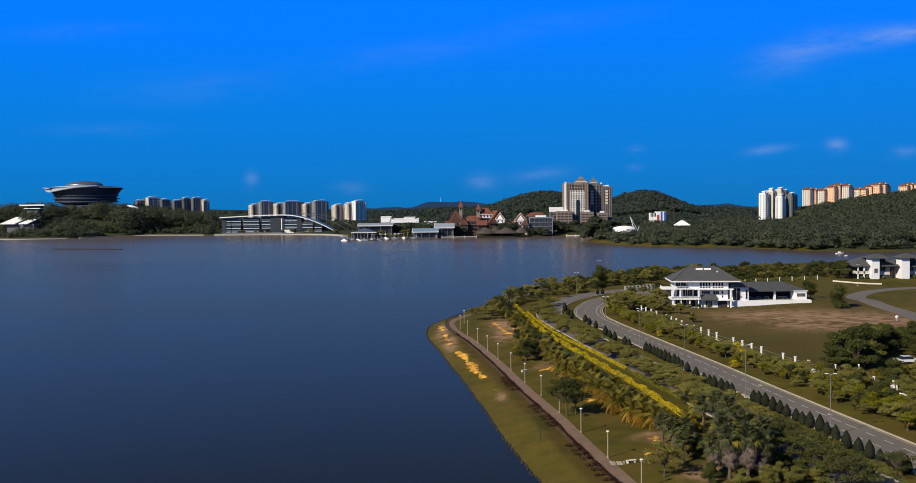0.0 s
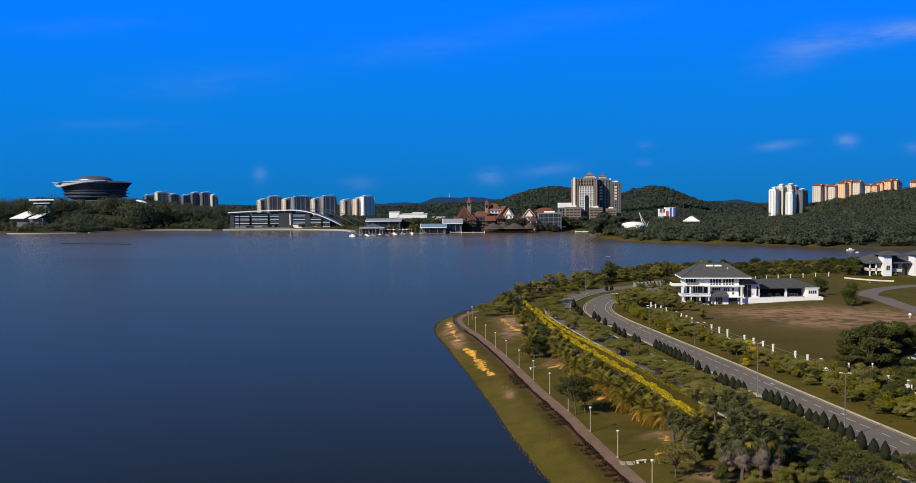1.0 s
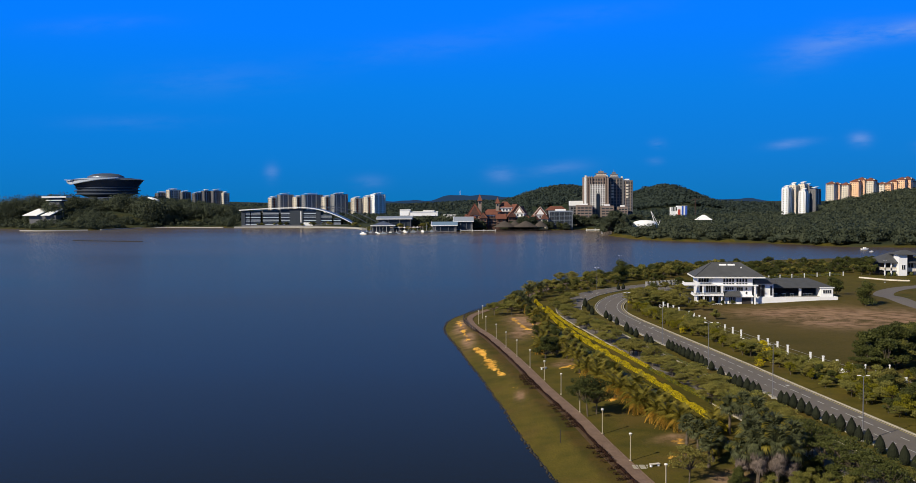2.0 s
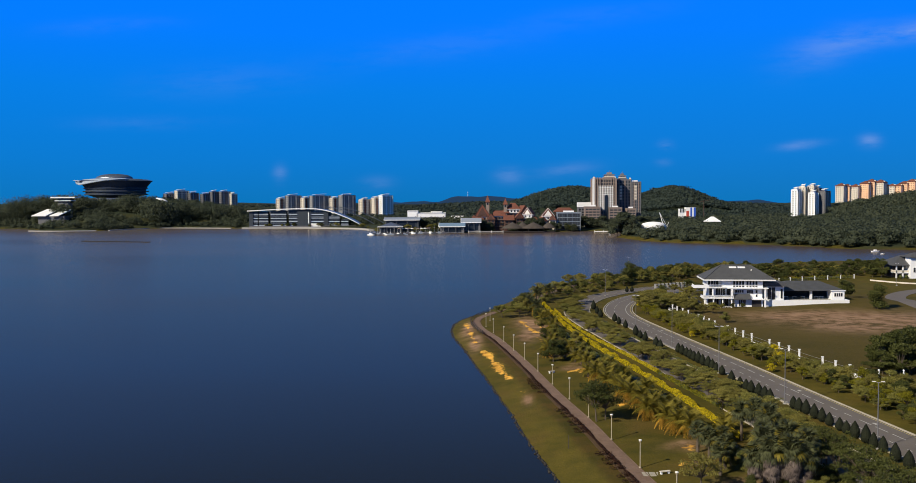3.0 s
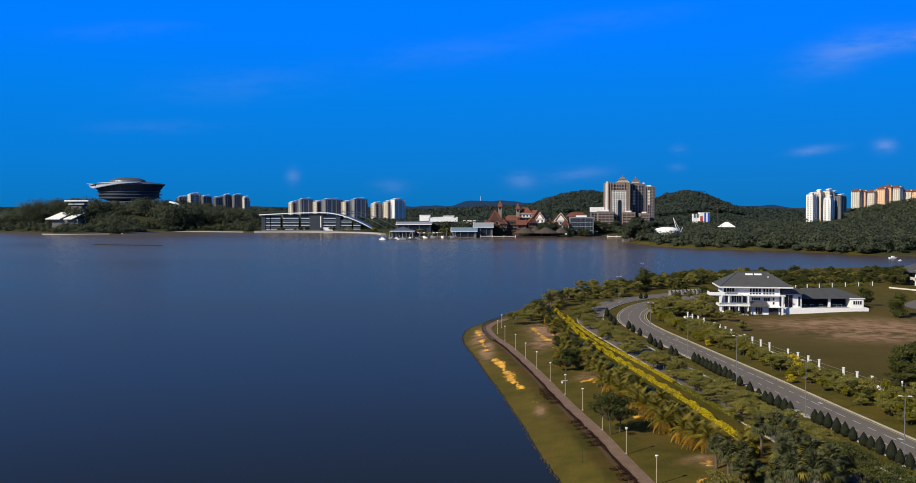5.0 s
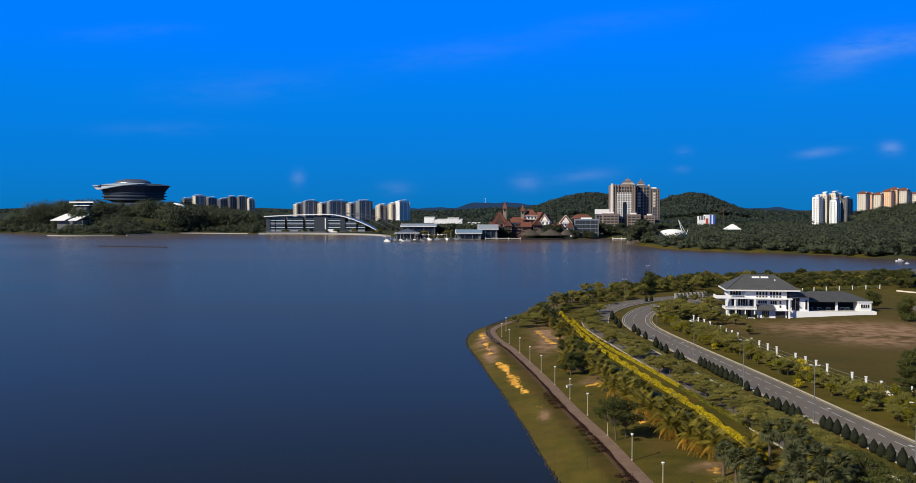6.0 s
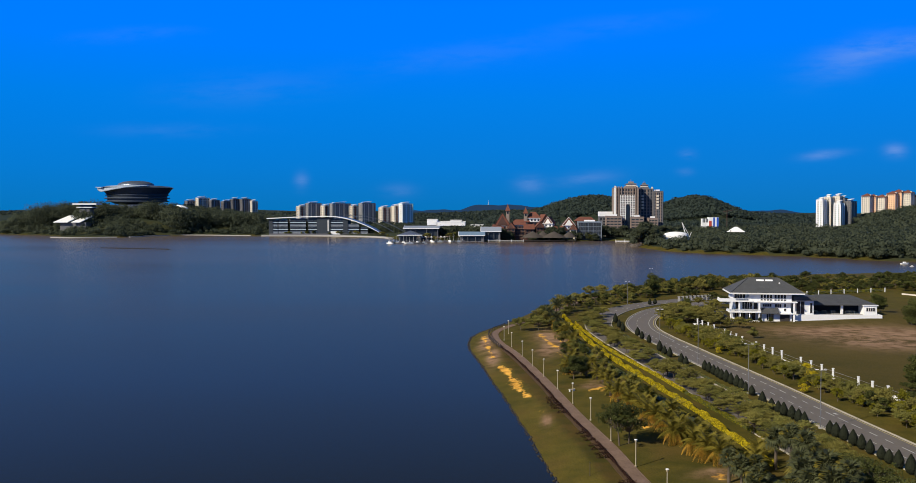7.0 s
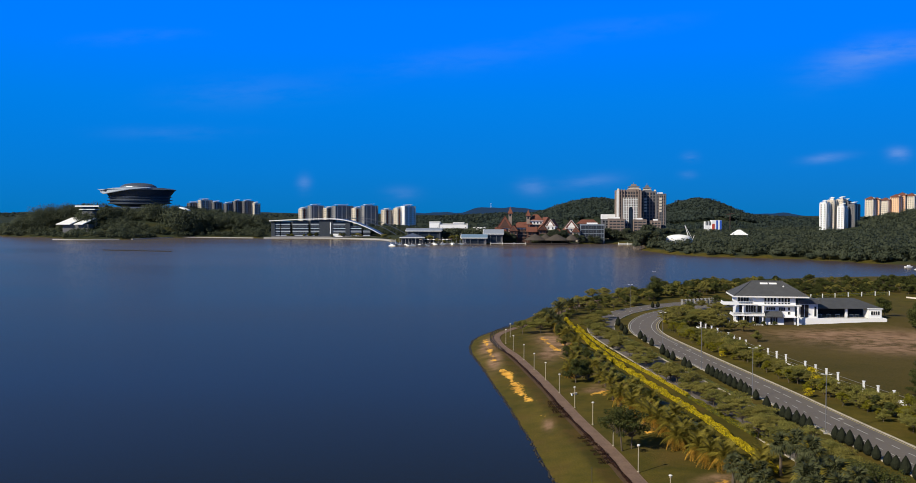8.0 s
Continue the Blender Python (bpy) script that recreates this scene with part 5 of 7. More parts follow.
part("rail", Geo().tube((60, 318, gz(60, 318) + 1.6), (72, 325.2, gz(72, 325.2) + 1.6), 0.12, 0.12, 5), "grey_wall", greyf)


def bench(x, y, turn):
    ob = thing("bench", Matrix.Translation((x, y, gz(x, y) + 0.02)) @ Matrix.Rotation(turn, 4, "Z") @ Matrix.Scale(0.75, 4), "white stone bench on a small paved pad", "bench", "benches on the lawn")
    part("seat", Geo().box(-0.9, 0.9, -0.25, 0.25, 0.4, 0.5), "cream", ob)
    for sx in (-0.65, 0.65):
        part("leg", Geo().box(sx - 0.12, sx + 0.12, -0.2, 0.2, -0.1, 0.4), "white", ob)


bench(21.2, 108.6, 0.3)
bench(12.3, 170.2, 0.6)
pad = thing("paving_pad", (19.9, 108.6, gz(19.9, 108.6)), "pale paving slabs set in the lawn", "paving", kind="structure")
slab = Geo().box(-0.35, 0.35, -0.35, 0.35, -0.1, 0.04).mesh("paving_slab", M["kerb"])
for i in range(3):
    for j in range(2):
        part("paving_slab", slab, None, pad, at=Matrix.Translation((-1 + i * 0.85, -0.4 + j * 0.85, 0)))
post = thing("marker_post", (10.9, 121, gz(10.9, 121)), "thin dark marker post on the bank", "post")
part("shaft", Geo().tube((0, 0, -0.2), (0, 0, 1.7), 0.05, 0.045, 6), "dark", post)
part("cap", Geo().lathe([(0.07, 1.7), (0.07, 1.76), (0.02, 1.8)], 6), "dark", post)
ball = thing("globe_lamp", (116.5, 233, gz(116.5, 233)), "white globe on a low stand beside the drive", "globe")
part("globe", Geo().lathe([(0.05, 0.5), (0.3, 0.62), (0.42, 0.9), (0.36, 1.15), (0.18, 1.28), (0.02, 1.32)], 14), "white", ball, smooth=True)
part("stand", Geo().lathe([(0.3, -0.1), (0.18, 0.1), (0.18, 0.55)], 10), "concrete", ball)

# white pillars and low wall at the gateway
for x, y in ((69.5, 161.3), (70.8, 160), (73.7, 161), (69.0, 150.7), (70.6, 150.6), (69.4, 143.6), (70.6, 142.4), (72.0, 143.4), (72.6, 141.2), (74.4, 149)):
    ob = thing("gate_pillar", Matrix.Translation((x, y, gz(x, y))) @ Matrix.Diagonal((0.6, 0.6, 0.62, 1)), "short white gate pillar among shrubs", "pillar", "gateway pillars")
    part("shaft", Geo().box(-0.14, 0.14, -0.14, 0.14, -0.1, 2.3), "white", ob)
    part("cap", Geo().lathe([(0.16, 2.3), (0.3, 2.45), (0.3, 2.65), (0.02, 2.8)], 10), "white", ob)
GATEW, GATEW_N = smooth_line([(64, 163), (68.5, 161.6)])
solid("low_wall", strip(GATEW, GATEW_N, 0, len(GATEW) - 2, -0.12, 0.12, 0.7, 0.9), "white", "low white wall beside the gateway", "wall")


def car(x, y, turn):
    ob = thing("car", Matrix.Translation((x, y, gz(x, y))) @ Matrix.Rotation(turn, 4, "Z"), "white saloon car parked beside the grove", "car")
    b = Geo().box(-2.2, 2.2, -0.88, 0.88, 0.35, 0.85, 0.97)
    part("body", b, "car_paint", ob)
    cabin = part("cabin", Geo().box(-1.35, 1.15, -0.8, 0.8, 0.85, 1.42, 0.74), "glass", ob, "dark glazed cabin")
    part("roof", Geo().box(-0.9, 0.75, -0.6, 0.6, 1.42, 1.46, 0.95), "car_paint", cabin)
    for sx in (-1.35, 1.4):
        for sy in (-0.8, 0.8):
            w = part("wheel", Geo().tube((sx, sy - 0.1, 0.32), (sx, sy + 0.1, 0.32), 0.32, 0.32, 14), "rubber", ob)
            part("rim", Geo().tube((sx, sy - 0.11, 0.32), (sx, sy + 0.11, 0.32), 0.19, 0.19, 10), "steel", w)
    for sy in (-0.6, 0.6):
        part("headlight", Geo().box(2.14, 2.2, sy - 0.18, sy + 0.18, 0.6, 0.75), "white_trim", ob)


car(87.6, 171, 0.1)

# ---- the white house ----


def window(parent, x0, x1, y, z0, z1, bars=1, facing=-1):
    """A framed pane set in the wall plane y, with mullions."""
    w = part("window", Geo().box(x0, x1, y - 0.02, y + 0.1, z0, z1), "glass", parent, "dark glazed window")
    fr = Geo()
    t = 0.06
    fr.box(x0 - t, x0, y - 0.08, y + 0.1, z0 - t, z1 + t).box(x1, x1 + t, y - 0.08, y + 0.1, z0 - t, z1 + t).box(x0, x1, y - 0.08, y + 0.1, z0 - t, z0).box(x0, x1, y - 0.08, y + 0.1, z1, z1 + t)
    for i in range(1, bars + 1):
        xm = x0 + (x1 - x0) * i / (bars + 1)
        fr.box(xm - 0.05, xm + 0.05, y - 0.07, y + 0.05, z0, z1)
    part("window_frame", fr, "white_trim", w)


def build_house():
    h = thing("white_house", Matrix.Translation((71.4, 266, -0.45)) @ Matrix.Rotation(radians(-5), 4, "Z") @ Matrix.Translation((-72, -266, 0)), "three-storey white villa with a grey hip roof", "house")
    g = gz(72, 267)
    part("plinth", Geo().box(61.5, 82.4, 264.0, 278, g - 0.6, g + 0.25), "concrete", h)
    # body, storey by storey
    part("wall", Geo().box(66.8, 74.0, 270.0, 277, g, 5.2), "white", h)
    part("wall", Geo().box(74.0, 82.2, 266.5, 277, g, 5.2), "white", h)
    part("wall", Geo().box(66.8, 73.8, 270.2, 277, 5.2, 8.4), "white", h)
    part("wall", Geo().box(73.8, 82.0, 266.7, 277, 5.2, 8.4), "white", h)
    part("wall", Geo().box(70.4, 82.0, 266.0, 277, 8.4, 10.7), "white", h)
    part("wall", Geo().box(66.4, 70.4, 268.8, 277, 8.4, 10.6), "white", h)
    roof = part("roof", Geo().hip(64.9, 85.2, 264.6, 278.0, 10.85, 3.8, 5.9, 0.22), "roof_slate", h)
    part("fascia", Geo().box(64.8, 85.3, 264.45, 264.6, 10.5, 10.88).box(64.75, 64.9, 264.6, 278, 10.5, 10.88).box(85.2, 85.35, 264.6, 278, 10.5, 10.88), "white_trim", roof, "thin pale fascia")
    part("ridge_cap", Geo().tube((70.8, 271.3, 14.68), (79.3, 271.3, 14.68), 0.16, 0.16, 6), "roof_slate", roof)
    for cx, cy in ((64.9, 264.6), (64.9, 278.0)):
        part("hip_cap", Geo().tube((cx, cy, 10.9), (70.8, 271.3, 14.68), 0.13, 0.13, 6), "roof_slate", roof)
    for cx, cy in ((85.2, 264.6), (85.2, 278.0)):
        part("hip_cap", Geo().tube((cx, cy, 10.9), (79.3, 271.3, 14.68), 0.13, 0.13, 6), "roof_slate", roof)
    for x0 in (73.0, 75.5):
        part("skylight", Geo().add([(x0, 269.9, 14.0), (x0 + 2.1, 269.9, 14.0), (x0 + 2.1, 270.4, 14.3), (x0, 270.4, 14.3), (x0, 269.9, 13.7), (x0 + 2.1, 269.9, 13.7), (x0 + 2.1, 270.4, 14.0), (x0, 270.4, 14.0)],
                                   [(0, 1, 2, 3), (0, 4, 5, 1), (1, 5, 6, 2), (2, 6, 7, 3), (3, 7, 4, 0)]), "white", h, "white ridge skylight")
    part("roof_vent", Geo().lathe([(0.18, 12.4), (0.18, 13.3), (0.3, 13.35), (0.05, 13.6)], 8, cx=79.2, cy=268.8), "white_trim", h)
    # balconies with slab edges and parapets
    part("balcony", Geo().box(62.0, 71.2, 264.6, 270.2, 8.3, 8.55).box(62.0, 66.4, 264.6, 264.75, 8.55, 9.25).box(62.0, 62.15, 264.75, 269, 8.55, 9.25), "white", h)
    for i in range(9):
        part("baluster", Geo().box(66.7 + i * 0.45, 66.78 + i * 0.45, 264.66, 264.74, 8.55, 9.25), "white_trim", h)
    part("handrail", Geo().box(66.4, 70.5, 264.6, 264.8, 9.25, 9.33), "white_trim", h)
    part("balcony", Geo().box(64.6, 73.4, 264.6, 270.0, 5.2, 5.5).box(64.6, 64.75, 264.75, 269, 5.5, 6.1), "white", h)
    part("handrail", Geo().box(64.6, 73.4, 264.6, 264.75, 6.05, 6.15), "white_trim", h)
    for i in range(20):
        part("baluster", Geo().box(64.8 + i * 0.45, 64.88 + i * 0.45, 264.64, 264.71, 5.5, 6.05), "white_trim", h)
    part("cornice", Geo().box(70.6, 83.4, 264.9, 266.7, 8.15, 8.4), "white", h)
    for x in (65.2, 67.8, 70.4, 73.0):
        part("column", Geo().tube((x, 265.1, g), (x, 265.1, 5.2), 0.2, 0.18, 12), "white", h)
    for x in (65.0, 67.5, 73.0):
        part("column", Geo().box(x - 0.2, x + 0.2, 264.9, 265.3, 5.5, 8.3), "white", h)
    part("column", Geo().box(82.3, 82.75, 265.0, 265.44, g, 8.15), "white", h)
    part("ground_rail", Geo().box(65.2, 73.0, 264.85, 264.95, g + 0.75, g + 0.85), "white_trim", h)
    for i in range(16):
        part("baluster", Geo().box(65.4 + i * 0.48, 65.47 + i * 0.48, 264.87, 264.93, g + 0.2, g + 0.75), "white_trim", h)
    # windows
    for i in range(8):
        x = 73.5 + i * 0.85 + (0.4 if i > 3 else 0)
        window(h, x, x + 0.56, 265.96, 8.62, 9.0, 0)
        window(h, x, x + 0.56, 265.96, 9.25, 10.3, 0)
    window(h, 66.7, 69.7, 268.75, 8.9, 10.4, 3)
    window(h, 67.3, 68.2, 270.15, 5.7, 7.9, 0)
    window(h, 69.2, 71.9, 270.15, 5.7, 7.8, 3)
    window(h, 72.4, 73.4, 270.15, 5.7, 7.8, 0)
    window(h, 74.2, 76.6, 266.65, 6.8, 7.6, 3)
    window(h, 77.6, 79.3, 266.65, 6.6, 7.6, 2)
    window(h, 80.1, 80.6, 266.65, 6.75, 7.6, 0)
    window(h, 80.1, 80.6, 266.65, 5.6, 6.3, 0)
    for x0, x1 in ((67.0, 68.0), (68.6, 70.0), (70.8, 72.8)):
        window(h, x0, x1, 269.95, g + 0.3, g + 2.9, 1)
    window(h, 75.3, 77.2, 266.45, g + 0.7, g + 2.6, 3)
    part("lean_to_roof", Geo().add([(73.6, 264.6, 5.2), (78.4, 264.6, 5.2), (78.4, 266.7, 6.5), (73.6, 266.7, 6.5), (73.6, 264.6, 5.0), (78.4, 264.6, 5.0), (78.4, 266.7, 6.3), (73.6, 266.7, 6.3)],
                                   [(0, 1, 2, 3), (7, 6, 5, 4), (0, 4, 5, 1), (1, 5, 6, 2), (2, 6, 7, 3), (3, 7, 4, 0)]), "roof_slate", h)
    part("entrance_door", Geo().box(79.0, 81.6, 266.3, 266.48, g, g + 2.5), "dark", h, "dark timber entrance doors")
    part("canopy", Geo().box(78.6, 82.8, 265.0, 266.5, g + 2.7, g + 2.9), "white", h, "thin white entrance canopy")
    # lean-to pavilion
    part("pavilion_roof", Geo().hip(58.6, 63.8, 261.6, 266.0, g + 2.3, 1.2, 1.5, 0.12), "roof_slate", h)
    for x in (59.0, 63.4):
        part("pavilion_post", Geo().tube((x, 262, g - 0.2), (x, 262, g + 2.3), 0.1, 0.1, 8), "white", h)
        part("pavilion_post", Geo().tube((x, 265.6, g - 0.2), (x, 265.6, g + 2.3), 0.1, 0.1, 8), "white", h)
    # link block and annex stand square to the retaining wall
    h = thing("house_annex", (0, 0, 0), "long grey-roofed annex with a white link block", "house")
    part("link_wall", Geo().box(83.0, 88.0, 266.6, 278, 3.4, 8.2), "white", h)
    part("link_roof", Geo().box(82.2, 88.6, 265.8, 279, 8.2, 9.3, 0.97), "roof_slate", h, "dark flat-topped roof band")
    # first pane stands for an unlit opening, its shade given as dark glass colour
    window(h, 83.15, 85.4, 266.55, 4.3, 7.9, 1)
    window(h, 87.0, 87.6, 266.55, 4.6, 7.4, 0)
    # long annex with deep shaded openings
    # the shade under the annex roof is put into this wall's dark colour
    part("annex_wall", Geo().box(88.0, 106, 276.4, 284, 3.6, 6.9), "dark", h, "back wall coloured dark for the shade under the roof")
    part("annex_roof", Geo().hip(87.6, 106.4, 268.4, 286, 6.9, 2.0, 4.5, 0.3), "roof_slate", h)
    for x in (88.6, 97.0, 103.0):
        part("column", Geo().box(x - 0.3, x + 0.3, 269.4, 270.0, 3.6, 6.8), "white", h)
    part("cabin_wall", Geo().box(102.6, 106.2, 267.9, 272, 4.0, 6.6), "white", h)
    part("cabin_roof", Geo().box(102.3, 106.5, 267.6, 272.2, 6.6, 6.8), "white", h)
    window(h, 103.2, 105.6, 267.85, 5.0, 6.0, 3)
    part("terrace", Geo().box(82.4, 106.8, 266.5, 285, 2.0, 4.0), "concrete", h)
    return h


build_house()
solid("retaining_wall", Geo().box(82.2, 106.9, 265.9, 266.45, 1.4, 4.15).box(106.45, 106.9, 266.45, 272, 1.4, 4.15), "white", "long white retaining wall before the house terrace", "wall")
for x in (66.0, 69.2, 72.0, 75.0):
    p = ROUND[0]
    make_tree("potted_bush", p, "small dark bush before the villa", (x, 263.2), 0.32, x, "bushes before the villa")
# fishing-net coloured clutter on the terrace: tables and pots
for x in (90, 92.5, 95, 99, 100.5):
    ob = thing("terrace_table", (x, 271, 4.0), "small pale table on the shaded terrace", "table", "terrace tables")
    part("tabletop", Geo().box(-0.6, 0.6, -0.4, 0.4, 0.68, 0.75), "white_trim", ob)
    for sx in (-0.5, 0.5):
        part("leg", Geo().box(sx - 0.04, sx + 0.04, -0.3, 0.3, 0, 0.68), "steel", ob)


def build_second_house():
    h = thing("lake_house", (0.0, 0, 0), "cream lake house with grey hip roofs and white towers", "house")
    g = gz(176, 360)
    part("wall", Geo().box(168.0, 178.6, 362, 372, g - 0.5, 7.2), "cream", h)
    part("wall", Geo().box(180, 197, 362.5, 372, g - 0.5, 6.9), "cream", h)
    part("roof", Geo().hip(161.6, 179.4, 358.6, 374, 7.4, 3.6, 6.5, 0.25), "roof_slate", h)
    part("roof", Geo().hip(179.0, 200, 359, 374, 7.0, 3.6, 6, 0.25), "roof_slate", h)
    for x in (168.1, 180.4):
        part("tower", Geo().box(x, x + 3.3, 357.8, 362.4, g - 0.5, 10.7), "white", h, "white rendered stair tower")
        part("tower_roof", Geo().hip(x - 0.9, x + 7.6, 356.6, 365, 10.7, 1.6, 3.4, 0.2), "roof_slate", h)
        # bay under the tower roof, its shade put into a dark colour
        part("tower", Geo().box(x + 3.6, x + 6.8, 360.4, 364, 6.8, 10.7), "dark", h, "upper bay beside the tower, coloured dark for shade")
    # open corner veranda with a balcony over it
    part("veranda_floor", Geo().box(163.0, 168.0, 359.2, 364, 4.1, 4.5), "white_trim", h)
    part("parapet", Geo().box(163.0, 168.1, 359.2, 359.4, 4.5, 5.3), "cream", h)
    part("parapet", Geo().box(163.0, 163.2, 359.4, 364, 4.5, 5.3), "cream", h)
    # wall behind the veranda, darkened by colour for the shade inside
    part("shade_dark_wall", Geo().box(163.6, 168.0, 364, 371, g - 0.5, 7.2), "dark", h)
    for x in (163.1, 165.6):
        part("column", Geo().box(x, x + 0.45, 359.2, 359.65, g, 7.2), "white", h)
    for x0, x1, y in ((172.6, 176.4, 361.95), (184.8, 188.2, 362.45), (190, 194, 362.45)):
        part("balcony", Geo().box(x0 - 0.4, x1 + 0.4, y - 1.6, y, 3.6, 4.0).box(x0 - 0.4, x1 + 0.4, y - 1.6, y - 1.45, 4.0, 4.8), "cream", h)
        window(h, x0, x1 - 0.6, y, 5.0, 6.8, 2)
        window(h, x0, x1 - 0.6, y, g + 0.3, 3.4, 2)
    window(h, 169.2, 170.6, 357.75, 4.6, 6.4, 1)
    part("column", Geo().box(177.4, 178.1, 360.6, 361.3, g, 7.2), "dark", h)
    for x in (164.5, 166.8, 173.5, 186):
        part("veranda_plant", Geo().lathe([(0.3, g - 0.1), (0.8, g + 0.5), (0.6, g + 1.1), (0.1, g + 1.5)], 8, cx=x, cy=358.4, wobble=0.2, rng=random.Random(int(x))), "leaf_dark", h, "dark clipped shrub")


build_second_house()

# ---- far shore ----
def far_trees(name, label, count, x0, x1, y0, y1, h0, h1, seed, keep=None, quads=46, leaf=2.0, mat="forest", fat=(0.36, 0.56), top=None):
    """A wood too thick to count: one mesh of trunks and leafy crowns."""
    r = np.random.default_rng(seed)
    g = Geo()
    xs, ys = r.uniform(x0, x1, count), r.uniform(y0, y1, count)
    zs = height(xs, ys)
    d = shore_distance(FAR_SHORE, xs, ys)
    pts, nrm = [], []
    for x, y, z, dd in zip(xs, ys, zs, d):
        if dd < 3 or z < 0.3 or (not top and any(a < x < b and c < y < e for a, b, c, e in CLEAR)) or (keep and not keep(x, y)):
            continue
        h = r.uniform(h0, h1) * (0.6 if dd < 14 else 1)
        if top:
            h = min(36, max(6, (top(x) - z) * r.uniform(0.86, 1.02)))
        w = h * r.uniform(*fat)
        g.tube((x, y, z - 0.5), (x, y, z + h * 0.35), 0.2, 0.15, 4)
        lobes = [(x + r.normal(0, w * 0.34), y + r.normal(0, w * 0.34), z + h * r.uniform(0.28, 0.76), w * k, w * k, h * k * 0.38) for k in r.uniform(0.45, 0.8, 6)]
        p, q = crown_points(r, lobes, quads, (0.8, 1.12))
        pts.append(p)
        nrm.append(q)
    pts, nrm = np.concatenate(pts), np.concatenate(nrm)
    trunks = len(g.v)
    g.leaves(pts, nrm, leaf, r, aspect=0.85, tilt=0.1)
    ob = solid(name, g, mat, label, "woodland", kind="stuff", smooth=True)
    # each spray is shaded with the roundness of the crown it belongs to
    soft = np.zeros((len(g.v), 3))
    soft[trunks:] = np.repeat(nrm + np.array([0, 0, 0.15]), 4, axis=0)
    soft[trunks:] /= np.linalg.norm(soft[trunks:], axis=1, keepdims=True)
    ob.data.normals_split_custom_set_from_vertices(soft.tolist())
    return ob


far_trees("woodland", "dark woodland on the convention hill", 1900, -700, -310, 1040, 1290, 6, 12, 1, leaf=1.35, quads=115, fat=(0.45, 0.68), keep=lambda x, y: x > -690)
skyline = lambda x: np.interp(x, [-720, -668, -636, -562, -540, -520, -506, -490, -472, -439, -397, -322], [10, 26, 45, 48, 45, 41, 39, 43, 48, 40, 33, 29.5])
far_trees("woodland", "tall dark trees round the convention centre", 210, -700, -330, 1168, 1192, 8, 13, 21, quads=340, leaf=1.35, fat=(0.42, 0.62), top=skyline)
far_trees("woodland", "dark trees below the hillside pavilion", 16, -560, -538, 1129, 1134, 8, 13, 22, quads=90, fat=(0.3, 0.42), top=lambda x: 36)
far_trees("woodland", "dark trees under the white canopy", 26, -446, -400, 1138, 1147, 8, 13, 23, quads=90, fat=(0.3, 0.5), top=lambda x: 40)
far_trees("woodland", "low woods beyond the western bay", 2000, -1050, -650, 1200, 1420, 6, 11, 31, quads=40, leaf=2.4)
far_trees("woodland", "trees along the far promenade", 420, -300, -120, 1118, 1280, 5, 9, 2)
far_trees("woodland", "trees behind the resort", 900, -120, 130, 980, 1250, 6, 10, 3)
far_trees("woodland", "dense trees along the wooded point", 620, 112, 260, 600, 860, 4, 11, 4, quads=230, leaf=1.4, fat=(0.5, 0.95))
far_trees("woodland", "dense dark woodland on the eastern shore", 950, 200, 470, 575, 900, 5, 14, 5, quads=240, leaf=1.5, fat=(0.5, 0.95))
far_trees("woodland", "dense dark woodland on the eastern hill", 1500, 330, 640, 860, 1150, 7, 10, 6, leaf=1.9, quads=76, fat=(0.55, 0.85), keep=lambda x, y: x > 0.365 * y + 24 or y < 980)
far_trees("woodland", "woodland beyond the wooded point", 800, 130, 360, 840, 1150, 6, 9, 7, leaf=1.8, quads=80, fat=(0.5, 0.75))
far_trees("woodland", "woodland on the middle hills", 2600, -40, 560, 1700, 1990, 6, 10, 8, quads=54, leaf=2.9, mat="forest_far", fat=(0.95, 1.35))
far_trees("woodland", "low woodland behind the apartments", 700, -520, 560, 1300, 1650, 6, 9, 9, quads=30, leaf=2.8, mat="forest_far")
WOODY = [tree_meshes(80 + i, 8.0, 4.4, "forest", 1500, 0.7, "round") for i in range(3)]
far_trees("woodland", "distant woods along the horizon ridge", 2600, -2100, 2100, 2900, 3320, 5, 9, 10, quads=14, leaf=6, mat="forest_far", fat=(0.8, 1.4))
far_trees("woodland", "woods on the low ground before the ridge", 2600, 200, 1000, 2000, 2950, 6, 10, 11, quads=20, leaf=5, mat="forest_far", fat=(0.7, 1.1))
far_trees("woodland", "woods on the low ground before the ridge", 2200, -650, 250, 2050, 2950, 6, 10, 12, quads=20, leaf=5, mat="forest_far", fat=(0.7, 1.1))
far_trees("woodland", "trees behind the marina halls", 60, -82, -18, 965, 970, 6, 9, 24, quads=60, top=lambda x: 17)
far_trees("woodland", "dark trees under the white canopy", 16, -432, -417, 1128, 1140, 8, 13, 25, quads=90, fat=(0.3, 0.45), top=lambda x: 40)
# taller trees at the tip of the point
for x, y, sc in ((113, 802, 2.2), (122, 808, 2.6), (130, 820, 2.2), (118, 815, 2.4), (127, 800, 2.0)):
    make_tree("point_tree", WOODY[int(x) % 3], "broad dark tree on the tip of the point", (x + 6, y + 6), sc, x, "trees on the point")


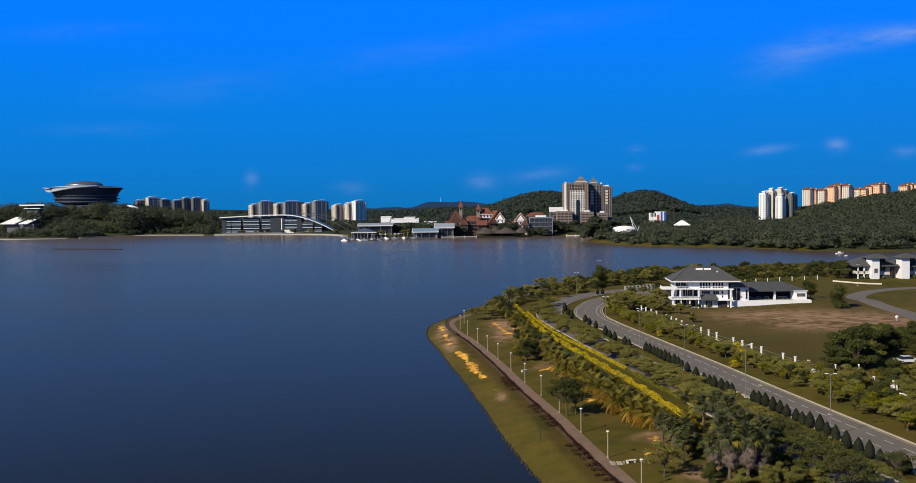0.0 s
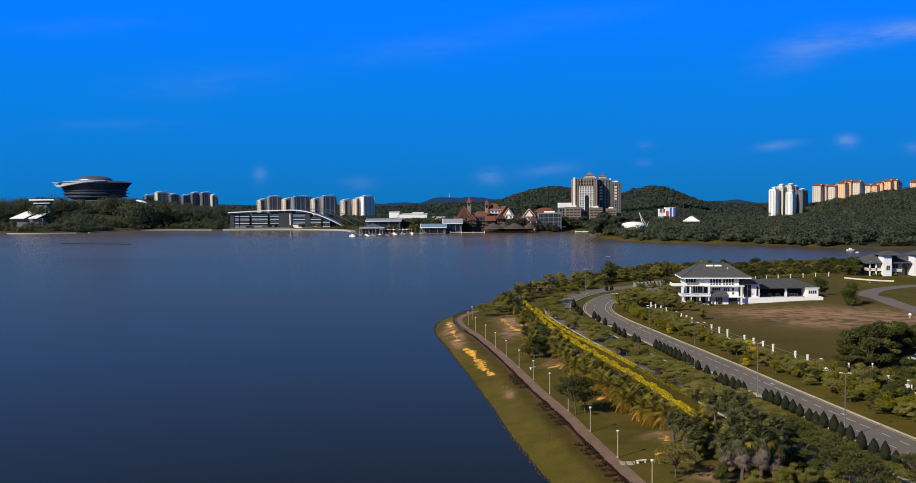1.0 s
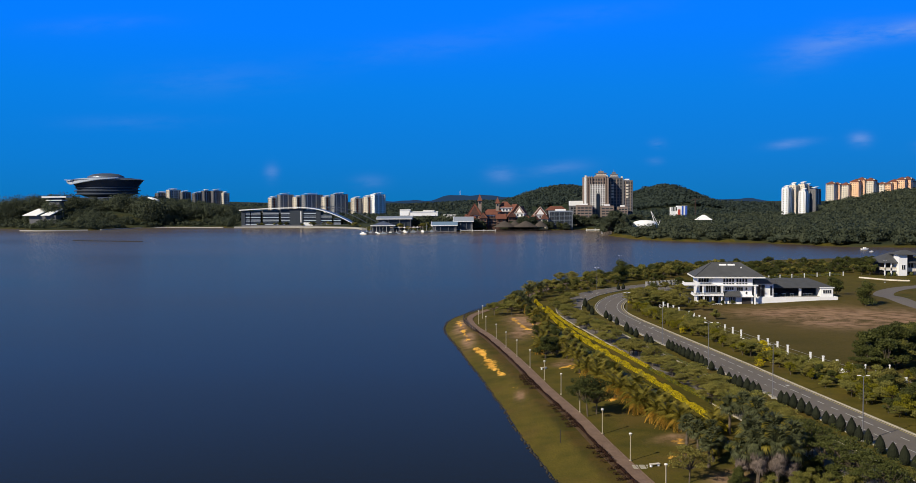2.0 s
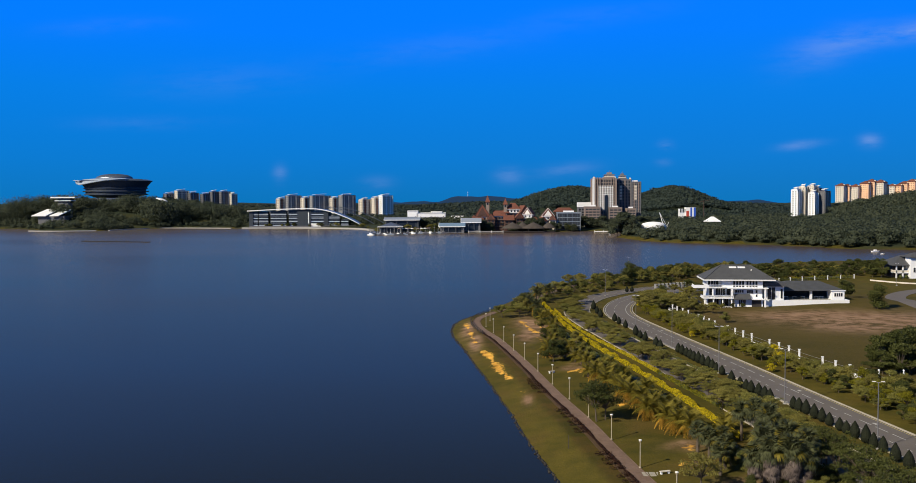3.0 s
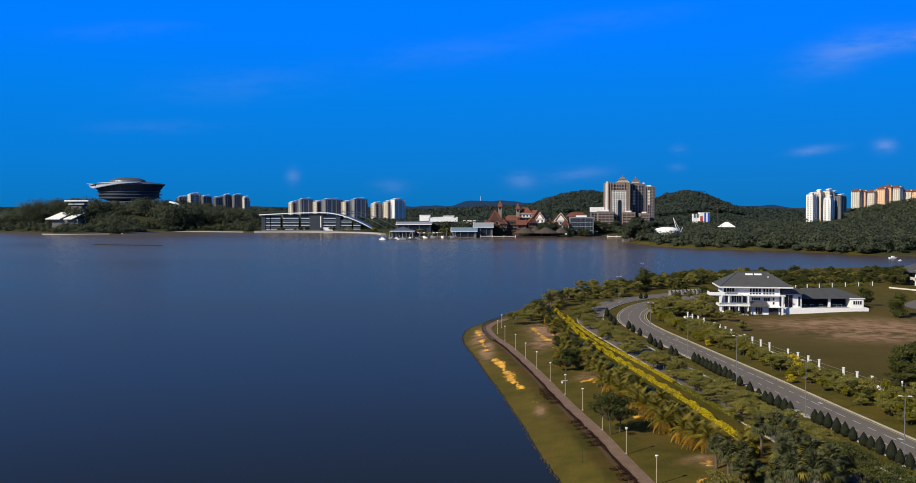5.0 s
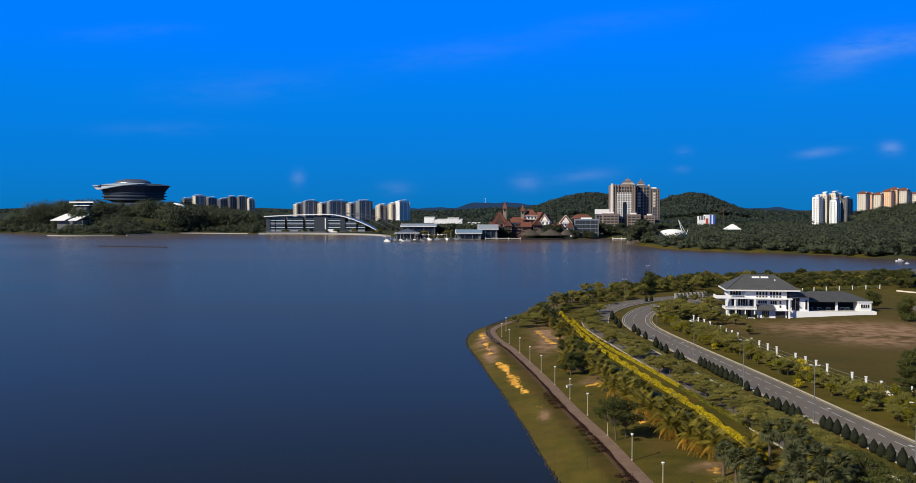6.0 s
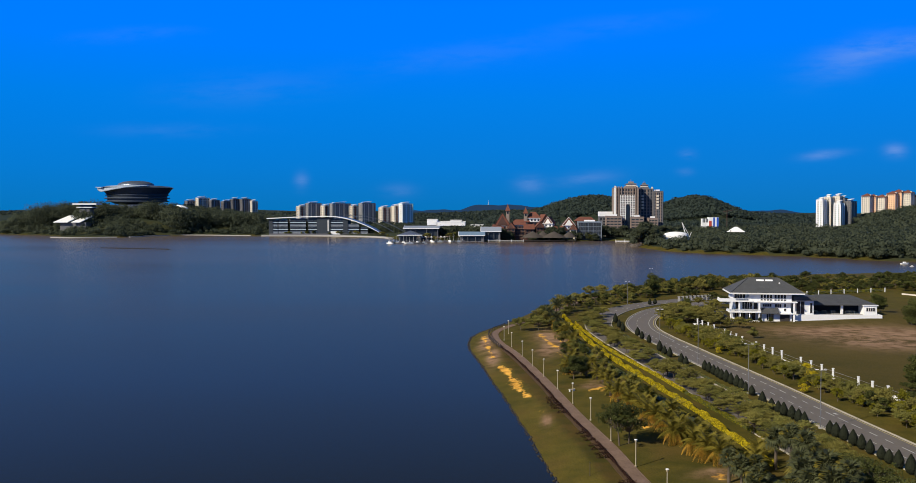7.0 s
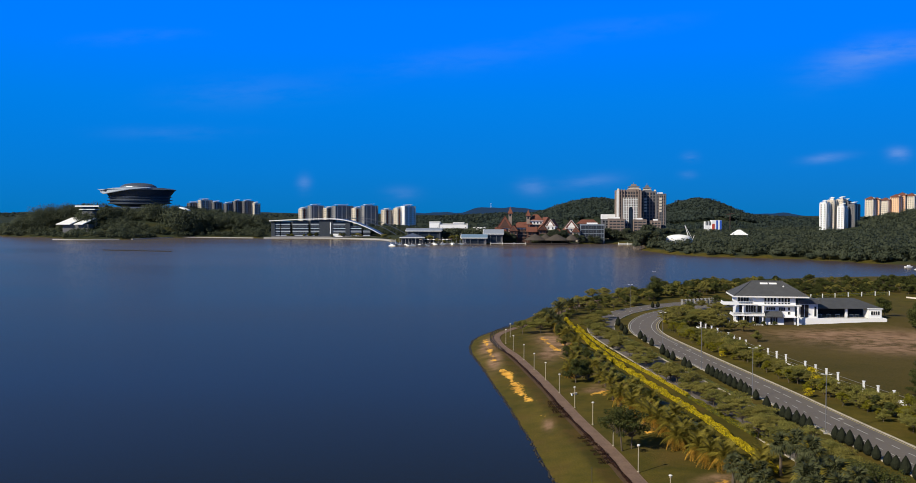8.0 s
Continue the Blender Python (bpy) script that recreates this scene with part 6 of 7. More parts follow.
def tower(name, x, y, z0, w, d, h, floors, bays, wall, label, category, group="", turn=0.0, crown="flat", core="glass", pier=0.35, second=None, band=0.42, canopy=True, crown_x=0.0):
    """A tall block: dark glazed core behind piers and floor bands, so that its openings have depth."""
    ob = thing(name, Matrix.Translation((x, y, z0)) @ Matrix.Rotation(turn, 4, "Z"), label, category, group)
    part("core", Geo().box(-w / 2 + 0.5, w / 2 - 0.5, -d / 2 + 0.5, d / 2 - 0.5, -6, h - 0.3), core, ob)
    side_bays = max(2, round(bays * d / w))
    pw = pier * w / bays
    pm = Geo().box(-pw / 2, pw / 2, -0.35, 0.35, -6, h).mesh("pier", M[wall])
    pk = Geo().box(-pw / 2, pw / 2, -0.45, 0.45, -6, h + 0.6).mesh("pier", M[second or wall])
    for i in range(bays + 1):
        xx = -w / 2 + w * i / bays
        for yy in (-d / 2 + 0.3, d / 2 - 0.3):
            part("pier", pk if i % 2 else pm, None, ob, at=Matrix.Translation((xx, yy, 0)))
    pm2 = Geo().box(-0.35, 0.35, -pw / 2, pw / 2, -6, h).mesh("pier", M[wall])
    for i in range(side_bays + 1):
        yy = -d / 2 + d * i / side_bays
        for xx in (-w / 2 + 0.3, w / 2 - 0.3):
            part("pier", pm2, None, ob, at=Matrix.Translation((xx, yy, 0)))
    sm = Geo().box(-w / 2 + 0.08, w / 2 - 0.08, -d / 2 + 0.08, d / 2 - 0.08, 0, h / floors * band).mesh("floor_band", M[wall])
    for i in range(floors + 1):
        part("floor_band", sm, None, ob, at=Matrix.Translation((0, 0, h * i / floors - h / floors * band)))
    if crown == "hip":
        part("roof", Geo().hip(-w / 2 - 1.1, w / 2 + 1.1, -d / 2 - 1.1, d / 2 + 1.1, h + 0.4, min(w, d) * 0.36, thick=0.5), "terracotta", ob)
        part("dormer", Geo().box(-w * 0.18, w * 0.18, -d / 2 - 0.6, -d * 0.2, h + 0.3, h + 2.4, 0.9), "cream", ob)
    elif crown == "spire":
        part("parapet", Geo().box(-w / 2 - 0.3, w / 2 + 0.3, -d / 2 - 0.3, d / 2 + 0.3, h, h + 0.8), wall, ob)
        c = crown_x
        part("crown", Geo().box(c - w * 0.26, c + w * 0.26, -d * 0.34, d * 0.34, h, h + 2.6), wall, ob)
        part("crown", Geo().box(c - w * 0.20, c + w * 0.20, -d * 0.26, d * 0.26, h + 2.6, h + 4.6), "cream", ob)
        part("roof", Geo().hip(c - w * 0.25, c + w * 0.25, -d * 0.3, d * 0.3, h + 4.8, 1.9, thick=0.3), "grey_wall", ob)
        part("crown", Geo().box(c - w * 0.10, c + w * 0.10, -d * 0.12, d * 0.12, h + 5.4, h + 7.6), wall, ob)
        part("finial", Geo().tube((c, 0, h + 7.6), (c, 0, h + 10.2), 0.4, 0.12, 6), "tan", ob)
        for sx in (-0.46, 0.46):
            part("corner_turret", Geo().box(sx * w - 0.9, sx * w + 0.9, -d * 0.48, -d * 0.3, h, h + 2.6, 0.8), "cream", ob)
    else:
        part("parapet", Geo().box(-w / 2 - 0.3, w / 2 + 0.3, -d / 2 - 0.3, d / 2 + 0.3, h, h + 1.0), wall, ob)
        part("plant_room", Geo().box(-w * 0.22, w * 0.22, -d * 0.25, d * 0.25, h + 1, h + 2.6), "white", ob)
        if canopy:
            part("roof_canopy", Geo().add([(-w * 0.4, -d * 0.4, h + 2.7), (w * 0.3, -d * 0.4, h + 4.0), (w * 0.3, d * 0.3, h + 4.0), (-w * 0.4, d * 0.3, h + 2.7),
                                       (-w * 0.4, -d * 0.4, h + 2.4), (w * 0.3, -d * 0.4, h + 3.7), (w * 0.3, d * 0.3, h + 3.7), (-w * 0.4, d * 0.3, h + 2.4)],
                                      [(0, 1, 2, 3), (7, 6, 5, 4), (0, 4, 5, 1), (1, 5, 6, 2), (2, 6, 7, 3), (3, 7, 4, 0)]), "white", ob, "tilted white roof canopy")
    return ob


# lakeside hotel: two stepped towers on a podium
HB = gz(145, 1012)
main_tower = tower("hotel_tower", 134, 1014, HB, 26, 20, 57 - HB, 15, 9, "tan", "tan stepped hotel tower with a pale window grid", "hotel", "lakeside hotel", 0.0, "spire", "metal_dark", 0.34, "tan", 0.32, crown_x=6.5)
# pale projecting grid over the lower storeys, open round the tall dark panel
for i in range(10):
    xx = -6.3 + i * 16.8 / 9
    part("grid_pier", Geo().box(xx - 0.34, xx + 0.34, -10.7, -10.1, 36 if 3 < i < 6 else 18, 46), "white_trim", main_tower)
for k in range(10):
    zz = 20 + k * 2.6
    for xa, xb in ((-6.7, -0.4), (4.6, 10.9)) if k < 6 else ((-6.7, 10.9),):
        part("grid_rail", Geo().box(xa, xb, -10.6, -10.2, zz, zz + 0.6), "white_trim", main_tower)
# proud panel: the depth shade of the arched recess is put into its dark colour
part("arch_panel", Geo().box(-0.2, 4.4, -10.75, -10.0, 8, 33).box(0.8, 3.4, -10.75, -10.0, 33, 35.5), "glass", main_tower, "dark tall arched panel standing for a recess")
part("side_pier", Geo().box(-13.6, -11.4, -11.2, -9.4, -4, 54), "white_trim", main_tower)
for xx in (-10.6, -8.2, -5.2, 7.4, 10.4):
    part("rib", Geo().box(xx - 0.5, xx + 0.5, -11.0, -9.8, 46 if -7 < xx < 9 else 16, 55.5), "tan", main_tower, "projecting tan rib")
part("side_pier", Geo().box(11.6, 13.6, -11.2, -9.4, -4, 53), "tan", main_tower)
# grey instead of tan: the shaded side of the hotel is put into the wall colour
east_tower = tower("hotel_tower", 157, 1026, HB, 17, 20, 56 - HB, 15, 5, "grey_wall", "hotel tower with shade put into its grey walls and a spired top", "hotel", "lakeside hotel", 0.0, "spire", "metal_dark", 0.4, "tan", 0.3)
end_wing = tower("hotel_wing", 171, 1022, HB, 10, 20, 53 - HB, 15, 4, "grey_wall", "end wing of the hotel with shade put into its grey walls", "hotel", "lakeside hotel", 0.0, "flat", "metal_dark", 0.4, "tan", canopy=False)
for tower_ob, xx in ((east_tower, -3.0), (end_wing, -1.0)):
    for k in range(5):
        part("bay_window", Geo().box(xx - 1.3, xx + 1.3, -10.8, -10.0, 30 + k * 3.4, 32.4 + k * 3.4), "cream", tower_ob, "pale projecting bay window")
for x, w, top in ((119.8, 17, 25.2), (145.4, 14, 24.2), (163, 10, 23)):
    tower("hotel_podium", x, 1002, HB, w, 10, top - HB, 7, max(3, int(w / 4)), "tan", "low tan balconied podium block before the hotel", "hotel", "lakeside hotel", 0, "flat", "metal_dark", 0.16, "tan", 0.5, canopy=False)
annex_block = tower("annex_block", 113.4, 1026, HB, 14, 12, 24.5 - HB, 7, 4, "grey_wall", "grey block with a white upper storey beside the hotel", "building", canopy=False)
part("upper_storey", Geo().box(-7.6, 7.6, -6.6, 6.6, 25.4 - HB, 30.8 - HB), "white", annex_block, "white windowless upper storey")

# red-roofed resort
def chalet(x, y, w, d, eaves, ridge, axis="x", wall="timber_red", roof="terracotta", turret=None, turn=0.0, white=0.0, label="red-roofed timber resort building on the shore"):
    """A timber-framed house; eaves, ridge: heights above the lake; white: height of a rendered upper band; turret: (across, eaves, top)."""
    z = gz(x, y)
    wall_h, roof_h = eaves - z, ridge - eaves
    ob = thing("resort_building", Matrix.Translation((x, y, z)) @ Matrix.Rotation(turn, 4, "Z"), label, "resort building", "lakeside resort")
    part("wall", Geo().box(-w / 2, w / 2, -d / 2, d / 2, -2, wall_h), wall, ob)
    if white:
        part("rendered_band", Geo().box(-w / 2 - 0.15, w / 2 + 0.15, -d / 2 - 0.15, d / 2, wall_h - white, wall_h - 0.3), "white_trim", ob, "white rendered upper storey")
    if axis == "hip":
        part("roof", Geo().hip(-w / 2 - 1.3, w / 2 + 1.3, -d / 2 - 1.3, d / 2 + 1.3, wall_h, roof_h, min(w, d) * 0.42, 0.5), roof, ob)
    else:
        part("roof", Geo().gable(-w / 2 - 1.2, w / 2 + 1.2, -d / 2 - 1.2, d / 2 + 1.2, wall_h, roof_h, axis), roof, ob)
    part("eaves_board", Geo().box(-w / 2 - 1.2, w / 2 + 1.2, -d / 2 - 1.35, -d / 2 - 1.0, wall_h - 0.45, wall_h), "white_trim" if white > 2.3 else "timber_red", ob)
    if axis == "y":
        part("gable_panel", Geo().add([(-w * 0.36, -d / 2 - 1.32, wall_h + 0.4), (w * 0.36, -d / 2 - 1.32, wall_h + 0.4), (0, -d / 2 - 1.32, wall_h + roof_h * 0.74),
                                       (-w * 0.36, -d / 2 - 1.18, wall_h + 0.4), (w * 0.36, -d / 2 - 1.18, wall_h + 0.4), (0, -d / 2 - 1.18, wall_h + roof_h * 0.74)],
                                      [(0, 1, 2), (5, 4, 3), (0, 3, 4, 1), (1, 4, 5, 2), (2, 5, 3, 0)]), "white_trim" if white > 4.5 else "timber_red", ob, "gable panel")
        for sx in (-1, 1):
            part("bargeboard", Geo().tube((sx * (w / 2 + 1.2), -d / 2 - 1.4, wall_h - 0.2), (0, -d / 2 - 1.4, wall_h + roof_h + 0.1), 0.2, 0.2, 4), "white_trim" if white > 3 else "timber_red", ob, "bargeboard")
    n = max(2, int(w / 3.2))
    for zz in np.arange(wall_h - 3.2, 2.0, -3.6):
        for i in range(n):
            xx = -w / 2 + (i + 0.5) * w / n
            part("window", Geo().box(xx - 0.8, xx + 0.8, -d / 2 - 0.32, -d / 2 - 0.1, zz, zz + 1.9), "glass", ob)
        part("balcony", Geo().box(-w / 2, w / 2, -d / 2 - 1.3, -d / 2 - 0.3, zz - 1.0, zz - 0.75), "tan", ob)
    if turret:
        tx, te, tt = turret
        part("turret", Geo().box(tx - 1.8, tx + 1.8, -d / 2 - 0.8, -d / 2 + 2.8, wall_h - 4, te - z), "tan", ob)
        part("turret_window", Geo().box(tx - 0.9, tx + 0.9, -d / 2 - 0.95, -d / 2 - 0.8, te - z - 3.2, te - z - 0.8), "glass", ob)
        part("turret_roof", Geo().hip(tx - 2.7, tx + 2.7, -d / 2 - 1.7, -d / 2 + 3.7, te - z, tt - te, thick=0.4), "terracotta", ob)


chalet(-3.6, 964, 15, 17, 16.6, 29.5, "y", turret=(5.6, 32, 39.5), white=1.4)
chalet(-8.6, 956, 9, 9, 12, 17.5, "x", turn=0.3)
chalet(6.6, 956, 8, 9, 13.5, 19.5, "y", turn=-0.2)
chalet(14.6, 960, 11, 10, 17, 22.6, "x", white=1.6)
chalet(21.2, 962, 7, 8, 20, 25.5, "hip", turret=(0, 29.4, 36))
chalet(29.5, 966, 14, 14, 24.2, 30.8, "hip", white=4.6)
chalet(40.0, 962, 8.5, 12, 20.5, 28.0, "y", turn=0.35)
chalet(46.6, 959, 9, 11, 18.5, 25.6, "y", turn=-0.3, white=5.0)
chalet(35.6, 956, 8, 8, 14.5, 20.0, "y", turn=0.15)
chalet(24.6, 954, 9, 8, 12.5, 17.6, "x", turn=0.12)
chalet(52.6, 957, 6, 8, 12, 17, "hip")
chalet(66.8, 958, 12, 12, 16.4, 25.0, "y", wall="cream", white=5.0)
chalet(72.6, 953, 6.5, 8, 12.4, 18.0, "y", wall="cream", turn=-0.25)
chalet(60.4, 955, 6, 8, 11, 16.0, "y", wall="cream", turn=0.3)
chalet(85.0, 966, 20, 12, 21.2, 25.4, "hip")
tower("resort_block", 88.8, 955, gz(89, 956), 25, 8, 17.6, 4, 9, "band", "dark glazed resort block with pale balcony bands on the shore", "building", "lakeside resort", 0, "flat", "metal_dark", 0.06, "grey_wall", 0.13, canopy=False)
for x, y, r in ((28, 934, 12), (50, 932, 13), (39, 940, 9), (66, 935, 8)):
    ob = thing("thatched_hut", (x, y, 0.5), "broad thatched hut standing over the water", "hut", "thatched huts")
    part("roof", Geo().lathe([(r, 3.6), (r * 0.62, 6.4), (r * 0.2, 9.0), (0.3, 10)], 14, sy=0.7), "thatch", ob)
    for i in range(6):
        a = i * math.pi / 3
        part("post", Geo().tube((r * 0.8 * math.cos(a), r * 0.56 * math.sin(a), -3), (r * 0.8 * math.cos(a), r * 0.56 * math.sin(a), 4), 0.3, 0.3, 6), "dark", ob)
    part("deck", Geo().box(-r * 0.85, r * 0.85, -r * 0.6, r * 0.6, 0.2, 0.7), "dark", ob)

for i in range(60):
    x = rng.uniform(-14, 108)
    y = np.interp(x, [-14, 20, 60, 108], [951, 947, 948, 947]) + rng.uniform(-3, 3)
    if gz(x, y) > -0.5:
        make_tree("resort_tree", (WOODY + FARISH[:1])[i % 4], "dark green tree before the resort", (x, y), rng.uniform(0.6, 1.15), x, "resort trees")
for i in range(40):
    x, y = rng.uniform(-16, 58), rng.uniform(943, 949)
    if gz(x, y) > 0.3:
        make_tree("resort_tree", WOODY[i % 3], "dark green tree before the resort", (x, y), rng.uniform(0.8, 1.5), x, "resort trees")
for i in range(22):
    x, y = rng.uniform(-4, 62), rng.uniform(944, 950)
    if gz(x, y) > 0.3:
        make_tree("resort_tree", WOODY[i % 3], "tall dark tree before the resort", (x, y), rng.uniform(1.2, 1.8), x, "resort trees")
for i in range(34):
    x, y = rng.uniform(-16, 106), rng.uniform(948, 975)
    make_tree("resort_tree", WOODY[i % 3], "dark green tree among the resort roofs", (x, y), rng.uniform(0.8, 1.35), x, "resort trees")
for i in range(26):
    x, y = 104 + i * 3.2 + rng.uniform(-2, 2), 987 + rng.uniform(-3, 4)
    if gz(x, y) > 0.6:
        make_tree("hotel_tree", WOODY[i % 3], "dark green tree before the hotel podium", (x, y), rng.uniform(1.0, 1.8), x, "hotel trees")
# boathouses, marina sheds, jetties
def shed(x, y, w, d, wall_h, roof_h, roof, label, axis="x", wall="grey_wall"):
    z = max(gz(x, y), 0.4)
    ob = thing("boathouse", (x, y, z), label, "boathouse", "marina sheds")
    part("wall", Geo().box(-w / 2, w / 2, -d / 2 + 1.5, d / 2, -3, wall_h), wall, ob)
    part("roof", Geo().gable(-w / 2 - 1.2, w / 2 + 1.2, -d / 2 - 1.2, d / 2 + 1.2, wall_h, roof_h, axis), roof, ob)
    for i in range(4):
        xx = -w / 2 + 0.6 + i * (w - 1.2) / 3
        part("post", Geo().tube((xx, -d / 2, -3), (xx, -d / 2, wall_h), 0.3, 0.3, 6), "grey_wall", ob)
    part("fascia", Geo().box(-w / 2 - 1.3, w / 2 + 1.3, -d / 2 - 1.45, -d / 2 - 1.2, wall_h - 0.5, wall_h + 0.2), "white", ob, "white eaves board")
    if axis == "x":
        for sy in (-1, 1):
            part("bargeboard", Geo().tube((-w / 2 - 1.3, sy * (d / 2 + 1.2), wall_h), (-w / 2 - 1.3, 0, wall_h + roof_h), 0.35, 0.35, 4), "white", ob)
    # no hole is cut: a dark panel carries the shade of the opening
    part("opening", Geo().box(-w * 0.38, w * 0.38, -d / 2 + 1.3, -d / 2 + 1.55, 0.5, wall_h * 0.75), "glass", ob, "dark panel standing for a wide unlit opening")


shed(-35, 925, 25, 14, 6.4, 3.6, "roof_blue", "blue-roofed boathouse over the water")
shed(-15.3, 938, 19, 16, 8.6, 4.6, "roof_pale", "pale-roofed marina hall with a white gable", wall="grey_wall")
shed(-90, 958, 36, 22, 11.2, 2.6, "roof_pale", "broad pale-roofed marina pavilion with dark openings", wall="metal_dark")
shed(-101, 944, 24, 16, 6.0, 4.6, "metal_grey", "grey-roofed marina annex with a broad gable", "y", wall="metal_dark")
for xa, xb, za, zb in ((-86, -75.5, 16, 22.5), (-75.5, -45, 15.4, 20.2), (-38, -25, 12.6, 16.4), (-60, -49, 19.6, 21.6)):
    z = gz((xa + xb) / 2, 978)
    ob = thing("market_hall", ((xa + xb) / 2, 980, z), "long white-fronted market hall behind the marina", "hall", "market halls")
    w = (xb - xa) / 2
    part("wall", Geo().box(-w, w, -4, 6, -2, za - z), "grey_wall", ob)
    part("fascia", Geo().box(-w - 0.4, w + 0.4, -5, 7, za - z, zb - z - 0.5), "white", ob)
    part("roof", Geo().gable(-w - 0.8, w + 0.8, -5.4, 7.4, zb - z - 0.5, 0.9), "white_trim", ob)


def jetty(x0, x1, y, label, mat="concrete"):
    ob = thing("jetty", ((x0 + x1) / 2, y, 0), label, "jetty", "jetties")
    w = (x1 - x0) / 2
    part("deck", Geo().box(-w, w, -2.0, 2.0, 0.6, 1.4), mat, ob)
    n = max(3, int(w / 5))
    for i in range(n + 1):
        xx = -w + 2 * w * i / n
        part("pile", Geo().tube((xx, -1.9, -2), (xx, -1.9, 2.6), 0.25, 0.25, 6), "white_trim", ob)


jetty(-115, -84, 872, "pale floating jetty before the marina")
jetty(-80, -44, 910, "pale floating jetty before the marina")
jetty(-18, 18, 922, "pale floating jetty beside the boathouse")
jetty(112, 139, 918, "long white pontoon before the hotel", "white_trim")
solid("promenade", strip(*smooth_line([(-305, 1092), (-228, 1090), (-150, 1046), (-118, 953)]), 2, 225, -2.5, 2.5, 1.6, 3.5, lift=0), "concrete", "pale concrete promenade wall along the water", "promenade", kind="structure")
solid("promenade", strip(*smooth_line([(-540, 1030), (-532, 1026), (-500, 1019), (-452, 1035)]), 2, 84, -2.0, 2.0, 1.0, 3.0, lift=0), "concrete", "pale landing stage below the convention hill", "promenade", kind="structure")
solid("promenade", strip(*smooth_line([(-450, 1040), (-436, 1092), (-404, 1124), (-305, 1098)]), 2, 190, -1.0, 1.0, 0.9, 3.0, lift=0), "concrete", "low pale shore wall below the convention hill", "promenade", kind="structure")
# moored boats with masts
for i, (x, y) in enumerate([(-113 + 3.3 * k, 867 + (k % 3) * 2.5) for k in range(11)] + [(-80 + 4.6 * k, 905 + k % 3) for k in range(9)]):
    ob = thing("moored_boat", Matrix.Translation((x, y, 0)) @ Matrix.Rotation(1.2 + 0.25 * (i % 4), 4, "Z") @ Matrix.Scale(1.1, 4), "small white moored boat beside the jetty", "boat", "moored boats")
    part("hull", Geo().box(-1.1, 1.1, -3.0, 3.0, -0.4, 0.9).box(-0.8, 0.8, -1.2, 1.4, 0.9, 1.9, 0.8), ("white", "metal_dark", "band", "grey_wall")[i % 4], ob)
    part("mast", Geo().tube((0, 0.4, 0.9), (0, 0.4, 4 + (i * 37 % 5)), 0.09, 0.06, 5), "white_trim", ob)
# small trees and parasols along the marina front
for i in range(16):
    x = -92 + i * 3.4
    ob = thing("parasol", (x, 936 + (i % 3) * 3, max(gz(x, 936), 1)), "pale cafe parasol on the marina front", "parasol", "marina parasols")
    part("pole", Geo().tube((0, 0, -1), (0, 0, 3.4), 0.12, 0.1, 5), "steel", ob)
    part("canopy", Geo().lathe([(2.0, 3.0), (1.0, 3.6), (0.1, 4.0)], 8), "white_trim" if i % 3 else "tan", ob)
for i in range(22):
    x, y = rng.uniform(-98, -38), rng.uniform(931, 946)
    if gz(x, y) > 0.5:
        make_tree("marina_tree", (FARISH + SPREAD)[i % 8], "small leafy tree on the marina front", (x, y), rng.uniform(0.9, 1.3), x, "marina trees")
for i in range(26):
    x = rng.uniform(-290, -120)
    y = np.interp(x, [-298, -228, -147, -117], [1099, 1098, 1056, 962]) + 4
    make_tree("promenade_tree", FARISH[i % 4], "small round promenade tree", (x, y), rng.uniform(0.6, 1.0), x, "promenade trees")

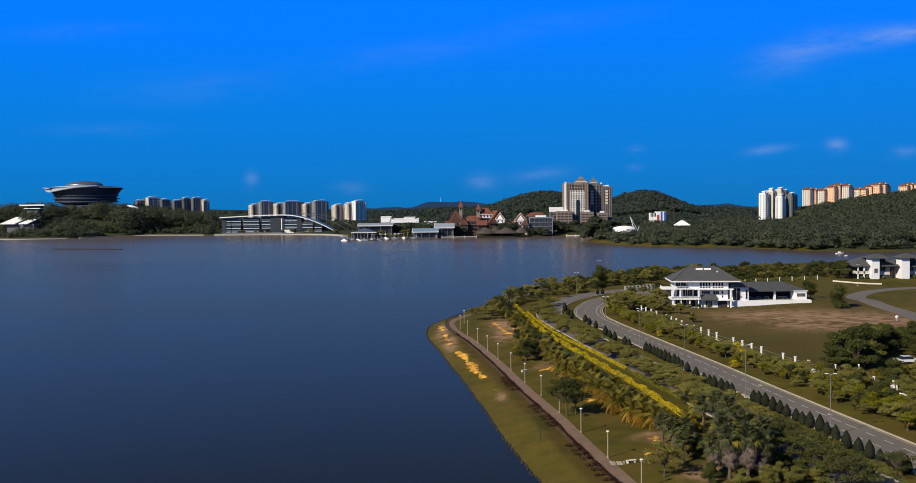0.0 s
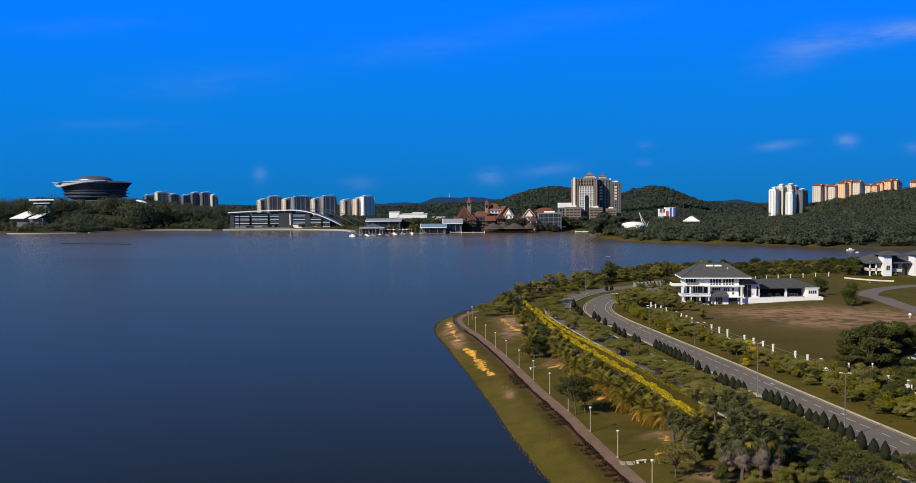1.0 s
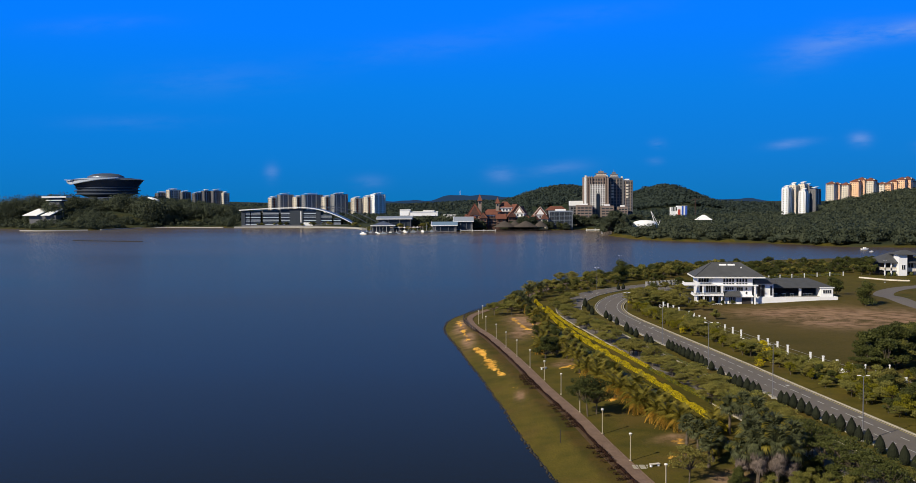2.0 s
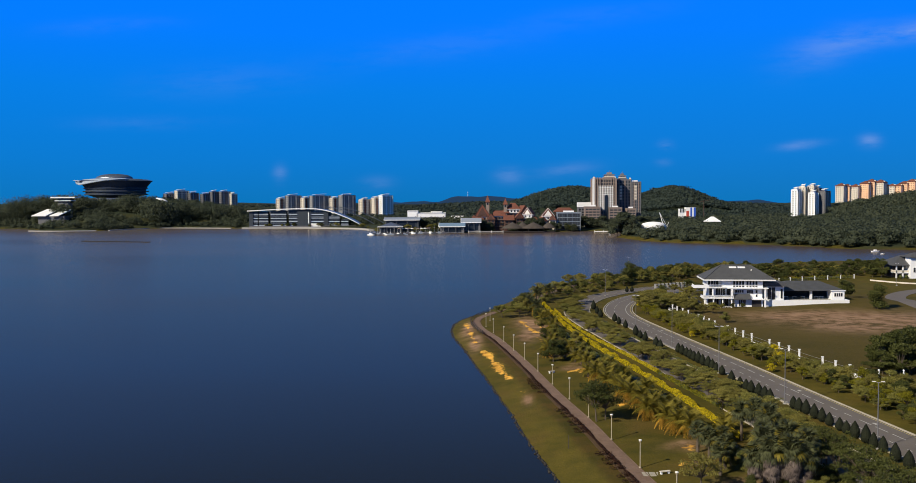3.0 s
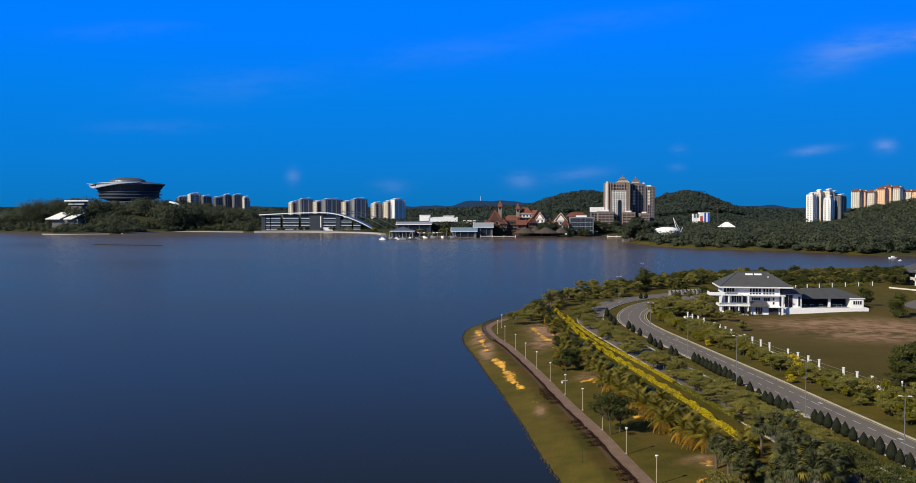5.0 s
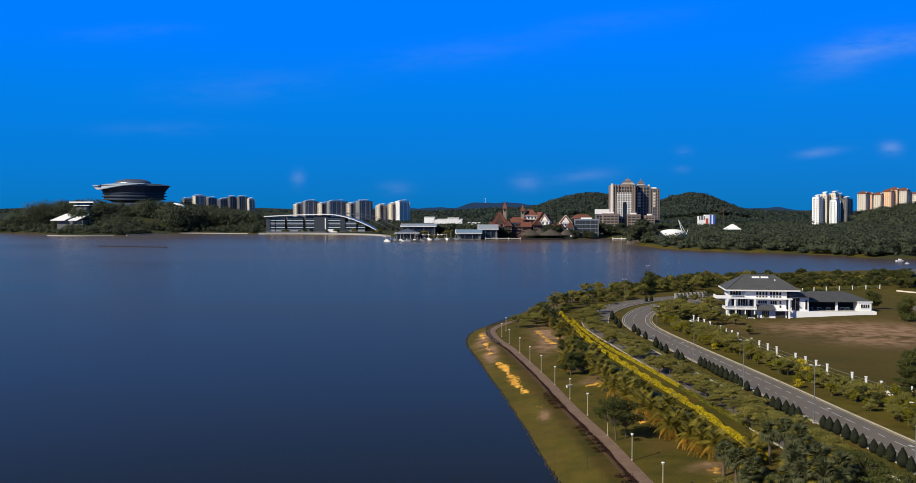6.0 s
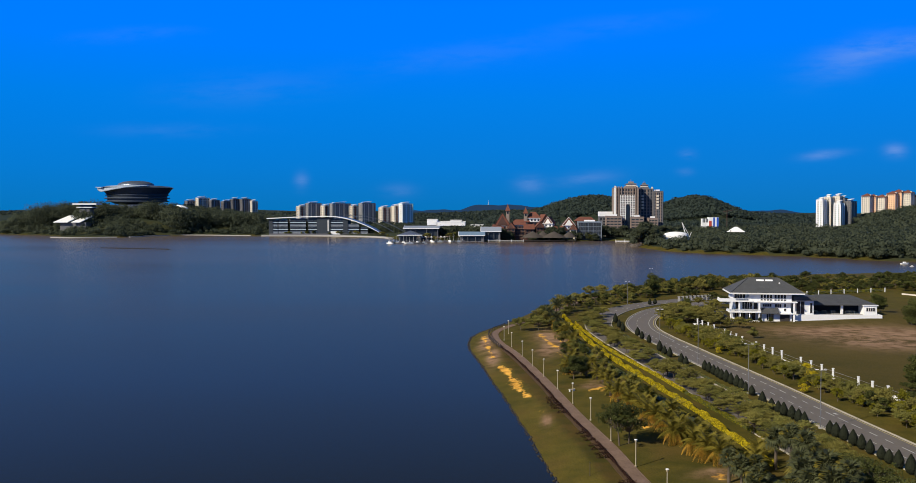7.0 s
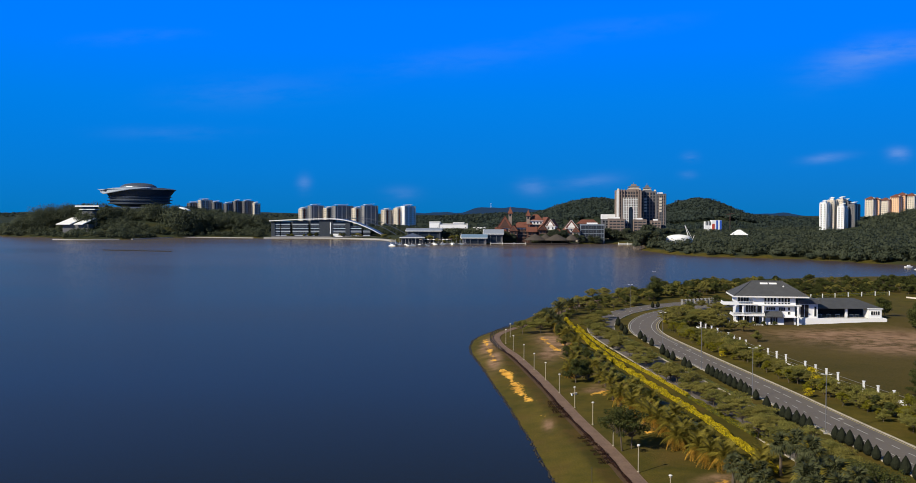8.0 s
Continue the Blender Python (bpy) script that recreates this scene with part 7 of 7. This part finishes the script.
# long arched office building on the shore
def arch_building():
    z = gz(-225, 1104)
    ob = thing("arched_building", (0, 0, 0), "long dark-glazed office building under a sweeping white arched roof", "office building")
    def roof_z(x):
        t = (x + 297) / 145
        return 22.3 + 2.6 * math.sin(min(1, t * 1.25) * math.pi * 0.75) - (max(0, t - 0.52) / 0.48) ** 2 * 22.5
    n = 46
    for nm, mat, ya, yb, dz, th in (("roof", "metal_grey", 1101, 1126, 0, 0.9), ("roof_edge", "white", 1099.4, 1101, 0.2, 1.1)):
        g = Geo()
        v = []
        for i in range(n + 1):
            x = -299 + (146.5 if nm == "roof_edge" else 144) * i / n
            zz = roof_z(x) + dz
            v += [(x, ya, zz), (x, yb, zz), (x, yb, zz - th), (x, ya, zz - th)]
        f = []
        for i in range(n):
            k, m = 4 * i, 4 * i + 4
            f += [(k, m, m + 1, k + 1), (k + 1, m + 1, m + 2, k + 2), (k + 2, m + 2, m + 3, k + 3), (k + 3, m + 3, m, k)]
        f += [(0, 1, 2, 3), (4 * n + 3, 4 * n + 2, 4 * n + 1, 4 * n)]
        part(nm, g.add(v, f), mat, ob)
    # second, thinner roof arc behind
    for k, (dx, dy) in enumerate(((14, 12), (26, 24))):
        for i in range(16):
            a, b = -215 + 60 * i / 16, -215 + 60 * (i + 1) / 16
            part("roof_rib", Geo().tube((a + dx, 1102 + dy, roof_z(a) + 1.2), (b + dx, 1102 + dy, roof_z(b) + 1.2), 0.5, 0.5, 5), "metal_grey", ob)
    # glazed storeys between vertical piers
    bays = [(-292, -286, 4), (-285, -273, 4), (-270, -250, 4), (-247, -236, 4), (-219, -203, 4), (-197, -183, 3), (-181, -172, 2)]
    for a, b, fl in bays:
        top = min(roof_z(a), roof_z(b)) - 2.0
        g0 = part("bay", Geo().box(a, b, 1103.4, 1122, z - 2, top), "glass", ob, "dark glazed bay")
        for k in range(fl):
            zz = 3.4 + k * 4.4
            if zz + 1.6 < top:
                part("spandrel", Geo().box(a, b, 1103.0, 1103.5, zz, zz + 0.85), "band_bright", g0, "pale spandrel band")
                part("sun_blade", Geo().box(a, b, 1102.6, 1103.1, zz + 2.1, zz + 2.4), "band", g0, "thin grey sun blade")
    for a, b in ((-297, -292), (-236, -219), (-203, -197)):
        top = min(roof_z(a), roof_z(b)) - 1.6
        part("pier", Geo().box(a, b, 1102.2, 1123, z - 2, top), "metal_dark", ob)
    part("stair_light", Geo().box(-222.4, -221.2, 1101.8, 1102.2, 6, 20), "white", ob, "tall white strip")
    part("podium", Geo().box(-296, -160, 1099.6, 1103.2, z - 2, z + 1.0), "grey_wall", ob)
    part("entrance", Geo().box(-218, -206, 1098.6, 1101, z, z + 4), "white", ob, "white entrance canopy")


arch_building()

# apartment blocks
# slab blocks get their shaded faces by wall colour
for x, w, top, mat in ((-348, 13, 37.5, "cream"), (-328, 22, 42.5, "slab"), (-306, 13, 38.4, "cream"), (-282, 32, 42, "slab"), (-257, 13, 38, "cream"), (-236, 24, 42.5, "slab"), (-206, 14, 35.5, "cream"), (-186, 12, 38, "cream"), (-170, 20, 41.8, "white")):
    tower("apartment_block", x, 1500, 3, w * 1.08, 11, top - 3, 12, max(3, int(w / 4)), mat, "cream and grey apartment block among trees", "apartment block", "apartments behind the marina", 0.72, "flat", "grey_wall", 0.5, "terracotta" if mat == "cream" else "cream", 0.5)
for x, w, top in ((-540, 18, 47), (-520, 20, 52), (-500, 14, 48), (-478, 16, 46), (-464, 12, 50), (-446, 16, 50), (-432, 10, 46)):
    tower("apartment_block", x, 1500, 5, w, 12, top - 5, 13, max(3, int(w / 4)), "grey_wall" if w % 5 else "cream", "grey and white apartment block on the ridge", "apartment block", "apartments on the ridge", 0.72, "flat", "glass", 0.45, "band", 0.45)
# the grey blocks carry the towers' shaded eastern side in their wall colour
for x, y, w, top in ((377.6, 1090, 9.5, 44), (388, 1096, 6, 47.5), (397.6, 1088, 10, 40), (401.5, 1101, 11, 48.5), (414, 1096, 14, 42), (408, 1104, 8, 46)):
    tower("white_tower", x, y, 8, w, 7, top - 8, 13, max(2, int(w / 2.6)), {6: "cream", 11: "cream", 14: "grey_wall", 8: "grey_wall"}.get(w, "white"), "white to grey residential tower block above the trees", "tower block", "white towers", 0.76, "flat", "grey_wall", 0.55, "cream", 0.5)
for x, dy, w, top in ((513.5, 0, 10.5, 51.5), (524, 5, 10, 50.5), (534.5, 1, 10.5, 50), (548.5, 0, 11, 54.5), (559.5, 6, 11.5, 57), (570.5, 2, 11.5, 56), (578.5, 9, 9, 52), (588, 4, 8.5, 51), (595.5, 0, 8.5, 51),
                      (605, 3, 9.5, 54.5), (614.5, 0, 10.5, 57), (625, 5, 12, 57.5), (633, 10, 9, 54), (655, 0, 10.5, 55), (665, 5, 10.5, 57), (676, 1, 11, 57.5), (687, 4, 11, 56)):
    tower("peach_apartment", x, 1296 + dy, 14, w * 1.12, w * 1.0, top - 14, 13, 4, "orange" if int(x) % 3 else "cream", "peach apartment block with a red tiled roof", "apartment block", "peach apartments", 0.76, "hip", "grey_wall", 0.5, "white", 0.5)

# convention centre on its hill
def convention_centre():
    ob = thing("convention_centre", (-531, 1262, 40), "saucer-shaped grey convention centre with a domed roof", "convention centre")
    n = 40
    def ring(rx, ry, z, tilt, cx=0):
        return [(cx + rx * math.cos(2 * math.pi * i / n), ry * math.sin(2 * math.pi * i / n), z + tilt * math.cos(2 * math.pi * i / n)) for i in range(n)]
    def loft(rings):
        v = [p for r in rings for p in r]
        f = [(j * n + i, j * n + (i + 1) % n, (j + 1) * n + (i + 1) % n, (j + 1) * n + i) for j in range(len(rings) - 1) for i in range(n)]
        return Geo().add(v, f + [tuple(range(n))[::-1], tuple(range((len(rings) - 1) * n, len(rings) * n))])
    part("bowl", loft([ring(24, 20, -12, 0, 0), ring(27, 23, 0, 0, -1), ring(42, 35, 5, 0, -2), ring(42, 35, 11, 0, -2), ring(43, 36, 15, 0, -2), ring(48, 39, 21, 0, -2), ring(51, 41, 24.2, 0, -2)]), "metal_dark", ob, smooth=False)
    part("rim", loft([ring(50.6, 41, 23.8, -0.4, -2), ring(51.8, 41.8, 24.6, -0.4, -2), ring(46, 36, 26.2, 0, -2)]), "metal_grey", ob, "grey metal rim")
    part("roof", loft([ring(45, 35, 25.8, 0, -3), ring(36, 28, 27.2, 0, -3), ring(20, 16, 28, 0, -3)]), "metal_grey", ob, smooth=True)
    part("dome", loft([ring(27, 19, 26.8, 0, -4), ring(25.5, 17.5, 30.0, 0, -4), ring(19, 13, 33.0, 0, -4), ring(9, 6, 34.4, 0, -4)]), "metal_grey", ob, "low oval dome", smooth=True)
    # light shell that springs from the pointed western tip and sweeps over the bowl
    v, f = [], []
    for i in range(29):
        x = -57 + 84 * i / 28
        up = float(np.interp(x, [-57, -40, -24, 0, 27], [25.2, 26.2, 26.8, 27.4, 27.6]))
        lo = float(np.interp(x, [-57, -48, -41, -23, 0, 27], [24.4, 20.5, 18.6, 21.0, 24.4, 26.6]))
        for z, rx in ((lo, 56.0), (up, 46.5), (up - 0.8, 46.5), (lo - 0.8, 55.4)):
            v.append((x, -0.8 * math.sqrt(max(rx * rx - (x + 2) ** 2, 4)), z))
    for i in range(28):
        for j in range(4):
            f.append((4 * i + j, 4 * i + (j + 1) % 4, 4 * i + 4 + (j + 1) % 4, 4 * i + 4 + j))
    part("crescent", Geo().add(v, f + [(3, 2, 1, 0), (112, 113, 114, 115)]), "shell", ob, "pale metal crescent shell")
    part("wing_tip", Geo().add([(-58, -14, 25.6), (-40, -34, 24.4), (-36, -14, 25.4), (-58, -14, 25.0), (-40, -34, 23.2), (-36, -14, 24.4)], [(0, 1, 2), (5, 4, 3), (0, 3, 4, 1), (1, 4, 5, 2), (2, 5, 3, 0)]), "shell", ob, "pointed pale roof tip")
    for z, rx in ((4.0, 44), (8.6, 45.5), (13.0, 44.5)):
        part("gallery", loft([ring(rx, rx * 0.82, z, 0, -2), ring(rx + 0.8, rx * 0.82 + 0.8, z + 1.0, 0, -2), ring(rx, rx * 0.82, z + 1.5, 0, -2)]), "metal_grey", ob, "projecting gallery ring")
    part("wing", loft([ring(7, 10, 24.2, 0, -52), ring(9, 12, 24.9, 0.3, -51), ring(3, 6, 25.6, 0, -48)]), "metal_grey", ob, "pointed roof wing")
    part("podium", Geo().box(-26, 14, -52, -30, -12, -1.0).box(-20, 30, -50, -30, -1.2, -0.2), "metal_grey", ob)


convention_centre()
ob = thing("hill_pavilion", (-548, 1140, 16), "white stepped hillside pavilion with sloping roofs", "pavilion")
part("upper_roof", Geo().box(-16, 16, -9, 8, 23.5, 25.2), "white", ob)
part("storey", Geo().box(-8, 8, -5, 6, 17.5, 23.5), "glass", ob)
part("floor_slab", Geo().box(-11, 10, -8, 7, 19.6, 20.6), "white", ob)
part("lower_storey", Geo().box(-8, 6, -6, 6, -6, 17.5), "grey_wall", ob)
for x0, w in ((-29, 19), (-5.5, 12)):
    part("sloping_roof", Geo().add([(x0 - 4, -26, 1.2), (x0 + w - 4, -26, 1.2), (x0 + w + 6, -8, 9.4), (x0 + 8, -8, 9.4), (x0 - 4, -26, 0.4), (x0 + w - 4, -26, 0.4), (x0 + w + 6, -8, 8.6), (x0 + 8, -8, 8.6)],
                                [(0, 1, 2, 3), (7, 6, 5, 4), (0, 4, 5, 1), (1, 5, 6, 2), (2, 6, 7, 3), (3, 7, 4, 0)]), "white", ob, "bright white sloping roof")
part("base", Geo().box(-26, 8, -22, -8, -10, 0.6), "grey_wall", ob)
ob = thing("entrance_canopy", Matrix.Translation((-424.5, 1150, 36.6)) @ Matrix.Rotation(radians(17), 4, "Y"), "white curved canopy on the hill edge", "canopy")
part("shell", Geo().lathe([(8.6, -0.6), (8.0, 0.5), (5, 1.3), (0.3, 1.7)], 16, sy=0.6), "white", ob, smooth=True)
part("support", Geo().tube((0, 0, -12), (0, 0, 0.5), 0.8, 0.6, 8), "grey_wall", ob)

# tents, small buildings and crane on the point
ob = thing("marquee", (154, 820, gz(154, 820) + 1.2), "long white membrane marquee with a leaning mast", "marquee")
part("membrane", Geo().lathe([(11.6, 1.5), (11.4, 6.0), (9.8, 8), (5, 9.2), (0.5, 9.5)], 18, sy=0.6), "white", ob, smooth=True)
part("mast", Geo().tube((11, 0, 0), (5.5, 0, 18), 0.45, 0.3, 6), "white_trim", ob)
part("mast", Geo().tube((11, 0, 0), (14, 0, 9), 0.35, 0.25, 6), "white_trim", ob)
part("stay", Geo().tube((5.5, 0, 18), (12.5, 0, 5), 0.2, 0.2, 5), "white_trim", ob)
ob = thing("marquee", (208, 821, gz(208, 821)), "pointed white tent among the trees", "marquee")
part("membrane", Geo().hip(-6.8, 6.8, -5.5, 5.5, 9.8, 4.4, 5.6), "white", ob)
for sx in (-6, 6):
    part("pole", Geo().tube((sx, -5, -1), (sx, -5, 9.8), 0.2, 0.2, 5), "steel", ob)
ob = thing("painted_block", (260, 1150, gz(260, 1150)), "white block with blue and red painted panels", "building")
part("wall", Geo().box(-3, 9.6, -5, 5, -2, 18.5), "white", ob)
part("panel", Geo().box(2.5, 4.5, -5.3, -5, 4, 18.4), "blue_paint", ob)
part("panel", Geo().box(6.8, 9.3, -5.3, -5, 4, 18.4), "blue_paint", ob)
part("panel", Geo().box(-2.6, 0.6, -5.3, -5, 4, 14), "red_paint", ob)
part("low_wing", Geo().box(-11, -3, -4, 4, -2, 16.8), "white", ob)
for i in range(4):
    part("window", Geo().box(-10.4 + i * 1.9, -9.3 + i * 1.9, -4.15, -4, 12, 17), "glass", ob)
ob = thing("tower_crane", (281, 1150, gz(281, 1150)), "slim red-brown tower crane above the trees", "crane")
part("mast", Geo().tube((0, 0, 0), (0, 0, 27), 0.5, 0.5, 4), "timber_red", ob)
part("jib", Geo().tube((-5, 0, 25), (7, 0, 27), 0.35, 0.25, 4), "timber_red", ob)
# backdrop ridge, haze carried by its own blue glow
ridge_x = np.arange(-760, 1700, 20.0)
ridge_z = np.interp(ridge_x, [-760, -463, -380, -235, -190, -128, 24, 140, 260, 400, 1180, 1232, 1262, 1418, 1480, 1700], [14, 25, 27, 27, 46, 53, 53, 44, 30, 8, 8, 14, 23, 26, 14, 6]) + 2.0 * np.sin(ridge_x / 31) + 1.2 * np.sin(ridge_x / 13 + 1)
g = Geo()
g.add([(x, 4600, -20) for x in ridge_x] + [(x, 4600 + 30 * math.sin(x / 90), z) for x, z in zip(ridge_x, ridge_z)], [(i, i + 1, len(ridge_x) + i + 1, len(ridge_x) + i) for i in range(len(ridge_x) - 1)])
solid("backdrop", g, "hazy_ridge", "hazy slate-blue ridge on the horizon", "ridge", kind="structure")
ob = thing("antenna_mast", (-92, 4595, 48), "thin white antenna mast on the distant ridge", "mast")
part("mast", Geo().tube((0, 0, -6), (0, 0, 21), 1.2, 1.0, 6), "white", ob)
part("drum", Geo().lathe([(1.8, 24), (1.8, 27)], 8), "white", ob)

# ---- on the water ----
def motor_boat(x, y, turn, sc):
    ob = thing("motor_boat", Matrix.Translation((x, y, 0)) @ Matrix.Rotation(turn, 4, "Z") @ Matrix.Scale(sc, 4), "small white motor boat on the lake", "boat", "boats on the lake")
    part("hull", Geo().add([(-3, -1, 0.9), (2, -1, 0.9), (3.6, 0, 1.1), (2, 1, 0.9), (-3, 1, 0.9), (-2.8, -0.7, -0.2), (2, -0.6, -0.2), (3, 0, -0.1), (2, 0.6, -0.2), (-2.8, 0.7, -0.2)],
                           [(0, 1, 2, 3, 4), (0, 5, 6, 1), (1, 6, 7, 2), (2, 7, 8, 3), (3, 8, 9, 4), (4, 9, 5, 0), (9, 8, 7, 6, 5)]), "white", ob)
    part("cabin", Geo().box(-1.2, 1.0, -0.7, 0.7, 0.9, 1.9, 0.8), "white_trim", ob)


motor_boat(245, 566, 0.2, 0.85)
motor_boat(239.6, 544, 0.1, 0.4)
for x, y in ((116.5, 838), (118, 842)):
    ob = thing("mooring_post", (x, y, 0), "pale mooring post off the point", "post", "mooring posts")
    part("shaft", Geo().tube((0, 0, -2), (0, 0, 4.2), 0.18, 0.15, 6), "steel", ob)
    part("cap", Geo().lathe([(0.24, 4.2), (0.24, 4.4), (0.1, 4.5)], 8), "white_trim", ob)
# low dark tubes laid along the dark line on the water
ob = thing("dark_tube_row", (-318, 748, 0), "low row of dark tubes on the lake", "boom")
for i in range(14):
    part("float", Geo().tube((-34 + i * 5, 0 - i * 1.7 + 12, 0.05), (-29.4 + i * 5, -1.6 - i * 1.7 + 12, 0.05), 0.6, 0.6, 7), "rubber", ob)
